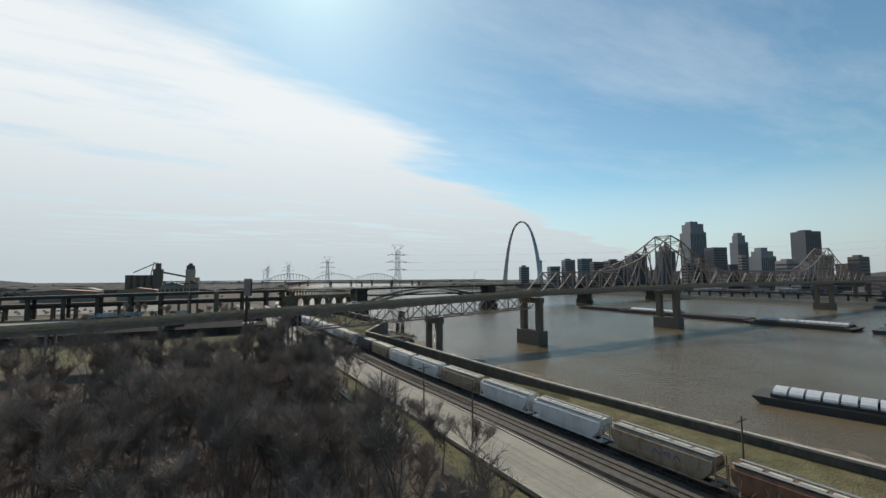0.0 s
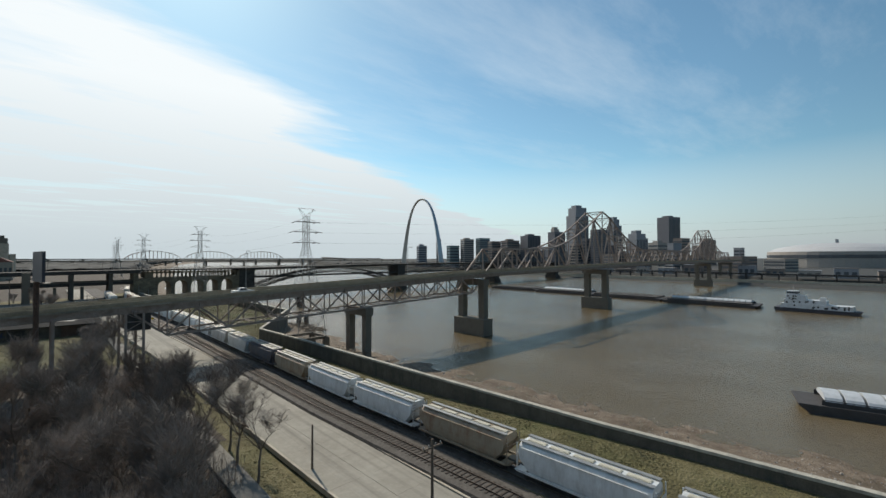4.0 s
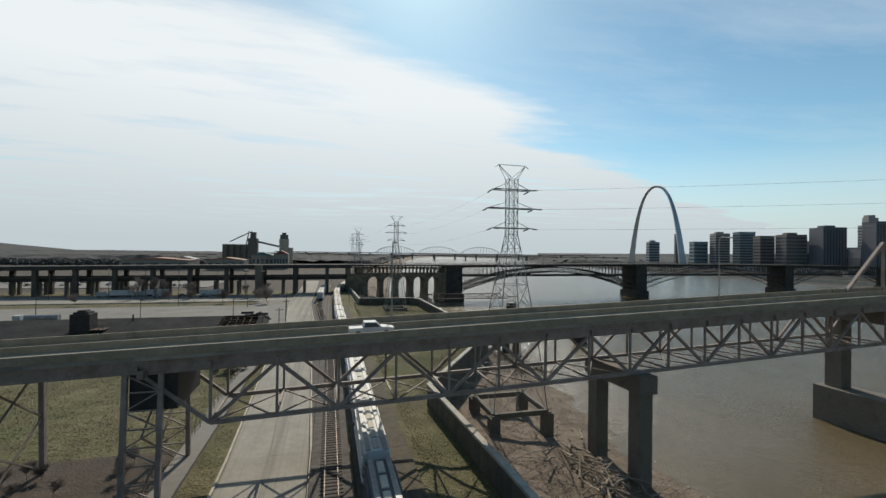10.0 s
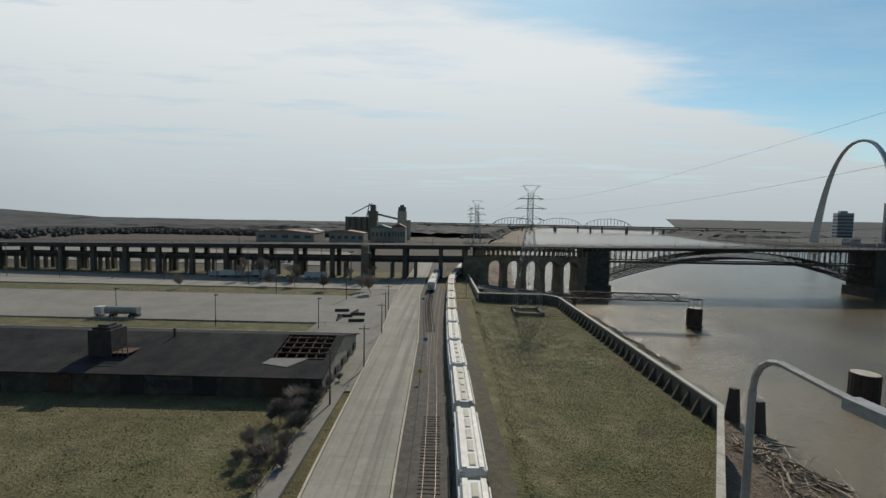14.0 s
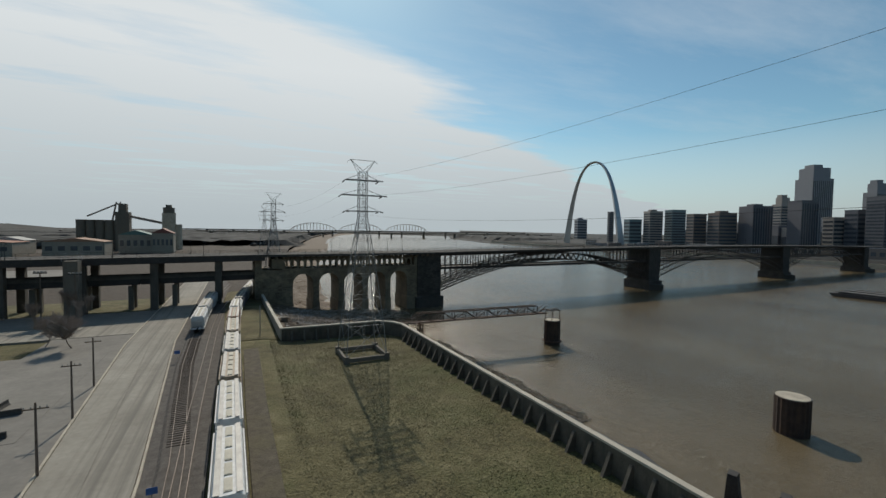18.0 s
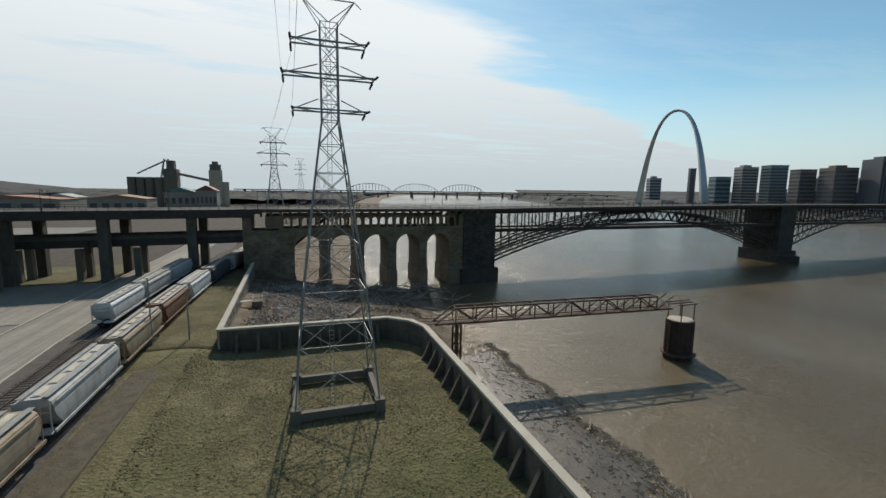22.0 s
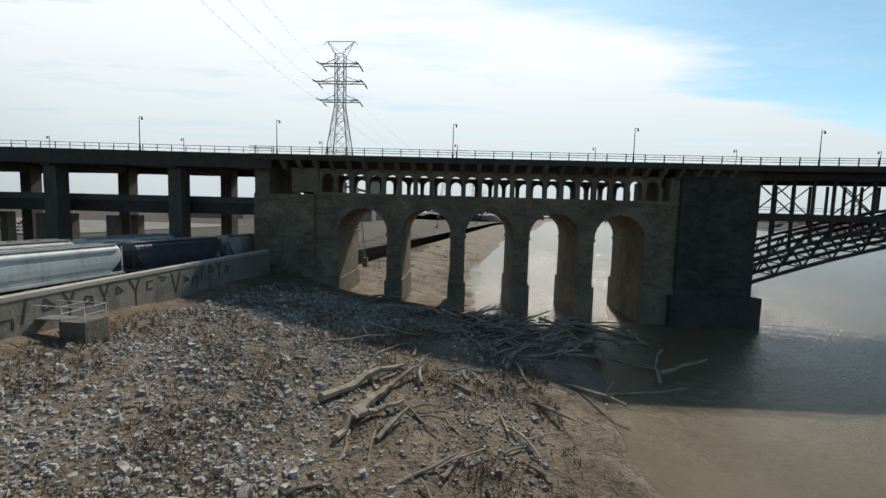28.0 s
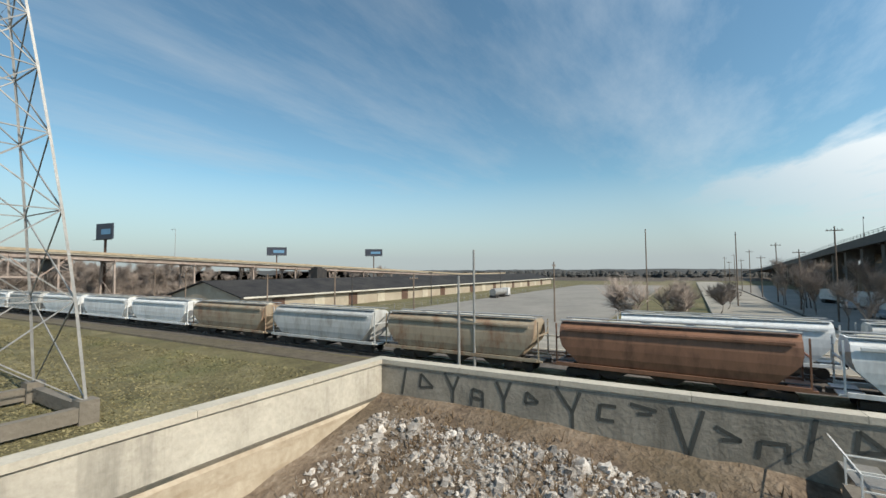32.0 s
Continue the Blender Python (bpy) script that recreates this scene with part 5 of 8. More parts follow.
ARCH_X, ARCH_Y, ARCH_TURN = 798.0, 969.0, 84.0
great_arch()


# ---- the city on the far bank ----
FACADES = [flat("facade_brown", (0.21, 0.175, 0.155), 0.8), flat("facade_grey", (0.29, 0.30, 0.32), 0.8), flat("facade_tan", (0.36, 0.33, 0.30), 0.8),
           flat("facade_dark", (0.14, 0.143, 0.16), 0.6), flat("facade_teal", (0.17, 0.25, 0.27), 0.5)]
GLASS = material("tower_glass", [(0.06, 0.068, 0.08), (0.10, 0.115, 0.13)], 0.05, 0.15, bump=0.0)


def city_block(x, y, width, top, depth, face, label, bands=8, cap=0.0, setback=0.0, piers=False, base=12.0):
    """A building with floor bands of windows, a parapet and a roof block, turned to the river."""
    b = thing("city_building", label, "building", pose(x, y, base, 0, 0, 68), "downtown buildings")
    h = top - base
    part("wall", Mesh().box(0, 0, 0, depth, width, h * (0.86 if setback else 1)), face, b)
    if setback:
        part("upper_block", Mesh().box(0, 0, h * 0.86 - 0.1, depth * (1 - setback), width * (1 - setback), h * 0.14), face, b)
    if cap:
        part("roof_block", Mesh().box(0, width * 0.06, h - 0.1, depth * 0.5, width * 0.45, cap), face, b)
    else:
        part("parapet", Mesh().box(0, 0, h * (0.86 if setback else 1) - 0.2, depth + 0.8, width + 0.8, 1.3), face, b)
    hh = h * (0.84 if setback else 0.97)
    if piers:
        n = max(4, int(width / 4.5))
        for i in range(n):
            part("window_strip", Mesh().box(-depth / 2 - 0.1, -width / 2 + (i + 0.5) * width / n, 5, 0.5, width / n * 0.5, hh - 7), GLASS, b)
        for i in range(max(3, int(depth / 6))):
            m = max(3, int(depth / 6))
            part("window_strip", Mesh().box(-depth / 2 + (i + 0.5) * depth / m, -width / 2 - 0.1, 5, depth / m * 0.5, 0.5, hh - 7), GLASS, b)
    else:
        for i in range(bands):
            z = 4 + i * (hh - 4) / bands
            part("window_band", Mesh().box(0, 0, z, depth + 0.5, width - 2.0, (hh - 4) / bands * 0.5), GLASS, b)
            part("side_window_band", Mesh().box(0, 0, z + 0.002, depth - 2.0, width + 0.5, (hh - 4) / bands * 0.5 - 0.004), GLASS, b)
    return b


F = FACADES


def block(x, y, across, top, face, label, bands=8, cap=0.0, setback=0.0, piers=False):
    """A city block that shows two faces to the river, across metres wide together."""
    city_block(x, y, across * 0.75, top, across * 0.67, face, label, bands, cap, setback, piers)


block(1105, 1325, 44, 80, F[1], "pale low hotel block beyond the arch", 7, 6)
block(911, 1018, 16, 89, F[3], "slim dark tower beside the arch", 14)
block(880, 924, 39, 67, F[4], "green glass office block by the river", 6)
block(900, 886, 40, 86, F[2], "tan apartment slab with floor bands", 12, 4)
block(935, 857, 42, 88, F[4], "glass-fronted slab beside the tan one", 12)
block(900, 785, 36, 76, F[0], "brown brick block with rows of windows", 9)
block(908, 738, 48, 78, F[0], "broad brown brick block with a roof house", 9, 4)
block(935, 693, 52, 90, F[3], "dark square office block with piers", 12, 4, 0, True)
block(1150, 752, 38, 120, F[2], "pale stepped tower behind the brick blocks", 14, 6, 0.35)
block(1300, 760, 70, 197, F[1], "tallest grey tower of the skyline with a notched top", 30, 8, 0.18, True)
block(950, 625, 42, 96, F[3], "dark slab tower near the river", 13, 0, 0, True)
block(1005, 602, 30, 68, F[2], "pale old block with a cornice", 7)
block(1010, 572, 34, 80, F[3], "dark low office block", 8)
block(1400, 681, 46, 160, F[1], "grey tower with a rounded stepped crown", 22, 8, 0.3, True)
block(1000, 536, 43, 100, F[3], "dark grid-fronted hotel tower with many windows", 15)
block(1100, 531, 16, 86, F[2], "narrow tan block among the towers", 10)
block(1050, 467, 48, 90, F[1], "glass office tower with a stepped crown", 12, 8, 0.2, True)
block(1250, 462, 56, 142, F[3], "broad dark glass tower of the skyline", 20, 4, 0.0, True)
block(1000, 402, 38, 66, F[2], "low tan stepped block", 6, 4)
block(1150, 400, 36, 79, F[0], "brown office block with strip windows", 9)
block(1200, 356, 34, 76, F[0], "square brown block above the warehouses", 8, 4)
block(800, 408, 40, 39, F[0], "low brown brick warehouse", 4)
block(805, 366, 42, 40, F[0], "low brown brick warehouse", 4)
block(820, 314, 24, 41, F[1], "pale grey river-front building", 4)
block(830, 279, 44, 36, F[0], "long low brown warehouse block", 3)
block(1100, 272, 20, 53, F[1], "small pale block near the stadium", 5)
block(840, 220, 50, 34, F[0], "low brown brick warehouse", 3)
block(835, 165, 44, 30, F[2], "low tan depot building", 3)
# lower rows of the town that fill the gaps between the towers
town = random.Random(31)
for yb in range(352, 1010, 33):
    kind = town.choice(((0, "low brown brick block among the towers"), (1, "low grey office block among the towers"), (2, "low tan block among the towers"), (3, "low dark block among the towers")))
    high = town.uniform(48, 72) if yb < 900 else town.uniform(36, 50)
    block(1075 + town.uniform(-25, 60) + (90 if 440 < yb < 640 else 0), yb + town.uniform(-6, 6), town.uniform(34, 52), high, F[kind[0]], kind[1], 1, town.choice((0, 4)))


def stadium():
    s = thing("stadium", "huge low stadium with a pale domed roof", "stadium", pose(1150, 120, 10))
    wall, dome = Mesh(), Mesh()
    n = 40
    ring = [(125 * math.cos(2 * math.pi * i / n), 110 * math.sin(2 * math.pi * i / n)) for i in range(n)]
    wall.prism(ring, (1, 0, 0), (0, 1, 0), (0, 0, 0), (0, 0, 34))
    part("wall", wall, FACADES[2], s)
    part("window_band", Mesh().prism([(a * 1.005, b * 1.005) for a, b in ring], (1, 0, 0), (0, 1, 0), (0, 0, 22), (0, 0, 6)), GLASS, s)
    for k, (r0, z0) in enumerate(((1.0, 34), (0.85, 42), (0.6, 48), (0.3, 51), (0.02, 52))):
        dome.v += [(a * r0, b * r0, z0) for a, b in ring]
    for k in range(4):
        for i in range(n):
            a, b = k * n + i, k * n + (i + 1) % n
            dome.f.append((a, b, b + n, a + n))
    part("dome_roof", dome, flat("stadium_roof", (0.5, 0.5, 0.5), 0.6), s)
    part("roof_mast", Mesh().box(0, 0, 51, 30, 3, 8), FACADES[1], s)


stadium()
# river front: low wall, elevated railway and trees
quay = structure("quay_wall", sweep([(along(WEST, y) + 12, y) for y in (-500, -100, 200, 500, 900, 1300)], [(-1, -2), (1, -2), (1, 6.5), (-1, 6.5)]), M["concrete"], "pale stone levee wall along the far bank", "wall")
trestle = thing("riverfront_trestle", "long dark elevated railway on the far bank", "viaduct")
part("trestle_deck", sweep([(along(WEST, y) + 30, y) for y in (-600, -100, 200, 420)], [(-3, 12), (3, 12), (3, 14), (-3, 14)]), M["iron"], trestle)
tp = Mesh().box(0, 0, 0, 3.5, 1.2, 11).data("trestle_pier", M["iron"])
for i in range(60):
    y = -590 + i * 17
    part("trestle_pier", tp, None, trestle).location = (along(WEST, y) + 30, y, 3)
for k in range(46):
    y = -560 + k * 34
    city_w = along(WEST, y) + rng.uniform(70, 110)
    h = rng.uniform(7, 15)
    b = thing("low_building", "small low riverside building in brick and concrete", "building", pose(city_w, y, 7, 0, 0, 4), "riverside buildings")
    wd = rng.uniform(14, 26)
    part("wall", Mesh().box(0, 0, 0, 18, wd, h), FACADES[k % 3], b)
    part("roof", Mesh().box(0, 0, h - 0.05, 18.8, wd + 0.8, 0.7), FACADES[(k + 1) % 4], b)
    for i in range(3):
        part("window_band", Mesh().box(-9.05, -wd / 3 + i * wd / 3, h * 0.35, 0.3, wd / 5, h * 0.35), GLASS, b)


# ---- distant arched railway bridge ----
def far_bridge():
    fb = thing("far_bridge", "distant steel bridge with three arched trusses", "bridge", Matrix.Translation((590, 2260, 0)) @ Matrix.Rotation(radians(-14.6), 4, "Z"))
    part("deck", Mesh().box(0, 0, 26, 1700, 10, 4), M["iron"], fb)
    for c in (-222, 0, 222):
        n = 14
        for v in (-5, 5):
            top = Mesh()
            for i in range(n):
                f0, f1 = i / n, (i + 1) / n
                top.beam((c - 105 + 210 * f0, v, 30 + 34 * (4 * f0 * (1 - f0)) ** 0.7), (c - 105 + 210 * f1, v, 30 + 34 * (4 * f1 * (1 - f1)) ** 0.7), 2.0)
            part("arch_chord", top, M["steel"], fb)
            for i in range(1, n):
                f0 = i / n
                part("hanger", Mesh().box(c - 105 + 210 * f0, v, 29, 1.2, 1.2, 34 * (4 * f0 * (1 - f0)) ** 0.7), M["steel"], fb)
    for u in range(-800, 900, 111):
        part("pier", Mesh().box(u, 0, -4, 8, 12, 30), M["pierconc"], fb)


far_bridge()
fb2 = thing("far_road_bridge", "distant flat road bridge on many piers", "bridge", Matrix.Translation((640, 1950, 0)) @ Matrix.Rotation(radians(-12), 4, "Z"))
part("deck", Mesh().box(0, 0, 20, 1500, 22, 3.5), M["pierconc"], fb2)
for u in range(-700, 740, 140):
    part("pier", Mesh().box(u, 0, -4, 6, 18, 25), M["pierconc"], fb2)


# ---- grain elevators and works beyond the viaduct ----
def elevator():
    e = thing("grain_elevator", "grey grain elevator with a conveyor house on top", "silo", pose(-89, 858, 7))
    for i in range(5):
        for j in range(2):
            part("silo", Mesh().tube((-26 + i * 9, j * 9, 0), (-26 + i * 9, j * 9, 36), 4.6, n=14), M["pierconc"], e)
    part("head_house", Mesh().box(14, 4, 0, 14, 14, 46).box(14, 4, 46, 8, 9, 10), M["pierconc"], e)
    m = Mesh()
    for k in range(4):
        m.beam((4 + 5 * (k % 2), -2 + 5 * (k // 2), 36), (8 + 4 * (k % 2), 2 * (k // 2), 58), 0.8)
    part("leg_tower", m.beam((-20, 0, 40), (10, 0, 56), 1.5), M["steel"], e)
    part("gallery", Mesh().beam((20, 4, 41), (56, 4, 33), 3, 3), M["steel"], e)
    s = thing("concrete_silo", "tall concrete silo with a dark top house", "silo", pose(-28, 862, 7))
    part("shaft", Mesh().tube((0, 0, 0), (0, 0, 46), 7.5, n=20).tube((9, 3, 0), (9, 3, 32), 5, n=16), M["concrete"], s)
    part("top_house", Mesh().tube((0, 0, 46), (0, 0, 53), 6.4, n=16).box(0, 0, 53, 6, 6, 3.5), M["pierconc"], s)
    for (x, y, w, d, h, c, lab) in ((-50, 800, 30, 26, 20, (0.10, 0.20, 0.19), "low works building with a teal roof"), (-24, 790, 20, 20, 22, (0.22, 0.09, 0.07), "red brick works building"),
                                    (-172, 758, 78, 36, 13, (0.36, 0.17, 0.11), "long hall with a terracotta roof"), (-88, 750, 46, 30, 14, (0.34, 0.19, 0.12), "tan hall with a terracotta roof"),
                                    (-150, 790, 26, 26, 14, (0.4, 0.4, 0.38), "pale storage building with flat roof")):
        b = thing("works_building", lab, "building", pose(x, y, 6.6), "works buildings")
        part("wall", Mesh().box(0, 0, 0, w, d, h), flat("works_wall_" + lab.split()[-1], (0.32, 0.29, 0.24), 0.85), b)
        part("roof", Mesh().prism([(-w / 2 - 0.6, 0), (w / 2 + 0.6, 0), (0, h * 0.25)], (1, 0, 0), (0, 0, 1), (0, -d / 2 - 0.5, h), (0, d + 1, 0)), flat("works_roof_" + lab.split()[0], c, 0.7), b)
        for i in range(5):
            part("window", Mesh().box(-w / 2 + (i + 0.5) * w / 5, -d / 2 - 0.05, h * 0.4, w / 9, 0.3, h * 0.3), GLASS, b)


elevator()


# ---- viaduct approach to the old bridge ----
VIADUCT_Y = [(-480, 424), (-320, 424), (-200, 419), (-110, 412), (-40, 407.5), (20, 409), (60, 413)]


def viaduct():
    v = thing("viaduct", "long two-level concrete viaduct on square columns", "viaduct")
    line = [(x, y) for x, y in reversed(VIADUCT_Y)]
    tops = [25.6, 25.4, 24.8, 23.6, 22.0, 19.0, 14.0]
    for (a, za), (b, zb) in zip(zip(line, tops), zip(line[1:], tops[1:])):
        n = 3
        for i in range(n):
            p, q = Vector((*a, za)).lerp(Vector((*b, zb)), i / n), Vector((*a, za)).lerp(Vector((*b, zb)), (i + 1) / n)
            part("upper_deck", Mesh().beam(p - Vector((0, 0, 0.5)), q - Vector((0, 0, 0.5)), 19, 1.0), M["darkstone"], v)
            for s in (-9.4, 9.4):
                o = Vector((0, s, 0))
                part("deck_edge_girder", Mesh().beam(p + o - Vector((0, 0, 1.2)), q + o - Vector((0, 0, 1.2)), 0.5, 2.2), M["iron"], v)
                posts = Mesh()
                for k in range(6):
                    c = p.lerp(q, k / 6) + o
                    posts.box(c.x, c.y, c.z - 0.1, 0.08, 0.08, 1.15)
                part("railing_section", posts, M["iron"], v)
                for h in (0.5, 1.0):
                    part("handrail", Mesh().beam(p + o + Vector((0, 0, h)), q + o + Vector((0, 0, h)), 0.07), M["iron"], v)
    low = [(60, 412, 17.6), (20, 409.5, 17.4), (-40, 409, 17.0), (-110, 413, 16.4), (-200, 420, 15.5), (-330, 426, 13)]
    for a, b in zip(low, low[1:]):
        n = 3
        for i in range(n):
            p, q = Vector(a).lerp(Vector(b), i / n), Vector(a).lerp(Vector(b), (i + 1) / n)
            part("rail_deck", Mesh().beam(p - Vector((0, 0, 0.8)), q - Vector((0, 0, 0.8)), 10, 1.9), M["iron"], v)
            for s in (-4.8, 4.8):
                part("rail_parapet", Mesh().beam(p + Vector((0, s, 0.6)), q + Vector((0, s, 0.6)), 0.15, 1.1), M["viaduct"], v)
    x = 44.0
    while x > -330:
        i = next(k for k in range(len(line) - 1) if line[k + 1][0] <= x)
        t = (x - line[i][0]) / (line[i + 1][0] - line[i][0])
        yc, zc = lerp(line[i][1], line[i + 1][1], t), lerp(tops[i], tops[i + 1], t)
        for s in (-7.2, 7.2):
            part("column", Mesh().box(x, yc + s, 5.5, 2.2, 2.2, zc - 7.0), M["viaduct"], v)
        part("cap_beam", Mesh().box(x, yc, zc - 2.6, 1.6, 18, 1.4), M["viaduct"], v)
        x -= 19.5
    x = 30.0
    while x > -300:
        for s in (-2.6, 2.6):
            part("low_column", Mesh().box(x, 409.5 + max(0, -x - 40) * 0.06 + s, 5.5, 1.5, 1.5, 9.5), M["pierconc"], v)
        x -= 13.0


viaduct()
st = thing("stair_tower", "tall plain concrete pillar with railings on top beside the viaduct", "tower", pose(4.5, 394.5, 5.5))
part("shaft", Mesh().box(0, 0, 0, 3.6, 3.6, 19.4), M["pierconc"], st)
for h in (20.4, 21.6):
    part("railing", Mesh().box(0, -2, h, 4.2, 0.07, 0.07).box(0, 2, h, 4.2, 0.07, 0.07).box(-2, 0, h, 0.07, 4, 0.07).box(2, 0, h, 0.07, 4, 0.07), M["galv"], st)
for sx in (-2, 2):
    for sy in (-2, 2):
        part("railing_post", Mesh().box(sx, sy, 19.3, 0.08, 0.08, 3.0), M["galv"], st)


# ---- roadside shed ----
def shed():
    s = thing("goods_shed", "long old single-storey goods shed with a dark pitched roof", "shed", pose(0, 0, 6.5))
    x0, x1, ya, yb, eave, ridge = -215.0, 26.0, 247.5, 275.0, 4.2, 7.4
    ym = (ya + yb) / 2
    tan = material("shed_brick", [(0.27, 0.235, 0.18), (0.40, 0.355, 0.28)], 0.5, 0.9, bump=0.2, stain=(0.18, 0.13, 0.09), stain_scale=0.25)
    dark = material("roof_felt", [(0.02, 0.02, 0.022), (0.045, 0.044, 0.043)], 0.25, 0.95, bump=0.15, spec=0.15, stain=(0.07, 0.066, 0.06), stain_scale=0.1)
    # north wall: shade on the side away from the sun, put into the colour
    shaded = material("shaded_shed_wall", [(0.045, 0.038, 0.032), (0.11, 0.095, 0.075)], 0.4, 0.9, bump=0.2, stain=(0.16, 0.14, 0.11), stain_scale=0.2, stain_amount=0.5)
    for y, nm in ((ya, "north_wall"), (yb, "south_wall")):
        part("wall", Mesh().box((x0 + x1) / 2, y, 0, x1 - x0, 0.4, eave), tan if y == yb else shaded, s)
    for x in (x0, x1 - 0.2):
        part("gable", Mesh().prism([(ya, 0), (yb, 0), (yb, eave), (ym, ridge), (ya, eave)], (0, 1, 0), (0, 0, 1), (x - 0.2, 0, 0), (0.4, 0, 0)), tan, s)
    slope = (ridge + 0.1 - eave + 0.25) / (ym - ya + 1.4)

    def roof_piece(xa, xb, d0, d1, sg):
        """Part of a roof slope between d0 and d1 metres from the ridge."""
        vs = []
        for up in (0.1, 0.35):
            for x, d in ((xa, d0), (xb, d0), (xb, d1), (xa, d1)):
                vs.append((x, ym + sg * d, ridge + up - d * slope))
        return Mesh().add(vs, [(0, 1, 2, 3), (4, 5, 6, 7), (0, 1, 5, 4), (1, 2, 6, 5), (2, 3, 7, 6), (3, 0, 4, 7)])
    run = ym - ya + 1.4
    part("roof_slope", roof_piece(x0 - 0.6, x1 + 0.6, 0, run, 1), dark, s)
    part("roof_slope", roof_piece(x0 - 0.6, x1 - 11, 0, run, -1), dark, s)
    part("roof_slope", roof_piece(x1 - 11, x1 + 0.6, 9.4, run, -1), dark, s)
    part("roof_slope", roof_piece(x1 - 1.0, x1 + 0.6, 0, 9.4, -1), dark, s)
    part("fascia", Mesh().box((x0 + x1) / 2, yb + 1.42, eave - 0.35, x1 - x0, 0.12, 0.4), flat("fascia_white", (0.5, 0.48, 0.42)), s)
    for i in range(5):
        y = ym - 1.2 - i * 1.9
        part("purlin", Mesh().beam((x1 - 11, y, ridge + 0.2 - (ym - y) * slope), (x1 - 1, y, ridge + 0.2 - (ym - y) * slope), 0.18, 0.3), M["rust"], s)
    for i in range(6):
        x = x1 - 10.5 + i * 1.9
        part("rafter", Mesh().beam((x, ym - 0.3, ridge), (x, ym - 9.7, ridge - 9.4 * slope), 0.14, 0.22), M["rust"], s)
    part("torn_sheeting", Mesh().add([(x1 - 11, ym - 9.2, ridge + 0.42 - 9.2 * slope), (x1 - 4, ym - 9.0, ridge + 0.42 - 9 * slope), (x1 - 7, ym - 12, ridge + 0.45 - 12 * slope), (x1 - 12, ym - 11, ridge + 0.45 - 11 * slope)], [(0, 1, 2, 3)]), flat("torn_felt_grey", (0.22, 0.21, 0.19)), s, "pale torn roofing felt")
    r = random.Random(31)
    ink = flat("dark_blue_spray_paint", (0.03, 0.035, 0.06), 0.7)
    for i in range(8):
        xx = -8 + i * 1.35
        part("painted_mark", Mesh().beam((xx, ya - 0.215, 1.4), (xx + r.uniform(-0.5, 0.6), ya - 0.215, 3.0 + r.uniform(-0.3, 0.5)), 0.03, 0.5), ink, s)
        part("painted_mark", Mesh().beam((xx - 0.1, ya - 0.22, 1.5 + r.uniform(0, 1.4)), (xx + 1.1, ya - 0.22, 1.6 + r.uniform(0, 1.3)), 0.03, 0.35), ink, s)
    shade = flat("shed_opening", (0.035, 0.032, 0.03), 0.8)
    for i in range(17):
        x = x1 - 8 - i * 13
        part("door", Mesh().box(x, ya - 0.22, 0.2, 4.2, 0.2, 3.4), shade if i % 3 else M["rust"], s)
        part("door", Mesh().box(x - 2, yb + 0.22, 0.2, 3.6, 0.2, 3.2), flat("loading_door", (0.42, 0.38, 0.30)) if i % 2 else M["rust"], s)
    for i in range(5):
        part("window", Mesh().box(x1 + 0.22, ya + 4 + i * 5.2, 1.4, 0.2, 2.2, 1.5), shade, s)
    # rooftop vent house
    part("vent_house", Mesh().box(-17, ym - 8, eave + 0.6, 4.4, 4.0, 5.6), M["iron"], s)
    part("vent_cap", Mesh().box(-17, ym - 8, eave + 6.2, 3.4, 3.0, 0.5).box(-17, ym - 8, eave + 6.7, 2.0, 2.0, 0.4), M["iron"], s)
    part("vent_platform", Mesh().box(-13.2, ym - 8.4, eave + 1.9, 3.2, 3.4, 0.15), M["rust"], s)
    for k in range(4):
        part("vent_rail_post", Mesh().beam((-14.7 + k * 1.0, ym - 10, eave + 0.9), (-14.7 + k * 1.0, ym - 10, eave + 3.2), 0.1), M["rust"], s)
    part("vent_rail", Mesh().beam((-14.7, ym - 10, eave + 3.2), (-11.7, ym - 10, eave + 3.2), 0.1).beam((-14.7, ym - 10, eave + 2.5), (-11.7, ym - 10, eave + 2.5), 0.08), M["rust"], s)
    part("stack_pipe", Mesh().tube((-8.0, ym - 2, ridge - 0.8), (-8.0, ym - 2, ridge + 1.6), 0.22, n=8), M["iron"], s)


shed()
lot = structure("parking_lot", Mesh().box(-85, 324, 6.4, 218, 46, 0.62), M["lot"], "empty pale paved lot behind the shed", "paving")
yard = structure("yard", Mesh().box(19.5, 325, 6.4, 22, 150, 0.58), M["lot"], "cracked concrete yard beside the road", "paving")
far_lot = structure("car_park", Mesh().box(-260, 520, 6.2, 440, 120, 0.8), M["lot"], "wide gravel car park beyond the viaduct", "paving")
old_yard = structure("old_yard", Mesh().box(-90, 390.5, 6.3, 250, 20, 0.7), M["lot"], "pale paved yard before the viaduct", "paving")
street = structure("cross_street", Mesh().box(-130, 372, 6.4, 320, 15, 0.68), M["road"], "wide concrete street running inland", "road")


def fence(x0, y0, x1, y1, n, name="chain_fence"):
    f = thing(name, "low wire fence with thin steel posts", "fence")
    for i in range(n + 1):
        t = i / n
        part("post", Mesh().box(lerp(x0, x1, t), lerp(y0, y1, t), 6.4, 0.08, 0.08, 1.9), M["galv"], f)
    for h in (7.2, 7.7, 8.2):
        part("wire", Mesh().beam((x0, y0, h), (x1, y1, h), 0.03), M["galv"], f)


fence(-150, 299.5, 12, 297.5, 40)
fence(-150, 348, -4, 348, 36)
fence(27.0, 190, 27.0, 244, 20)
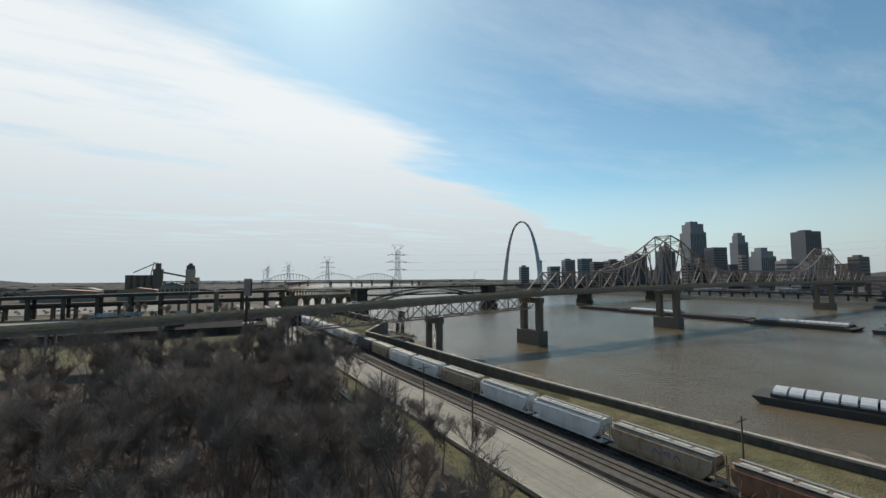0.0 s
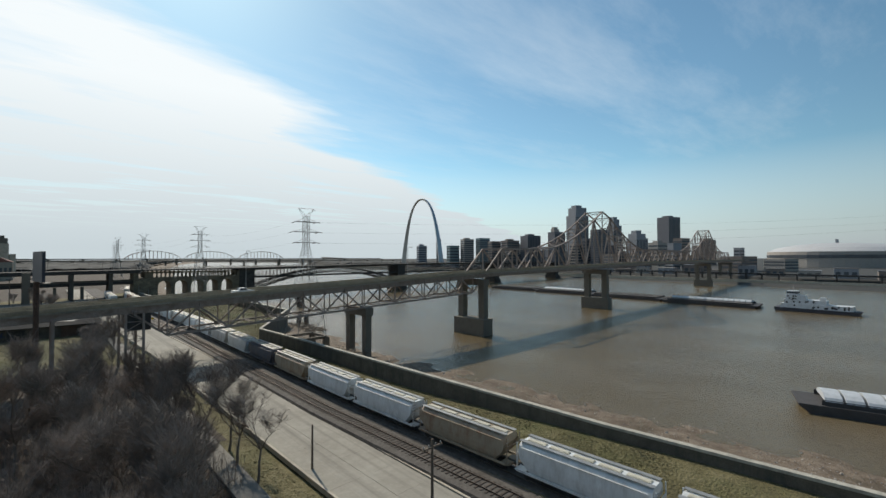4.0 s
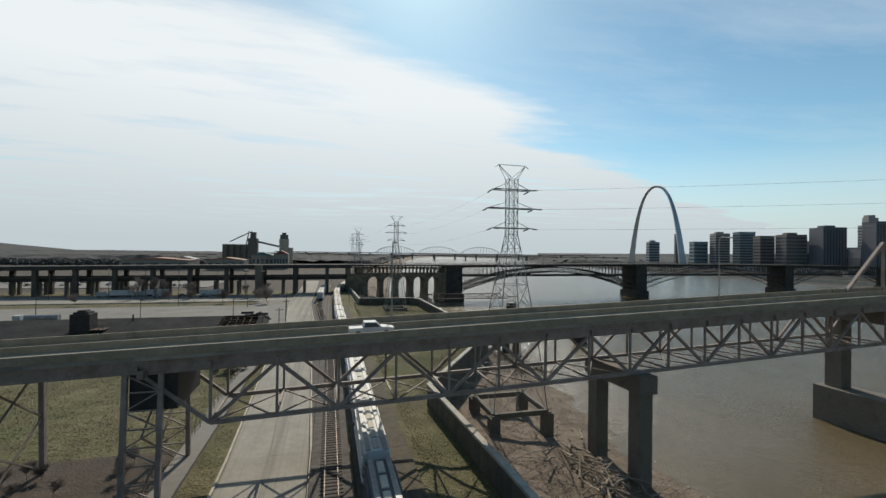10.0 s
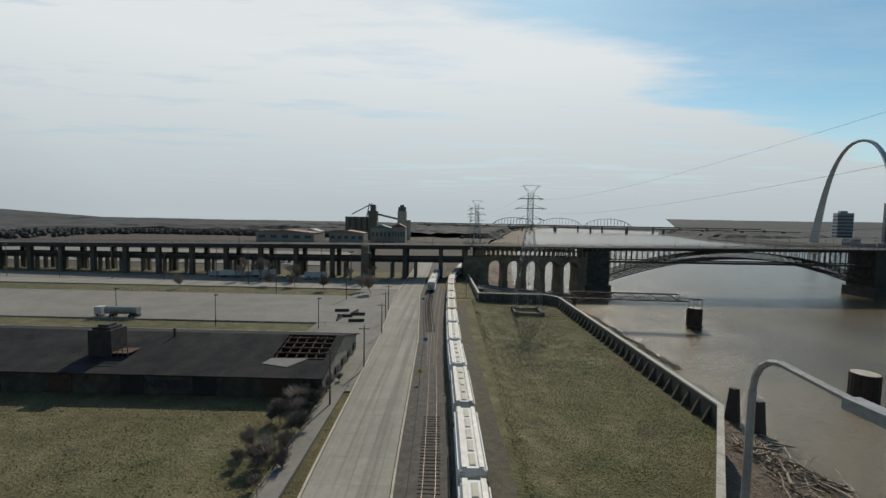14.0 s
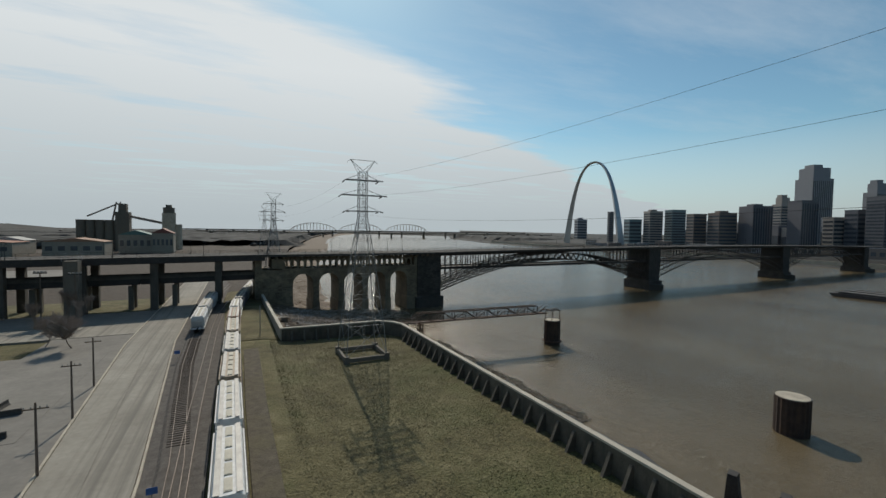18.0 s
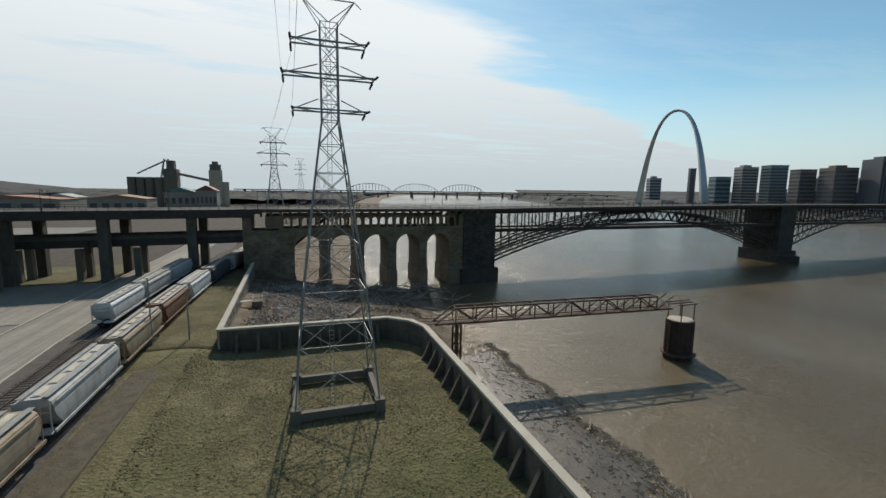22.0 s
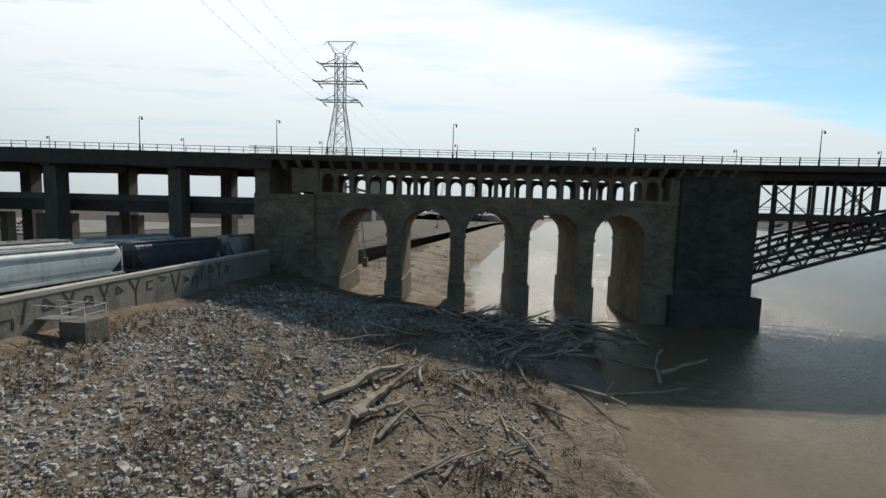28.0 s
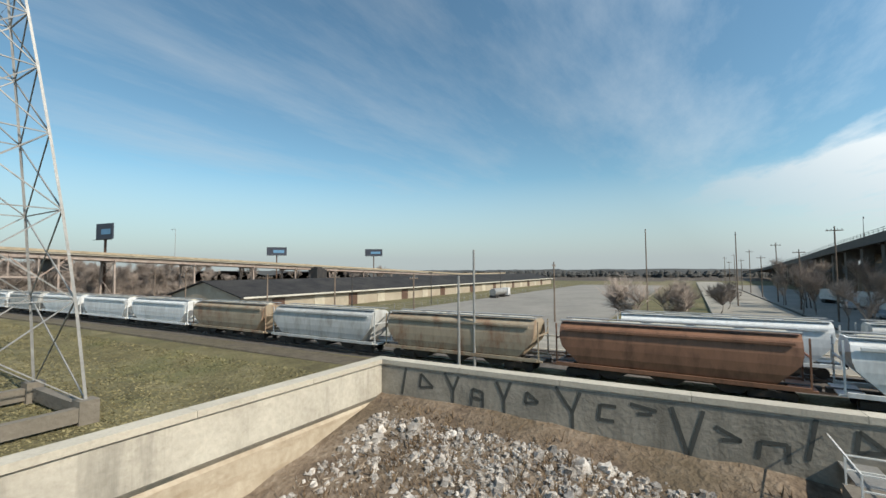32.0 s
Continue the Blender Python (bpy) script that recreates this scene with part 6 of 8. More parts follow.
# jersey barriers in the yard
for i, (x, y, a) in enumerate(((20, 303, 8), (15, 309, 3), (18.5, 312, 5), (12, 317, 6), (14, 306, 85), (17, 315, 80))):
    b = part("road_barrier", Mesh().prism([(-0.4, 0), (0.4, 0), (0.12, 0.4), (0.1, 0.9), (-0.1, 0.9), (-0.12, 0.4)], (0, 1, 0), (0, 0, 1), (-2.4, 0, 0), (4.8, 0, 0)), M["darkstone"])
    b.matrix_world = pose(x, y, 7.0, 0, 0, a)
    tagged(b, "dark weathered barrier block in the yard", "barrier", "barriers")


# ---- poles and lamps ----
def utility_pole(x, y, h=10.5, arm=True, rz=0.0, base=6.8):
    p = thing("utility_pole", "weathered wooden utility pole with a cross-arm", "pole", pose(x, y, base, 0, 0, rz), "utility poles")
    part("shaft", Mesh().tube((0, 0, -0.5), (0, 0, h), 0.17, 0.11, 8), M["pole"], p)
    if arm:
        part("cross_arm", Mesh().box(0, 0, h - 0.8, 2.4, 0.12, 0.14), M["pole"], p)
        for s in (-1.0, -0.4, 0.4, 1.0):
            part("insulator", Mesh().tube((s, 0, h - 0.66), (s, 0, h - 0.42), 0.06, n=6), M["galv"], p)
    return p


for x, y, h in ((36.3, 80.5, 10.6), (37.2, 64.0, 10.8), (63.5, 35.5, 8.5), (35.5, 102, 6.0), (28.4, 244, 10), (30.6, 262, 9.5), (30.0, 289.5, 9), (28.6, 306, 9.2), (27.2, 322, 9)):
    utility_pole(x, y, h, h > 7)
for x, y, h in ((-20, 296, 9), (-55, 303, 9), (11, 294, 9), (51.0, 344.5, 11.5), (55.7, 345.5, 9.3)):
    p = thing("light_pole", "slim grey light pole with a small lamp head", "lamp post", pose(x, y, 6.6), "light poles")
    part("shaft", Mesh().tube((0, 0, 0), (0, 0, h), 0.13, 0.09, 8), M["galv"] if y > 340 else M["iron"], p)
    if y < 340:
        part("lamp_head", Mesh().box(0.3, 0, h, 1.0, 0.5, 0.3), M["iron"], p)
utility_pole(8, 339.5, 11)
utility_pole(-25, 352, 19)
utility_pole(-46, 371, 19)
for k in range(9):
    utility_pole(-15 - k * 26, 383 - k * 0.5, 14 if k % 2 else 17, True, 90)
for x, y in ((8, 384), (-2, 391)):
    p = thing("floodlight_mast", "tall pole with a floodlight frame", "lamp post", pose(x, y, 6.8), "floodlight masts")
    part("shaft", Mesh().tube((0, 0, 0), (0, 0, 15), 0.22, 0.16, 8), M["pole"], p)
    for i in range(4):
        part("floodlight", Mesh().box(-1.2 + i * 0.8, 0, 15, 0.5, 0.4, 0.45), M["galv"], p)
    part("frame", Mesh().box(0, 0, 14.7, 3.2, 0.2, 0.3), M["iron"], p)


def street_lamp(m, h=9.0, reach=1.8, label="tall street lamp with a curved arm", mat=None):
    p = thing("street_lamp", label, "lamp post", m, "street lamps")
    mat = mat or M["galv"]
    part("shaft", Mesh().tube((0, 0, 0), (0, 0, h - 0.8), 0.12, 0.08, 8), mat, p)
    arm = Mesh()
    pts = [(0, h - 0.8), (0.06, h - 0.5), (0.2, h - 0.24), (0.42, h - 0.07), (0.7, h), (reach, h - 0.12)]
    for a, b in zip(pts, pts[1:]):
        arm.tube((a[0], 0, a[1]), (b[0], 0, b[1]), 0.07, n=6)
    part("arm", arm, mat, p)
    part("lamp_head", Mesh().box(reach + 0.3, 0, h - 0.26, 0.8, 0.3, 0.2), mat, p)
    return p


for u, v in ((6.9, 5.4), (69, 5.2), (133, 5.2), (-56, 5.2)):
    street_lamp(MLK @ (RIVER_PART if u > 104 else Matrix()) @ pose(u, v, deck_z(u), 0, 0, -90), 12.0, 2.3)
def bridge_lamp(m, h):
    p = thing("bridge_lamp", "slim black lamp post on the bridge railing", "lamp post", m, "bridge lamps")
    part("shaft", Mesh().tube((0, 0, 0), (0, 0, 0.9), 0.14, 0.12, 8).tube((0, 0, 0.9), (0, 0, h), 0.075, 0.05, 8), M["iron"], p)
    part("bracket", Mesh().tube((0, 0, h - 0.15), (0.45, 0, h - 0.05), 0.035, n=6), M["iron"], p)
    part("lamp_head", Mesh().tube((0.45, 0, h - 0.5), (0.45, 0, h - 0.05), 0.17, 0.06, 8), M["iron"], p)


for i in range(16):
    bridge_lamp(EADS @ pose(2.4 + i * 27.9, -1.7, DECK + 1.9 * max(0.0, 1 - ((2.4 + i * 27.9 - 320) / 250) ** 2), 0, 0, 0), 5.3)
    bridge_lamp(EADS @ pose(4.0 + i * 26.9, BW + 1.7, DECK + 1.9 * max(0.0, 1 - ((4.0 + i * 26.9 - 320) / 250) ** 2), 0, 0, 180), 5.0)
for i in range(5):
    bridge_lamp(pose(39.5 - i * 26, along(VIADUCT_Y, 39.5 - i * 26) - 9.3, 25.5 - 0.28 * i, 0, 0, 0), 5.3)
    bridge_lamp(pose(34 - i * 27, along(VIADUCT_Y, 34 - i * 27) + 9.3, 25.5 - 0.28 * i, 0, 0, 180), 5.0)


# ---- billboards, sign gantry ----
def billboard(x, y, z, rz, w=14, h=5):
    b = thing("billboard", "dark roadside billboard on a steel column", "billboard", pose(x, y, 6.6, 0, 0, rz), "billboards")
    part("column", Mesh().tube((0, 0, 0), (0, 0, z), 0.45, n=10), M["rust"], b)
    part("panel", Mesh().box(0, -0.3, z, w, 0.5, h), flat("billboard_dark", (0.03, 0.035, 0.05), 0.5), b)
    part("artwork", Mesh().box(w * 0.1, -0.6, z + h * 0.3, w * 0.55, 0.06, h * 0.35), flat("billboard_blue", (0.10, 0.22, 0.35), 0.5), b)
    part("catwalk", Mesh().box(0, -1.0, z - 0.3, w, 1.0, 0.15), M["iron"], b)


billboard(10, 168.3, 22.4, 98, 10, 6)
billboard(-127, 93, 22, 140, 14, 6)
billboard(-206, 121, 23, 130, 15, 6)


# ---- gangway and mooring dolphins ----
def gangway():
    a, b = Vector((93.0, 337.0, 9.9)), Vector((138.8, 333.6, 10.1))
    g = thing("gangway", "rusty steel truss gangway leading out over the river", "gangway")
    n = 13
    d = (b - a)
    side = Vector((-d.y, d.x, 0)).normalized() * 0.95
    for s in (-1, 1):
        o = side * s
        for i in range(n):
            p, q = a + d * (i / n) + o, a + d * ((i + 1) / n) + o
            h = Vector((0, 0, 2.5))
            part("bottom_chord", Mesh().beam(p, q, 0.24, 0.3), M["rust"], g)
            part("handrail", Mesh().beam(p + h * 0.42, q + h * 0.42, 0.07), M["rust"], g)
            if 0 < i < n - 1:
                part("top_chord", Mesh().beam(p + h, q + h, 0.24), M["rust"], g)
            if i:
                part("post", Mesh().beam(p, p + h, 0.15), M["rust"], g)
            if i % 2:
                part("diagonal", Mesh().beam(p + h, q, 0.18), M["rust"], g)
            else:
                part("diagonal", Mesh().beam(p, q + h, 0.18), M["rust"], g)
    for i in range(1, n):
        p = a + d * (i / n)
        part("top_strut", Mesh().beam(p + side + Vector((0, 0, 2.5)), p - side + Vector((0, 0, 2.5)), 0.15), M["rust"], g)
        if i < n - 1:
            q = a + d * ((i + 1) / n)
            part("top_brace", Mesh().beam(p + side + Vector((0, 0, 2.5)), q - side + Vector((0, 0, 2.5)), 0.11), M["rust"], g)
    part("walkway", Mesh().beam(a, b, 1.5, 0.08), M["rust"], g)
    # landing from the wall
    part("landing", Mesh().beam((90.2, 337.6, 9.9), a, 1.5, 0.12), M["rust"], g)
    for s in (-0.75, 0.75):
        for h in (0.5, 1.0):
            part("landing_rail", Mesh().beam((90.2, 337.6 + s, 10.0 + h), a + Vector((0, s, h)), 0.05), M["rust"], g)
        for i in range(4):
            part("landing_post", Mesh().box(90.4 + i * 0.85, 337.6 + s - i * 0.15, 10, 0.05, 0.05, 1.05), M["rust"], g)
    # trestle leg
    for sx in (-0.45, 0.45):
        for sy in (-0.8, 0.8):
            part("support_leg", Mesh().beam((97.1 + sx, 337.0 + sy, 0), (97.1 + sx, 337.0 + sy, 9.8), 0.26), M["rust"], g)
    br = Mesh()
    for k in range(6):
        z = 0.8 + k * 1.5
        for sy in (-0.8, 0.8):
            br.beam((96.65, 337 + sy, z), (97.55, 337 + sy, z + 1.5), 0.12)
        for sx in (-0.45, 0.45):
            br.beam((97.1 + sx, 336.2, z + (1.5 if k % 2 else 0)), (97.1 + sx, 337.8, z + (0 if k % 2 else 1.5)), 0.12)
    part("support_bracing", br, M["rust"], g)


gangway()


def dolphin(x, y, r, top, frame_top=False):
    d = thing("mooring_dolphin", "round sheet-pile mooring dolphin, rust-dark with a concrete cap", "dolphin", pose(x, y, 0), "mooring dolphins")
    n = 40
    m = Mesh()
    ring = [((r + (0.12 if i % 2 else 0)) * math.cos(2 * math.pi * i / n), (r + (0.12 if i % 2 else 0)) * math.sin(2 * math.pi * i / n)) for i in range(n)]
    m.prism(ring, (1, 0, 0), (0, 1, 0), (0, 0, -4), (0, 0, top + 4))
    part("sheet_pile_wall", m, M["darkrust"], d)
    part("cap", Mesh().tube((0, 0, top - 0.1), (0, 0, top + 0.12), r * 0.97, n=24), M["concrete"], d)
    if frame_top:
        for a in range(4):
            t = math.pi / 4 + a * math.pi / 2
            part("frame_post", Mesh().box(r * 0.9 * math.cos(t), r * 0.9 * math.sin(t), top, 0.14, 0.14, 3.2), M["rust"], d)
        part("frame_top", Mesh().box(0, 0, top + 3.2, 2 * r, 0.2, 0.2).box(0, r * 0.6, top + 3.2, 2 * r + 2, 0.2, 0.2).box(0, -r * 0.6, top + 3.2, 2 * r, 0.2, 0.2), M["rust"], d)
        part("fender_ladder", Mesh().box(-r - 0.3, 0, 1.0, 0.1, 0.8, 6).box(-r - 0.3, 0.5, 1.0, 0.4, 0.1, 6), M["rust"], d)
        part("base_collar", Mesh().tube((0, 0, 0.9), (0, 0, 1.2), r + 0.7, n=20), M["rust"], d)


dolphin(141.2, 267.4, 2.6, 6.6)
dolphin(141.6, 333.2, 2.4, 7.6, True)
for x, y, h in ((105.4, 257.0, 6.4), (106.8, 252.0, 6.0)):
    w = part("old_fender_stump", Mesh().prism([(-1.3, -2), (1.3, -2), (0.8, h), (-0.2, h)], (0, 1, 0), (0, 0, 1), (-0.8, 0, 0), (1.6, 0, 0)), M["darkstone"])
    w.matrix_world = pose(x, y, 0, 0, 4, 20)
    tagged(w, "tapered dark stump of an old pier in the mud", "pile", "old piles")


# ---- towboat and barges ----
def barge(x, y, rz, label, cover):
    b = thing("barge", label, "barge", pose(x, y, 0, 0, 0, rz), "barges")
    hull = flat("barge_hull", (0.06, 0.055, 0.055), 0.8)
    m = Mesh().prism([(-30, 1.6), (-27, -0.8), (27, -0.8), (30, 1.6), (30, 2.0), (-30, 2.0)], (0, 1, 0), (0, 0, 1), (-5.3, 0, 0), (10.6, 0, 0))
    part("hull", m, hull, b)
    for s in (-4.4, 4.4):
        part("coaming", Mesh().box(s, 0, 1.95, 0.2, 52, 1.2), hull, b)
    if cover:
        for i in range(15):
            c = Mesh()
            n = 6
            pts = [(4.6 * math.cos(math.pi * k / n), 1.5 * math.sin(math.pi * k / n)) for k in range(n + 1)]
            c.prism(pts, (1, 0, 0), (0, 0, 1), (0, -25 + i * 3.4, 2.9), (0, 2.9, 0))
            part("cover", c, flat("barge_cover", (0.50, 0.52, 0.54), 0.5), b)
    else:
        part("cargo", Mesh().box(0, 0, 1.95, 8.4, 51, 0.9), flat("barge_cargo", (0.13, 0.125, 0.12), 0.95), b)
    return b


for i in range(4):
    barge(354 + i * 6.5, 140 + i * 61, -3, "long low barge in a river tow", False)
    barge(365 + i * 6.5, 141 + i * 61, -3, "long low barge with grey covers in a river tow", i % 2 == 0)
barge(143, 38, 14, "barge with rows of rounded grey covers near the bank", True)
for i, (x, y) in enumerate(((190, -60), (203, -62), (216, -66), (230, -120), (246, -124))):
    barge(x, y, 6, "moored river barge far upstream", i % 2 == 0)


def towboat():
    t = thing("towboat", "white river towboat with dark spots and stacked decks", "boat", pose(352, 82, 0, 0, 0, -4))
    white = flat("boat_white", (0.62, 0.63, 0.64), 0.5)
    part("hull", Mesh().prism([(-20, 2.2), (-18, -0.8), (19, -0.8), (20, 2.4)], (0, 1, 0), (0, 0, 1), (-5, 0, 0), (10, 0, 0)), flat("boat_hull", (0.05, 0.05, 0.06)), t)
    part("main_deckhouse", Mesh().box(0, 0, 2.2, 8.4, 33, 2.8), white, t)
    part("second_deckhouse", Mesh().box(0, 5, 5.0, 7.4, 20, 2.6), white, t)
    part("third_deckhouse", Mesh().box(0, 9.5, 7.6, 6.4, 9.5, 2.6), white, t)
    part("wheelhouse", Mesh().box(0, 11, 10.2, 5.4, 5.5, 2.6), white, t)
    part("wheelhouse_window", Mesh().box(0, 11, 11.2, 5.6, 5.7, 1.0), GLASS, t)
    for s in (-2, 2):
        part("funnel", Mesh().box(s, -3, 5, 1.3, 2.4, 4.2), white, t)
    spot = Mesh().tube((0, 0, 0), (0.06, 0, 0), 0.55, n=7).data("dark_spot", M["iron"])
    for i in range(34):
        y = rng.uniform(-15.5, 15)
        z = rng.uniform(2.9, 4.6) if y < 0 else rng.uniform(2.9, 7.2 if y < 6 else 9.6)
        w_ = 4.22 if z < 5 else 3.72 if z < 7.6 else 3.22
        part("dark_spot", spot, None, t).location = (-w_ - 0.02, y, z)
    part("mast", Mesh().tube((0, 11, 12.8), (0, 11, 16), 0.1, n=6), M["galv"], t)


towboat()


# ---- vehicles ----
def pickup(m, colour, label, name="pickup_truck", long=5.6):
    c = thing(name, label, "car", m, "vehicles")
    body = flat("paint_%s_%d" % (name, int(colour[0] * 1000)), colour, 0.35)
    part("body", Mesh().prism([(-long / 2, 0.45), (long / 2, 0.45), (long / 2, 0.95), (long / 2 - 0.9, 1.1), (long / 2 - 1.5, 1.15), (-long / 2, 1.1)], (1, 0, 0), (0, 0, 1), (0, -0.95, 0), (0, 1.9, 0)), body, c)
    part("cabin", Mesh().prism([(long * 0.22, 1.1), (long * 0.1, 1.75), (-long * 0.17, 1.78), (-long * 0.2, 1.1)], (1, 0, 0), (0, 0, 1), (0, -0.85, 0), (0, 1.7, 0)), body, c)
    part("side_window", Mesh().prism([(long * 0.18, 1.15), (long * 0.09, 1.66), (-long * 0.15, 1.68), (-long * 0.17, 1.15)], (1, 0, 0), (0, 0, 1), (0, -0.87, 0), (0, 1.74, 0)), GLASS, c)
    for sx in (-long * 0.31, long * 0.31):
        for sy in (-0.86, 0.86):
            w_ = part("wheel", Mesh().tube((sx, sy - 0.12, 0.38), (sx, sy + 0.12, 0.38), 0.38, n=14), M["iron"], c)
            if name != "parked_car":
                part("rim", Mesh().tube((sx, sy - 0.13, 0.38), (sx, sy + 0.13, 0.38), 0.2, n=10), M["galv"], w_)
    return c


pickup(MLK @ pose(3, -3.3, deck_z(3) + 0.01, 0, -1.2, 0), (0.6, 0.6, 0.6), "white pickup truck driving on the bridge deck")
COLS = ((0.5, 0.5, 0.5), (0.04, 0.04, 0.05), (0.25, 0.26, 0.28), (0.3, 0.05, 0.04), (0.08, 0.1, 0.2), (0.55, 0.53, 0.48))
protos = [pickup(pose(-60 - 4 * k, 470, 7.0, 0, 0, 90), c, "parked car in the lot beyond the viaduct", "parked_car", 4.6) for k, c in enumerate(COLS)]
for k in range(36):
    copy_thing(protos[k % 6], pose(-90 - (k % 20) * 9.5 + rng.uniform(-1, 1), 478 + (k // 20) * 28 + rng.uniform(-1, 1), 7.0, 0, 0, 90 + rng.uniform(-4, 4)))
for k, (x, y) in enumerate(((-48, 392), (-36, 394), (-24, 391))):
    copy_thing(protos[k], pose(x, y, 7.0, 0, 0, 10))
tr = thing("tanker_truck", "grey road tanker parked on the lot", "truck", pose(-53, 303, 7.0))
part("tank", Mesh().tube((-5, 0, 2), (5, 0, 2), 1.2, n=16), M["galv"], tr)
part("cab", Mesh().box(-7, 0, 0.5, 2.2, 2.4, 2.6), flat("truck_white", (0.5, 0.5, 0.5)), tr)
for x in (-7, -3, 3, 4.4):
    part("wheel", Mesh().tube((x, -1.25, 0.5), (x, 1.25, 0.5), 0.5, n=12), M["iron"], tr)


# box trailers under the viaduct
for x, y, rz in ((-66, 394, 12), (-50, 398, 14), (-21, 393, 8)):
    box_trailer = thing("box_trailer", "white box trailer parked beside the viaduct", "trailer", pose(x, y, 7.0, 0, 0, rz), "trailers")
    part("body", Mesh().box(0, 0, 1.1, 11, 2.5, 2.7), flat("trailer_white", (0.55, 0.55, 0.53), 0.6), box_trailer)
    part("underframe", Mesh().box(0, 0, 0.85, 10.4, 1.0, 0.27), M["iron"], box_trailer)
    for sx in (-4.2, -3.0, 4.0):
        part("wheel", Mesh().tube((sx, -1.2, 0.48), (sx, 1.2, 0.48), 0.48, n=12), M["iron"], box_trailer)


# ---- bare trees ----
M["twig"] = material("twigs", [(0.165, 0.136, 0.117), (0.33, 0.278, 0.24)], 0.5, 0.95, bump=0, vary=0.35)

def branch_mesh(seed, height, spread, levels=4, twigs=260, split=3, lean=0.15):
    """Trunk and limbs, then many fine twigs: two meshes."""
    r = random.Random(seed)
    limbs, fine = Mesh(), Mesh()
    tips = []

    def grow(p, d, length, rad, lev):
        segs = 3 if lev < 2 else 2
        for s in range(segs):
            d = (d + Vector((r.gauss(0, lean), r.gauss(0, lean), 0.10 + 0.03 * lev))).normalized()
            q = p + d * (length / segs)
            limbs.tube(p, q, rad, rad * 0.8, 6 if lev == 0 else 4 if lev < 3 else 3, cap=False)
            rad *= 0.8
            p = q
            if lev:
                tips.append((p, d, length))
        if lev < levels:
            for k in range(split if lev else split + 1):
                t = Vector((r.gauss(0, 1), r.gauss(0, 1), r.gauss(0.35, 0.5))).normalized()
                nd = (d * (1.0 - spread * 0.5) + t * spread).normalized()
                grow(p, nd, length * r.uniform(0.6, 0.82), rad * 0.72, lev + 1)
    grow(Vector((0, 0, -0.3)), Vector((0, 0, 1)), height * 0.34, height * 0.016, 0)
    for _ in range(twigs):
        p, d, ln = r.choice(tips)
        p = p - d * r.uniform(0, ln * 0.3)
        e = (d * 0.6 + Vector((r.gauss(0, 0.6), r.gauss(0, 0.6), r.gauss(0.6, 0.45)))).normalized()
        L = r.uniform(0.7, 2.4) * max(height, 7) / 13
        w_ = r.uniform(0.014, 0.03)
        side = e.orthogonal().normalized() * w_
        up = e.cross(side).normalized() * w_
        m_ = p + e * L * 0.5 + Vector((r.gauss(0, 0.06), r.gauss(0, 0.06), 0.05))
        q = p + e * L
        fine.add([p + side, p - side, q], [(0, 1, 2)])
        for _k in range(2):
            q2 = m_ + (e + Vector((r.gauss(0, 0.7), r.gauss(0, 0.7), r.gauss(0.2, 0.4)))).normalized() * L * 0.55
            fine.add([m_ + side * 0.7, m_ - side * 0.7, q2], [(0, 1, 2)])
    return limbs, fine


def tree(seed, height, spread, name, label, cat, twigs, split=3, levels=4, lean=0.15):
    limbs, fine = branch_mesh(seed, height, spread, levels, twigs, split, lean)
    t = tagged(part(name, limbs, M["bark"]), label, cat, "trees")
    part("crown", fine, M["twig"], t, "fine leafless twigs")
    return t


TREES = [tree(11 + k, h, s, "bare_tree", lab, "tree", tw, sp, 3, ln) for k, (h, s, tw, sp, ln, lab) in enumerate((
    (13, 0.55, 1300, 3, 0.14, "bare grey-brown winter tree in the thicket"), (11, 0.45, 1100, 3, 0.12, "slim bare winter tree with upright limbs"),
    (14, 0.4, 1200, 3, 0.1, "tall bare winter tree with thin twigs"), (9, 0.7, 1300, 3, 0.2, "low spreading bare tree with tangled twigs"),
    (8, 0.6, 1000, 3, 0.16, "small bare tree at the edge of the wood")))]
SHRUB = [tree(41 + k, 4.2, 0.85, "bare_shrub", "tangled leafless brown shrub", "shrub", 750, 4, 2, 0.25) for k in range(2)]
for ob, at in zip(TREES, ((-14, 62), (14, 90), (22, 120), (-5, 84), (29.5, 74))):
    ob.matrix_world = pose(at[0], at[1], 6.4)
for ob, at in zip(SHRUB, ((26, 250), (24, 240))):
    ob.matrix_world = pose(at[0], at[1], 6.5)


def scatter(protos_, n, inside, zmin=0.8, zmax=1.25, gap=0.0):
    k = 0
    while k < n:
        x, y = inside()
        s = rng.uniform(zmin, zmax)
        c = copy_thing(protos_[rng.randrange(len(protos_))], pose(0, 0, 0))
        c.matrix_world = pose(x, y, inner_height(x, y) - 0.1, rng.uniform(-4, 4), rng.uniform(-4, 4), rng.uniform(0, 360)) @ Matrix.Scale(s, 4)
        k += 1


def wood():
    y = rng.uniform(-30, 146)
    edge = 20.5 + 1.5 * math.sin(y * 0.2) + (6 if y > 104 else 0)
    return edge - abs(rng.gauss(0, 1)) * 42, y


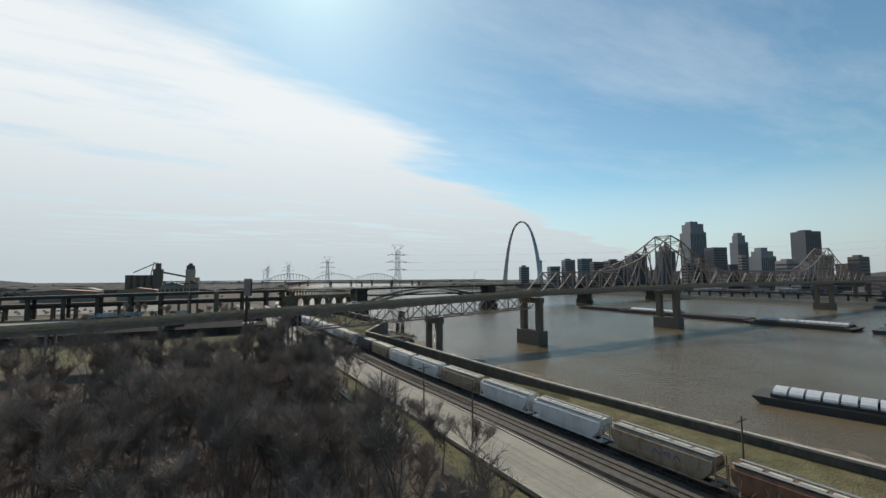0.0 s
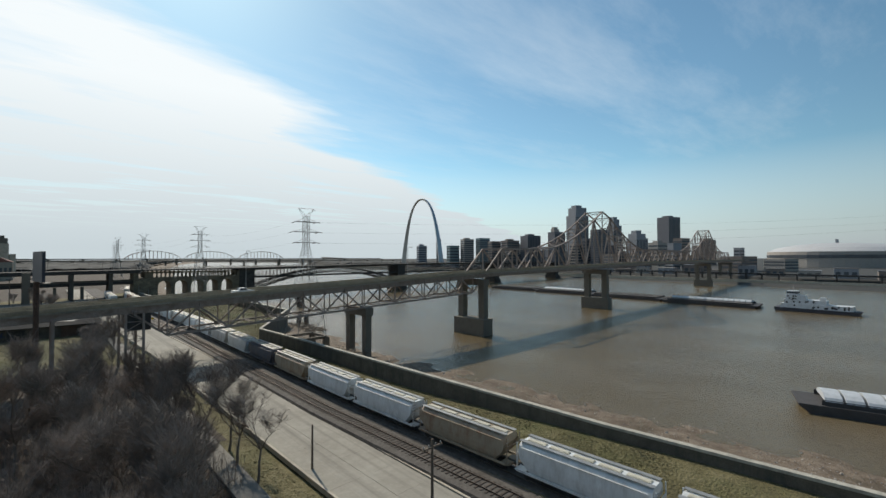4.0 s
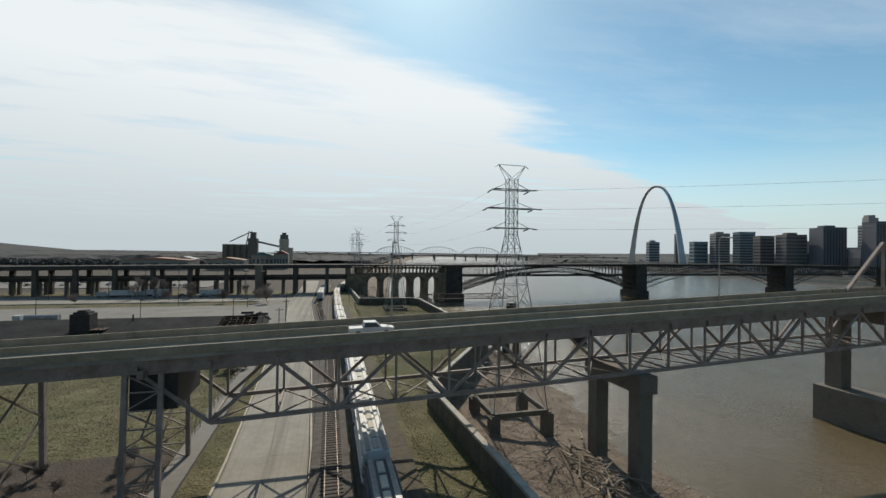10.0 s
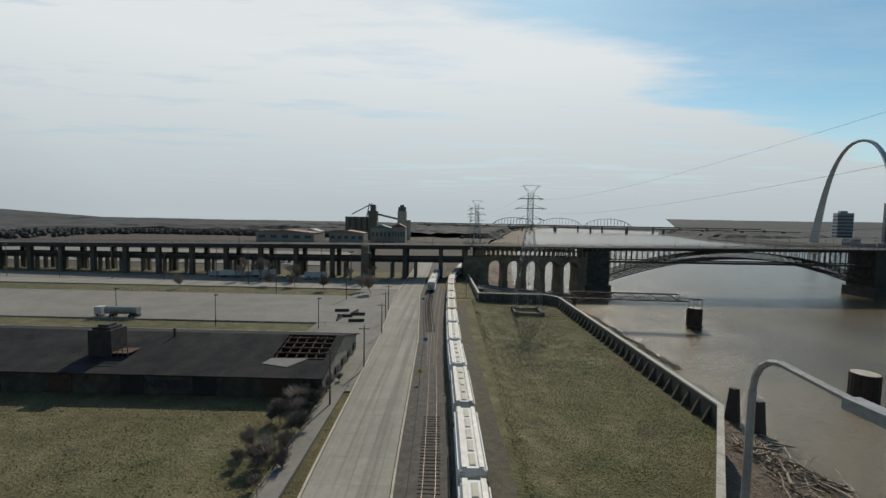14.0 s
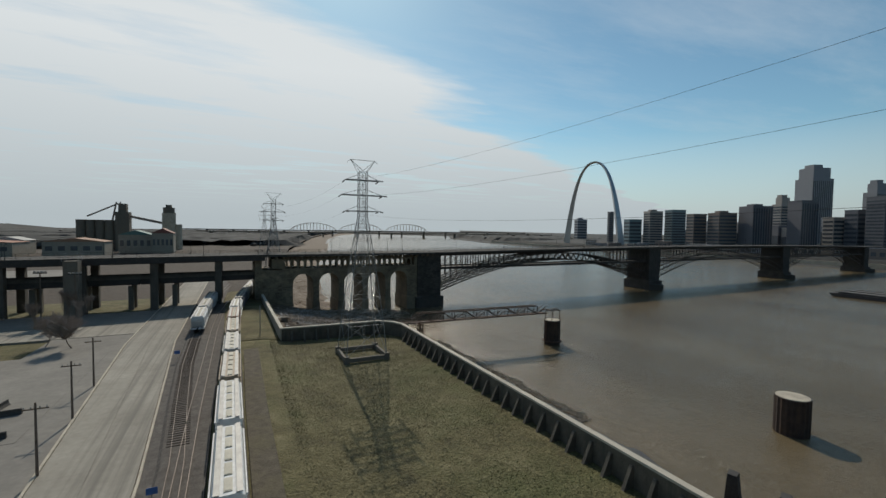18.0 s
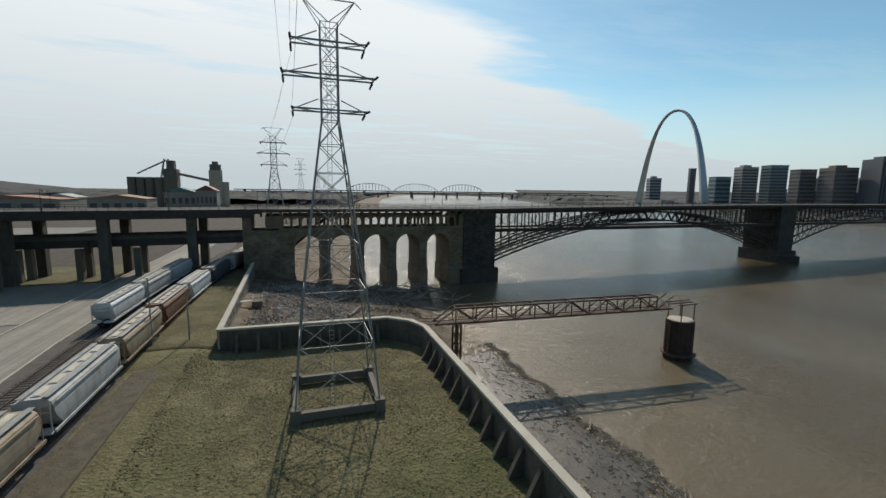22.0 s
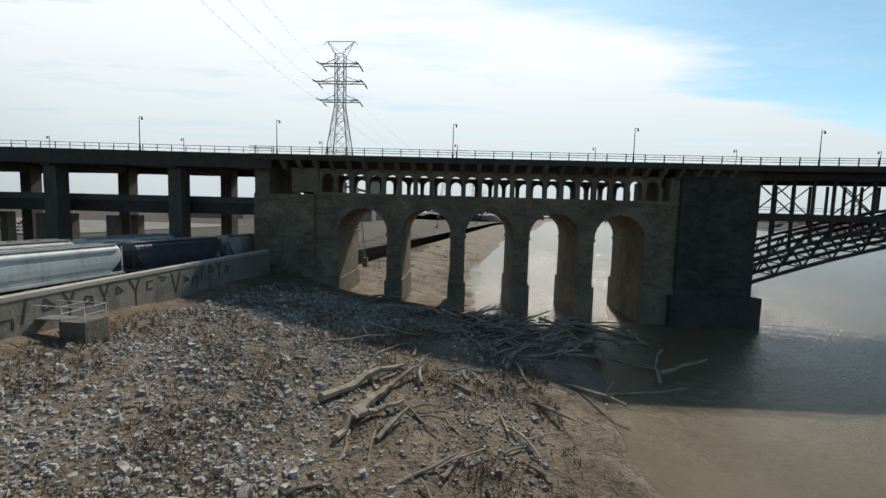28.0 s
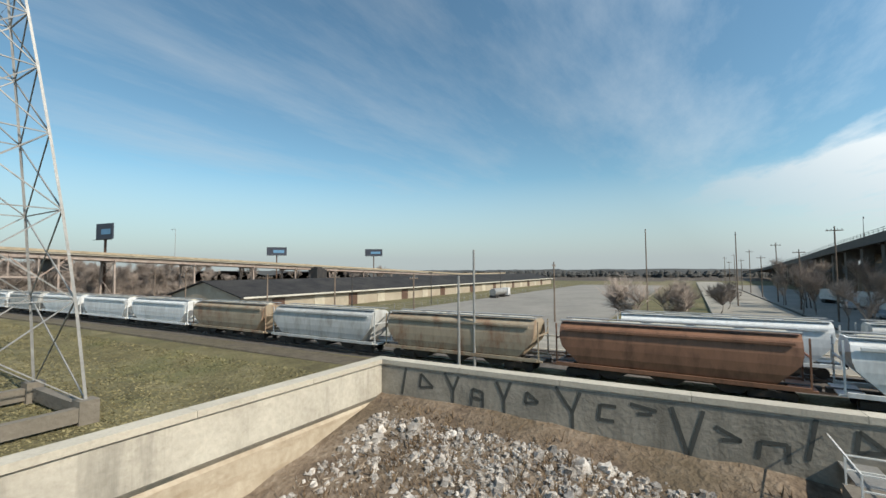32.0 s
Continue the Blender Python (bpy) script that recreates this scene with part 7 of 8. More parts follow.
def undergrowth():
    """Saplings and brush that fill the wood."""
    m = Mesh()
    r = random.Random(55)
    for _ in range(12000):
        y = r.uniform(-20, 148)
        edge = 21 + 1.5 * math.sin(y * 0.2) + (6 if y > 104 else 0)
        x = edge - abs(r.gauss(0, 1)) * 38
        z = inner_height(x, y) - 0.1
        h = r.uniform(2.0, 6.5)
        lean = Vector((r.gauss(0, 0.12), r.gauss(0, 0.12), 1)) * h
        p = Vector((x, y, z))
        w_ = 0.012 * h ** 0.5 + 0.012
        m.add([p + Vector((w_, 0, 0)), p + Vector((-w_, 0, 0)), p + lean], [(0, 1, 2)])
        m.add([p + Vector((0, w_, 0)), p + Vector((0, -w_, 0)), p + lean], [(0, 1, 2)])
        for k in range(9):
            q = p + lean * r.uniform(0.2, 0.9)
            e = Vector((r.gauss(0, 0.5), r.gauss(0, 0.5), r.uniform(0.3, 1.0))).normalized() * r.uniform(0.6, 1.9)
            s = e.orthogonal().normalized() * r.uniform(0.01, 0.022)
            m.add([q + s, q - s, q + e], [(0, 1, 2)])
    me = bpy.data.meshes.new("undergrowth")
    me.from_pydata(m.v, [], m.f)
    me.materials.append(M["twig"])
    tagged(new("undergrowth", me), "dense bare saplings and brush of the thicket", "undergrowth", "", "stuff")


undergrowth()
scatter(TREES, 290, wood, 0.85, 1.3)
scatter(SHRUB, 190, wood, 0.9, 1.6)
scatter(SHRUB, 44, lambda: (rng.uniform(20.5, 27.5), rng.uniform(222, 264)), 0.6, 1.15)
scatter(SHRUB, 16, lambda: (rng.uniform(-20, 26), rng.uniform(176, 184)), 0.4, 0.8)
scatter(TREES[:3], 12, lambda: (rng.uniform(-60, 24), rng.uniform(380, 387)), 0.7, 0.95)
scatter(TREES, 34, lambda: (rng.uniform(-260, -30), rng.uniform(60, 150)), 0.9, 1.3)
for x, y, s in ((15.3, 354, 1.3), (-7, 361, 1.1), (-70, 357, 0.9), (9.5, 357, 1.2), (-22, 366, 1.0), (-34, 368, 1.0), (30, 116, 1.1), (29, 110, 1.0), (29.5, 104, 1.0), (28.5, 62, 0.8), (31, 54, 0.75), (28, 58, 0.7)):
    s *= 2.0 if y > 300 else 1
    c = copy_thing(SHRUB[0] if y > 300 else TREES[0], pose(0, 0, 0))
    c.matrix_world = pose(x, y, 6.6, 0, 0, x * 31) @ Matrix.Scale(s, 4)
# the big oak above the wood
oak = tree(77, 19, 0.75, "old_bare_tree", "broad old bare tree standing above the thicket", "tree", 1500, 4, 4, 0.2)
oak.matrix_world = pose(-25, 122, 6.4)


# ---- far woods: many clumps in one sheet of twigs ----
def far_woods():
    m = Mesh()
    r = random.Random(5)

    def canopy(x0, x1, y0, y1, step, inside):
        """An uneven sheet of crowns over the part of a rectangle that lies inside."""
        nx, ny = int((x1 - x0) / step), int((y1 - y0) / step)
        k0 = len(m.v)
        for j in range(ny + 1):
            for i in range(nx + 1):
                x, y = x0 + i * step + r.uniform(-0.4, 0.4) * step, y0 + j * step + r.uniform(-0.4, 0.4) * step
                edge = inside(x, y)
                h = 9 + 3.5 * noise.noise((x * 0.008, y * 0.008, 1)) + r.uniform(-2.2, 2.2)
                m.v.append((x, y, 6 + (h if edge else -1.5)))
        for j in range(ny):
            for i in range(nx):
                k = k0 + j * (nx + 1) + i
                if max(m.v[q][2] for q in (k, k + 1, k + nx + 1, k + nx + 2)) > 6:
                    m.f.append((k, k + 1, k + nx + 2, k + nx + 1))
    canopy(-5200, -520, 20, 4200, 34, lambda x, y: (x < -640 or y > 940) and noise.noise((x * 0.0012, y * 0.0012, 7)) > -0.34)
    canopy(-520, 300, 990, 4200, 16, lambda x, y: x < along(WALL, y) - 14 and noise.noise((x * 0.004, y * 0.004, 2)) > -0.22)
    canopy(620, 2200, 1180, 3600, 20, lambda x, y: x > along(WEST, y) + 55 and noise.noise((x * 0.003, y * 0.003, 4)) > -0.3)
    canopy(-1600, -160, -700, 40, 20, lambda x, y: noise.noise((x * 0.004, y * 0.004, 5)) > -0.2)
    for k in range(2600):
        a = r.random()
        if a < 0.5:
            x, y = r.uniform(-640, -150), r.uniform(900, 1010)
        elif a < 0.7:
            x, y = r.uniform(-680, -480), r.uniform(60, 900)
        else:
            y = r.uniform(960, 3300)
            x = along(WALL, y) - r.uniform(16, 60)
        h, w_ = r.uniform(5, 10), r.uniform(3, 6)
        z = 6.0
        n = 6
        k0 = len(m.v)
        for lev, (f, hh) in enumerate(((0.75, 0.0), (1.0, 0.5), (0.55, 0.9))):
            for i in range(n):
                t = 2 * math.pi * i / n + lev * 0.5
                q = w_ * f * r.uniform(0.6, 1.2)
                m.v.append((x + q * math.cos(t), y + q * math.sin(t), z + h * hh * r.uniform(0.85, 1.15)))
        m.v.append((x, y, z + h))
        for lev in range(2):
            for i in range(n):
                a_, b_ = k0 + lev * n + i, k0 + lev * n + (i + 1) % n
                m.f.append((a_, b_, b_ + n, a_ + n))
        for i in range(n):
            m.f.append((k0 + 2 * n + i, k0 + 2 * n + (i + 1) % n, k0 + 3 * n))
    me = bpy.data.meshes.new("far_woods")
    me.from_pydata(m.v, [], m.f)
    me.materials.append(M["far_land"])
    tagged(new("far_woods", me), "far leafless woods along the horizon", "woods", "", "stuff")


far_woods()


def bluffs():
    """Low wooded bluffs that close the horizon."""
    for x0, y0, x1, y1, top in ((-9000, 2000, -2500, 7500, 88), (-2500, 7500, 4200, 8600, 118), (2600, 5200, 7000, 3600, 108), (-9000, -6000, -9000, 2000, 88), (-9000, -6000, 6000, -8600, 110), (7000, 3600, 7600, -5000, 100)):
        m = Mesh()
        n = 160
        a, b = Vector((x0, y0)), Vector((x1, y1))
        side = Vector((b.y - a.y, a.x - b.x)).normalized()
        for i in range(n + 1):
            p = a.lerp(b, i / n)
            h = top + 6 * noise.noise((p.x * 0.0006, p.y * 0.0006, 3)) + 5 * noise.noise((p.x * 0.006, p.y * 0.006, 8))
            m.v += [(p.x - side.x * 700, p.y - side.y * 700, 2), (p.x, p.y, h), (p.x + side.x * 900, p.y + side.y * 900, 2)]
            if i:
                k = 3 * i
                m.f += [(k - 3, k, k + 1, k - 2), (k - 2, k + 1, k + 2, k - 1)]
        structure("bluff", m, M["far_land"], "low hazy wooded bluff along the horizon", "hill", True)


bluffs()


# ---- driftwood, stones, wreckage on the bank ----
def surface(x, y):
    w_, s_ = along(WALL, y), along(SHORE, y)
    return bank_height(x, y, w_, s_) if x > w_ else inner_height(x, y)


def log(x, y, L, r0, rz, tilt, bend=0.0, up=0.0):
    m = Mesh()
    n = 6 if r0 > 0.24 else 4
    r_ = random.Random(int(x * 91 + y * 17))
    pts = []
    for i in range(n + 1):
        t = i / n - 0.5
        pts.append(Vector((t * L, bend * L * (t * t - 0.1) + r_.gauss(0, 0.04 * L / 3), r_.gauss(0, 0.02 * L))))
    rad = [r0 * (1 - 0.6 * i / n) * r_.uniform(0.8, 1.15) for i in range(n + 1)]
    for i in range(n):
        m.tube(pts[i], pts[i + 1], rad[i], rad[i + 1], 7, cap=i in (0, n - 1))
    for k in range(r_.randrange(0, 3)):
        p = pts[r_.randrange(1, n)]
        m.tube(p, p + Vector((r_.uniform(-0.5, 0.9), r_.uniform(-1, 1), r_.uniform(0, 0.6))) * L * 0.18, r0 * 0.5, r0 * 0.2, 5)
    ob = part("driftwood_log", m, M["wood"])
    ob.matrix_world = pose(x, y, max(surface(x, y), -0.1) + r0 * 0.7 + up, 0, tilt, rz)
    tagged(ob, "bleached driftwood log stranded on the bank", "log", "driftwood")


for k in range(120):      # raft of logs before the stone arches
    x, y = rng.gauss(98, 9), rng.gauss(394, 7)
    log(min(max(x, 74), 116), min(max(y, 378), 404), rng.uniform(3, 11), rng.uniform(0.1, 0.3), rng.gauss(20, 40), rng.gauss(0, 8), rng.uniform(-0.3, 0.3), rng.uniform(0, 0.9))
for x, y, L, r0, a, up in ((84.2, 369.5, 9.5, 0.42, 62, 0.2), (85.6, 366.2, 6.0, 0.5, 74, 0.1), (86.2, 364.6, 5.0, 0.3, 50, 0.3), (84.9, 364.0, 6.5, 0.26, 85, 0.2), (87.6, 363.5, 4.0, 0.22, 70, 0.2), (91.5, 361.0, 5.0, 0.12, 40, 0.1), (95.5, 366.0, 7.0, 0.16, -62, 0.1), (98.5, 371.0, 6.0, 0.2, -50, 0.1), (80.0, 372.5, 5.5, 0.14, 30, 0.1), (87.5, 371.8, 5.5, 0.2, 65, 0.5), (88.3, 372.4, 4.5, 0.16, 95, 0.6), (80.5, 377.5, 8.0, 0.2, 35, 0.2),
                           (102.5, 377.0, 11.0, 0.26, -55, 0.1), (97.0, 382.0, 7.0, 0.22, 60, 0.4), (104.0, 386.0, 9.0, 0.3, -30, 0.4), (92.0, 376.0, 6.0, 0.14, 25, 0.1), (76.0, 351.5, 9.0, 0.2, 160, 0.1),
                           (71.5, 349.5, 6.0, 0.16, 20, 0.1), (94.6, 335.5, 5.0, 0.16, 80, 0.1), (95.8, 326.0, 6.5, 0.14, 60, 0.1), (95.0, 321.0, 5.0, 0.12, 110, 0.1), (111.5, 324.0, 4.5, 0.1, 100, 0.3), (109.6, 317.5, 3.6, 0.14, 50, 0.3)):
    log(x, y, L, r0, a, rng.gauss(0, 5), rng.uniform(-0.15, 0.15), up)
for k in range(40):
    log(rng.uniform(84, 99), rng.uniform(342, 380), rng.uniform(1.5, 6.5), rng.uniform(0.06, 0.2), rng.gauss(80, 35), rng.gauss(0, 6), rng.uniform(-0.2, 0.2), 0.05)
for k in range(60):
    log(rng.gauss(84.5, 2), rng.gauss(176, 5), rng.uniform(2.5, 7), rng.uniform(0.1, 0.25), rng.gauss(70, 40), rng.gauss(0, 10), 0, rng.uniform(0, 1.3))
for k in range(75):
    log(rng.gauss(101, 3.2), rng.gauss(240, 6), rng.uniform(3, 8), rng.uniform(0.1, 0.25), rng.gauss(70, 45), rng.gauss(0, 10), 0, rng.uniform(0, 1.0))
for k in range(30):
    log(rng.uniform(92.6, 98), rng.uniform(300, 336), rng.uniform(1, 4), rng.uniform(0.05, 0.14), rng.gauss(80, 35), rng.gauss(0, 6), 0, 0.03)


def litter():
    """Sticks, stones and wrack: too many to count."""
    sticks, stones, scraps = Mesh(), Mesh(), Mesh()
    r = random.Random(3)

    def stone(x, y, s):
        z = surface(x, y)
        k = len(stones.v)
        a = r.uniform(0, 6.28)
        for i in range(5):
            t = a + i * 1.2566
            q = s * r.uniform(0.7, 1.2)
            stones.v.append((x + q * math.cos(t), y + q * math.sin(t), z - s * 0.2))
        for i in range(5):
            t = a + 0.5 + i * 1.2566
            q = s * r.uniform(0.35, 0.85)
            stones.v.append((x + q * math.cos(t), y + q * math.sin(t), z + s * r.uniform(0.35, 0.9)))
        stones.f.append((k + 5, k + 6, k + 7, k + 8, k + 9))
        for i in range(5):
            stones.f.append((k + i, k + (i + 1) % 5, k + 5 + (i + 1) % 5, k + 5 + i))

    for _ in range(46000):      # heap behind the wall corner
        x, y = r.uniform(63, 98), r.uniform(343, 398)
        if noise.noise((x * 0.12, y * 0.12, 9)) + r.uniform(-0.5, 0.5) < -0.12:
            continue
        if y > 343.8 and (x < 84 or r.random() < 0.35):
            stone(x, y, (abs(r.gauss(0.05, 0.075)) + 0.035) * (1.9 if r.random() < 0.07 else 1))
    for _ in range(9000):
        y = r.uniform(40, 340)
        w_, s_ = along(WALL, y), along(SHORE, y)
        x = lerp(w_ + 1, s_ + 1, r.uniform(0.35, 1.0))
        if y < 335:
            stone(x, y, (abs(r.gauss(0.03, 0.06)) + 0.03) * (1.7 if r.random() < 0.1 else 1))
    for _ in range(15000):
        if r.random() < 0.45:
            x, y = r.uniform(64, 104), r.uniform(343, 399)
        else:
            y = r.uniform(230, 345)
            w_, s_ = along(WALL, y), along(SHORE, y)
            x = lerp(w_ + 0.6, s_, r.random() ** 0.8)
        if 335 < y < 343.5 and x < 92.5:
            continue
        z = surface(x, y) + 0.05
        a, L = r.gauss(1.4, 0.8), abs(r.gauss(0.5, 0.5)) + 0.15
        w_ = r.uniform(0.012, 0.035)
        dx, dy = math.cos(a) * L, math.sin(a) * L
        nx, ny = -math.sin(a) * w_, math.cos(a) * w_
        sticks.add([(x + nx, y + ny, z), (x - nx, y - ny, z), (x, y, z + w_ * 2), (x + dx, y + dy, surface(x + dx, y + dy) + 0.06)], [(0, 1, 3), (1, 2, 3), (2, 0, 3)])
    # line of wrack where the current drops it
    for _ in range(9500):
        y = r.uniform(286, 350)
        out = r.random() < 0.8
        x = 109.3 + 0.5 * math.sin(y * 0.35) + 0.35 * math.sin(y * 0.9) + 0.02 * (335 - y) + (r.gauss(0, 0.22 + 0.3 * smooth(330, 300, y)) if out else -abs(r.gauss(0, 4.5)))
        if x < along(SHORE, y):
            continue
        a, L = r.gauss(1.7, 0.7), abs(r.gauss(0.3, 0.4)) + 0.1
        w_ = r.uniform(0.015, 0.06)
        nx, ny = -math.sin(a) * w_, math.cos(a) * w_
        z = 0.02 + abs(r.gauss(0, 0.05))
        scraps.add([(x + nx, y + ny, z), (x - nx, y - ny, z), (x, y, z + w_ * 2.5), (x + math.cos(a) * L, y + math.sin(a) * L, z)], [(0, 1, 3), (1, 2, 3), (2, 0, 3)])
    for m, nm, mat, lab, cat in ((sticks, "sticks", M["wood"], "scattered pale sticks and reeds on the mud", "sticks"), (stones, "riprap_stones", M["rock"], "broken pale stones scattered over the bank", "stones"),
                                 (scraps, "river_wrack", M["wrack"], "line of floating wood scraps along the shallows", "debris")):
        me = bpy.data.meshes.new(nm)
        me.from_pydata(m.v, [], m.f)
        me.materials.append(mat)
        tagged(new(nm, me), lab, cat, "", "stuff")


litter()


def mud_flat():
    """Wet mud under a film of water, between the shore and the line of wrack."""
    m = Mesh()
    nx, ys = 26, [262 + i * 1.2 for i in range(80)]
    for y in ys:
        x0 = along(SHORE, y) - 1.5
        x1 = 109.0 + 0.5 * math.sin(y * 0.35) + 0.35 * math.sin(y * 0.9) + 0.02 * (335 - y)
        for i in range(nx):
            x = lerp(x0, x1, i / (nx - 1))
            z = 0.035 + 0.05 * noise.noise((x * 0.25, y * 0.12, 6)) + 0.03 * noise.noise((x * 0.9, y * 0.7, 2)) - 0.09 * smooth(340, 352, y) - 0.12 * smooth(0.85, 1.0, i / (nx - 1)) - 0.1 * smooth(270, 262, y)
            m.v.append((x, y, z))
    for j in range(len(ys) - 1):
        for i in range(nx - 1):
            a = j * nx + i
            m.f.append((a, a + 1, a + nx + 1, a + nx))
    structure("mud_flat", m, M["wetmud"], "flat of wet dark mud at the water's edge", "mud", True)


mud_flat()


def grass_tufts():
    """Upright blades, denser where the sward is thick."""
    v, f = [], []
    r = random.Random(8)
    for n, x0, x1, y0, y1, tall in ((170000, 57.5, 91.2, 197, 341.5, 0.11), (36000, 57.5, 70, 70, 197, 0.13), (36000, -62, 26, 186, 245, 0.2), (9000, 23, 33.5, 60, 250, 0.2)):
        for _ in range(n):
            x, y = r.uniform(x0, x1), r.uniform(y0, y1)
            if x > along(WALL, y) - 0.5 or (y > 332.5 and y > 341):
                continue
            if 26.5 < x < 29.5 or x > 32.2 + along(ROAD, y) and x < 57:
                continue
            thick = noise.noise((x * 0.1, y * 0.1, 4)) + 0.6 * noise.noise((x * 0.5, y * 0.5, 9))
            if thick + r.uniform(-0.7, 0.7) < -0.25:
                continue
            z = inner_height(x, y) - 0.03
            h, w_ = tall * r.uniform(0.4, 1.2), r.uniform(0.025, 0.07)
            a = r.uniform(0, 6.28)
            dx, dy = math.cos(a) * w_, math.sin(a) * w_
            bx, by = r.gauss(0, 1.3) * h, r.gauss(0, 1.3) * h
            k = len(v)
            v += [(x + dx, y + dy, z), (x - dx, y - dy, z), (x - dx + bx, y - dy + by, z + h * 0.8), (x + dx + bx * 0.9, y + dy + by * 0.9, z + h)]
            f.append((k, k + 1, k + 2, k + 3))
    me = bpy.data.meshes.new("grass_tufts")
    me.from_pydata(v, [], f)
    me.materials.append(M["tuft"])
    tagged(new("grass_tufts", me), "tufts of dry and green winter grass", "grass", "", "stuff")


grass_tufts()


def dead_weeds():
    """Brown brush between the stones and on the bank."""
    m = Mesh()
    r = random.Random(14)
    for _ in range(50000):
        pick = r.random()
        if pick < 0.56:
            x, y = r.uniform(62, 100), r.uniform(344.5, 402)
        elif pick < 0.84:
            x, y = r.uniform(60, 96), r.uniform(421, 520)
        else:
            y = r.uniform(60, 332)
            x = along(WALL, y) + r.uniform(0.8, 0.75 * (along(SHORE, y) - along(WALL, y)))
        if noise.noise((x * 0.16, y * 0.16, 21)) + r.uniform(-0.35, 0.35) < 0.08:
            continue
        z = surface(x, y) - 0.03
        h = r.uniform(0.2, 0.85)
        for k in range(3):
            a, w_ = r.uniform(0, 6.28), r.uniform(0.016, 0.04)
            dx, dy = math.cos(a) * w_, math.sin(a) * w_
            m.add([(x + dx, y + dy, z), (x - dx, y - dy, z), (x + r.gauss(0, 0.25), y + r.gauss(0, 0.25), z + h * r.uniform(0.5, 1))], [(0, 1, 2)])
    me = bpy.data.meshes.new("dead_weeds")
    me.from_pydata(m.v, [], m.f)
    me.materials.append(M["weeds"])
    tagged(new("dead_weeds", me), "brown dead weeds and brush on the bank", "weeds", "", "stuff")


dead_weeds()

# concrete box with a white handrail in the nook of the wall
gate = thing("sluice_box", "small concrete box with a white handrail on top", "concrete box", pose(63.6, 366.4, 6.0))
part("box", Mesh().box(0, 0, 0, 2.0, 2.0, 2.3), M["pierconc"], gate)
for sx in (-0.9, 0.9):
    for sy in (-0.9, 0.9):
        part("rail_post", Mesh().box(sx, sy, 2.3, 0.06, 0.06, 1.1), flat("white_rail", (0.6, 0.6, 0.57)), gate)
    for h in (2.85, 3.38):
        part("handrail", Mesh().beam((sx, -0.9, h), (sx, 0.9, h), 0.05), flat("white_rail", (0.6, 0.6, 0.57)), gate)
for sy in (-0.9, 0.9):
    part("handrail", Mesh().beam((-3.2, sy, 3.38), (0.9, sy, 3.38), 0.05), flat("white_rail", (0.6, 0.6, 0.57)), gate)
part("gangplank", Mesh().box(-2.1, 0, 2.25, 2.4, 1.2, 0.08), M["galv"], gate)


def road_sign(x, y, h, shape, colour, label):
    g = thing("road_sign", label, "road sign", pose(x, y, 7.3), "road signs")
    part("post", Mesh().box(0, 0, 0, 0.08, 0.08, h), M["galv"], g)
    pts = [(-0.55, 0), (0, -0.55), (0.55, 0), (0, 0.55)] if shape else [(-0.5, -0.35), (0.5, -0.35), (0.5, 0.35), (-0.5, 0.35)]
    part("panel", Mesh().prism(pts, (1, 0, 0), (0, 0, 1), (0, -0.07, h - 0.3), (0, 0.03, 0)), flat("sign_paint", colour, 0.5), g)


road_sign(43.0, 254, 2.6, True, (0.7, 0.45, 0.02), "yellow diamond warning sign beside the road")
road_sign(42.8, 277, 2.4, False, (0.06, 0.16, 0.42), "blue information sign beside the road")
road_sign(39.0, 331, 2.4, False, (0.06, 0.16, 0.42), "blue information sign beside the road")
for k in range(7):
    v = thing("parked_van", "white box van parked before the viaduct", "van", pose(-76 + k * 4.6, 396 + (k % 3) * 2.5, 7.0, 0, 0, 8 * (k % 2)), "parked vans")
    part("cargo_box", Mesh().box(-0.6, 0, 0.55, 4.2, 2.1, 2.2), flat("van_white", (0.42, 0.42, 0.41), 0.5), v)
    part("cab", Mesh().prism([(1.5, 0.5), (2.9, 0.5), (2.9, 1.3), (2.2, 2.1), (1.5, 2.1)], (1, 0, 0), (0, 0, 1), (0, -1, 0), (0, 2, 0)), flat("van_white", (0.42, 0.42, 0.41), 0.5), v)
    for wx in (-1.7, 2.0):
        part("wheel", Mesh().tube((wx, -1.05, 0.4), (wx, 1.05, 0.4), 0.4, n=12), M["iron"], v)

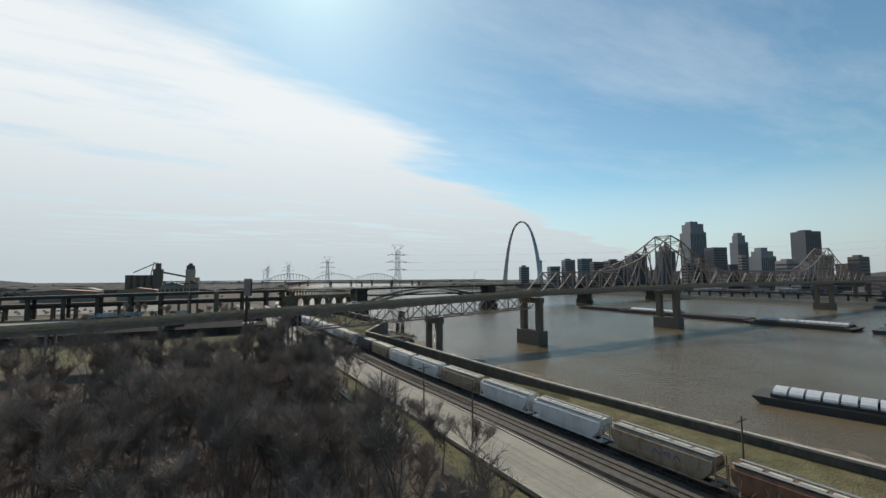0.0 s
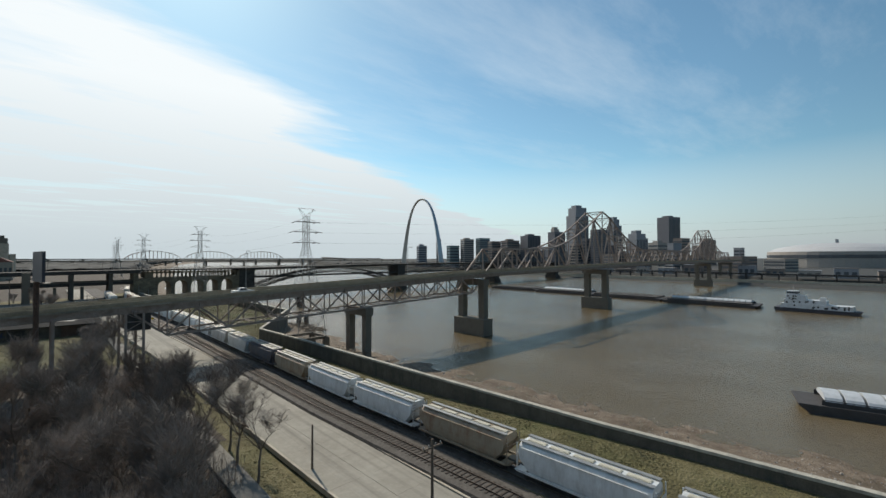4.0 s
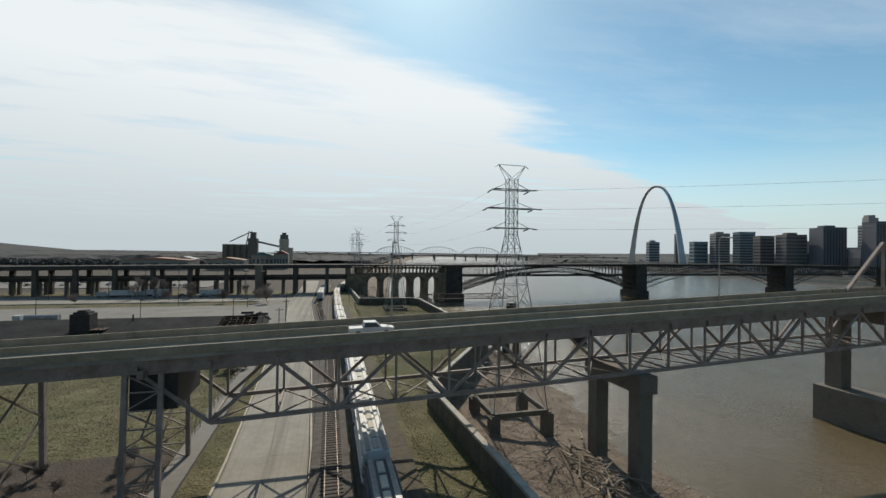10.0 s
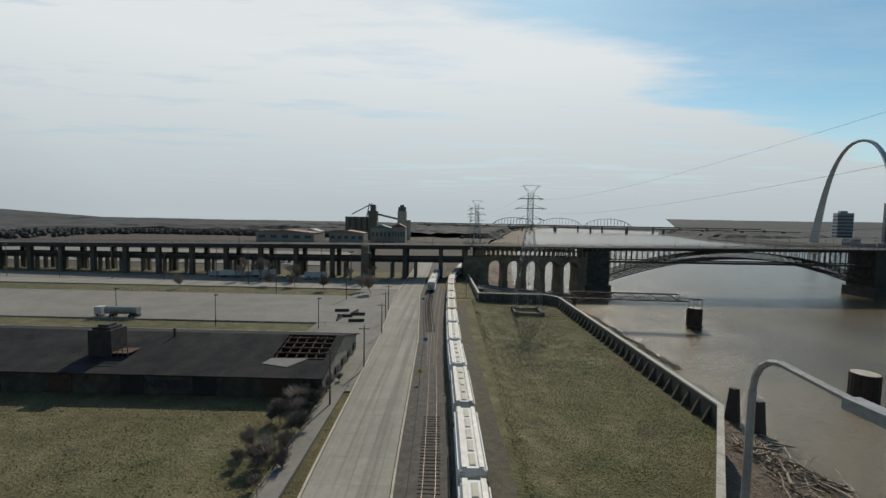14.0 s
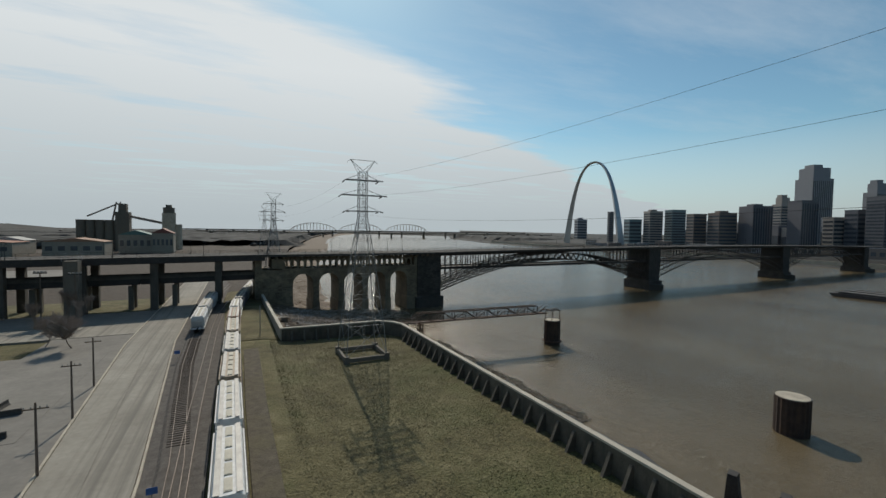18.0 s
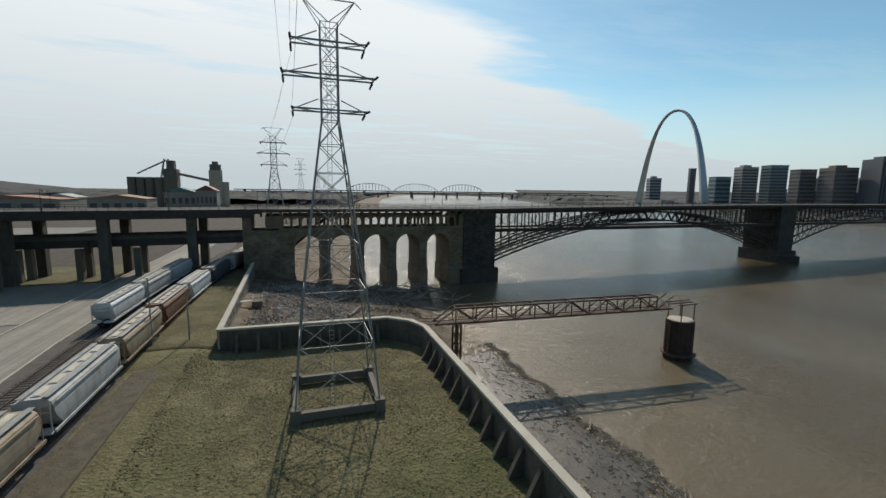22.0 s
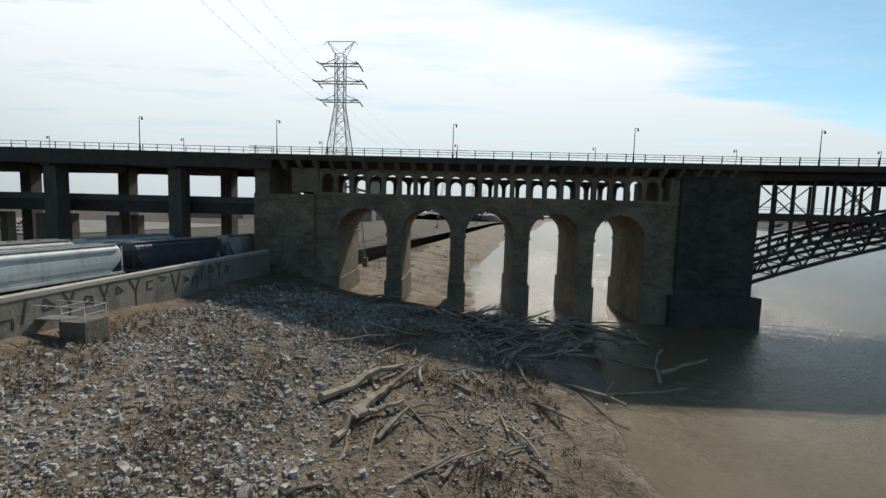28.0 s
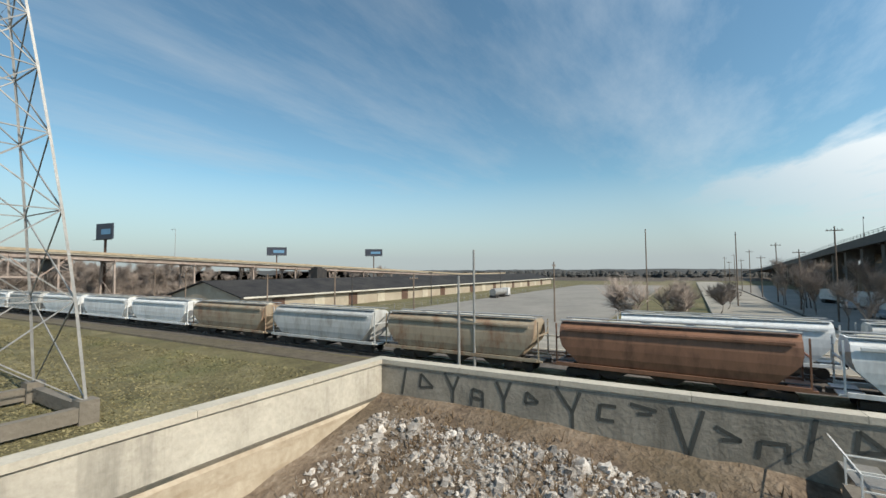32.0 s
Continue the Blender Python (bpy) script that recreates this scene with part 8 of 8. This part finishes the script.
# ---- painted marks on the inner face of the wall ----
# angular strokes, each from one point to the next, on a field about 1 by 1.5
GLYPHS = ([((0, 0), (0.3, 1.4))], [((0, 0.5), (0.1, 1.2)), ((0.1, 1.2), (0.9, 0.6)), ((0.9, 0.6), (0, 0.5))],
          [((0.5, -0.3), (0.55, 0.6)), ((0.55, 0.6), (0, 1.4)), ((0.55, 0.6), (0.9, 1.3))], [((0, 0), (0.1, 0.8)), ((0.1, 0.8), (0.7, 0.7)), ((0.7, 0.7), (0.7, 0)), ((0.1, 0.4), (0.7, 0.35))],
          [((0.4, -0.2), (0.4, 0.5)), ((0.4, 0.5), (0, 1.3)), ((0.4, 0.5), (0.8, 1.35))], [((0.1, 0.5), (0.2, 1.0)), ((0.2, 1.0), (0.8, 0.6)), ((0.8, 0.6), (0.1, 0.5))],
          [((0.8, -0.8), (0.8, 0.4)), ((0.8, 0.4), (0, 1.4)), ((0.8, 0.4), (1.2, 1.3))], [((1.0, 0.9), (0.3, 0.9)), ((0.3, 0.9), (0.2, 0.3)), ((0.2, 0.3), (0.9, 0.3))],
          [((0, 1.1), (1.1, 0.95)), ((0.3, 0.75), (0.9, 0.8))], [((0, 1.2), (0.6, -0.6)), ((0.6, -0.6), (1.2, 1.2))], [((0, 0.7), (0.9, 0.3)), ((0.9, 0.3), (0.2, 0.25))],
          [((0, -0.2), (0.1, 0.4)), ((0.1, 0.4), (1.0, 0.4)), ((1.0, 0.4), (1.0, -0.2))])


def wall_marks():
    paint = flat("faded_black_spray_paint", (0.055, 0.058, 0.052), 0.8)
    r = random.Random(21)
    y = 344.0
    k = 0
    while y < 392:
        g = thing("graffiti", "rough black spray-painted strokes on the concrete wall", "graffiti", pose(60.98 - (y - 342) * 0.0258, y, 0, 0, 0, 1.48), "graffiti")
        zt = WALL_TOP - 0.55
        strokes = GLYPHS[k % len(GLYPHS)]
        for a, b in strokes:
            part("stroke", Mesh().beam((0, a[0] * 1.1, zt - 1.6 + a[1] * 1.25), (0, b[0] * 1.1, zt - 1.6 + b[1] * 1.25), 0.03, 0.17), paint, g)
        y += r.uniform(1.2, 1.6) + max(b[0] for a, b in strokes) * 0.4
        k += 1


wall_marks()
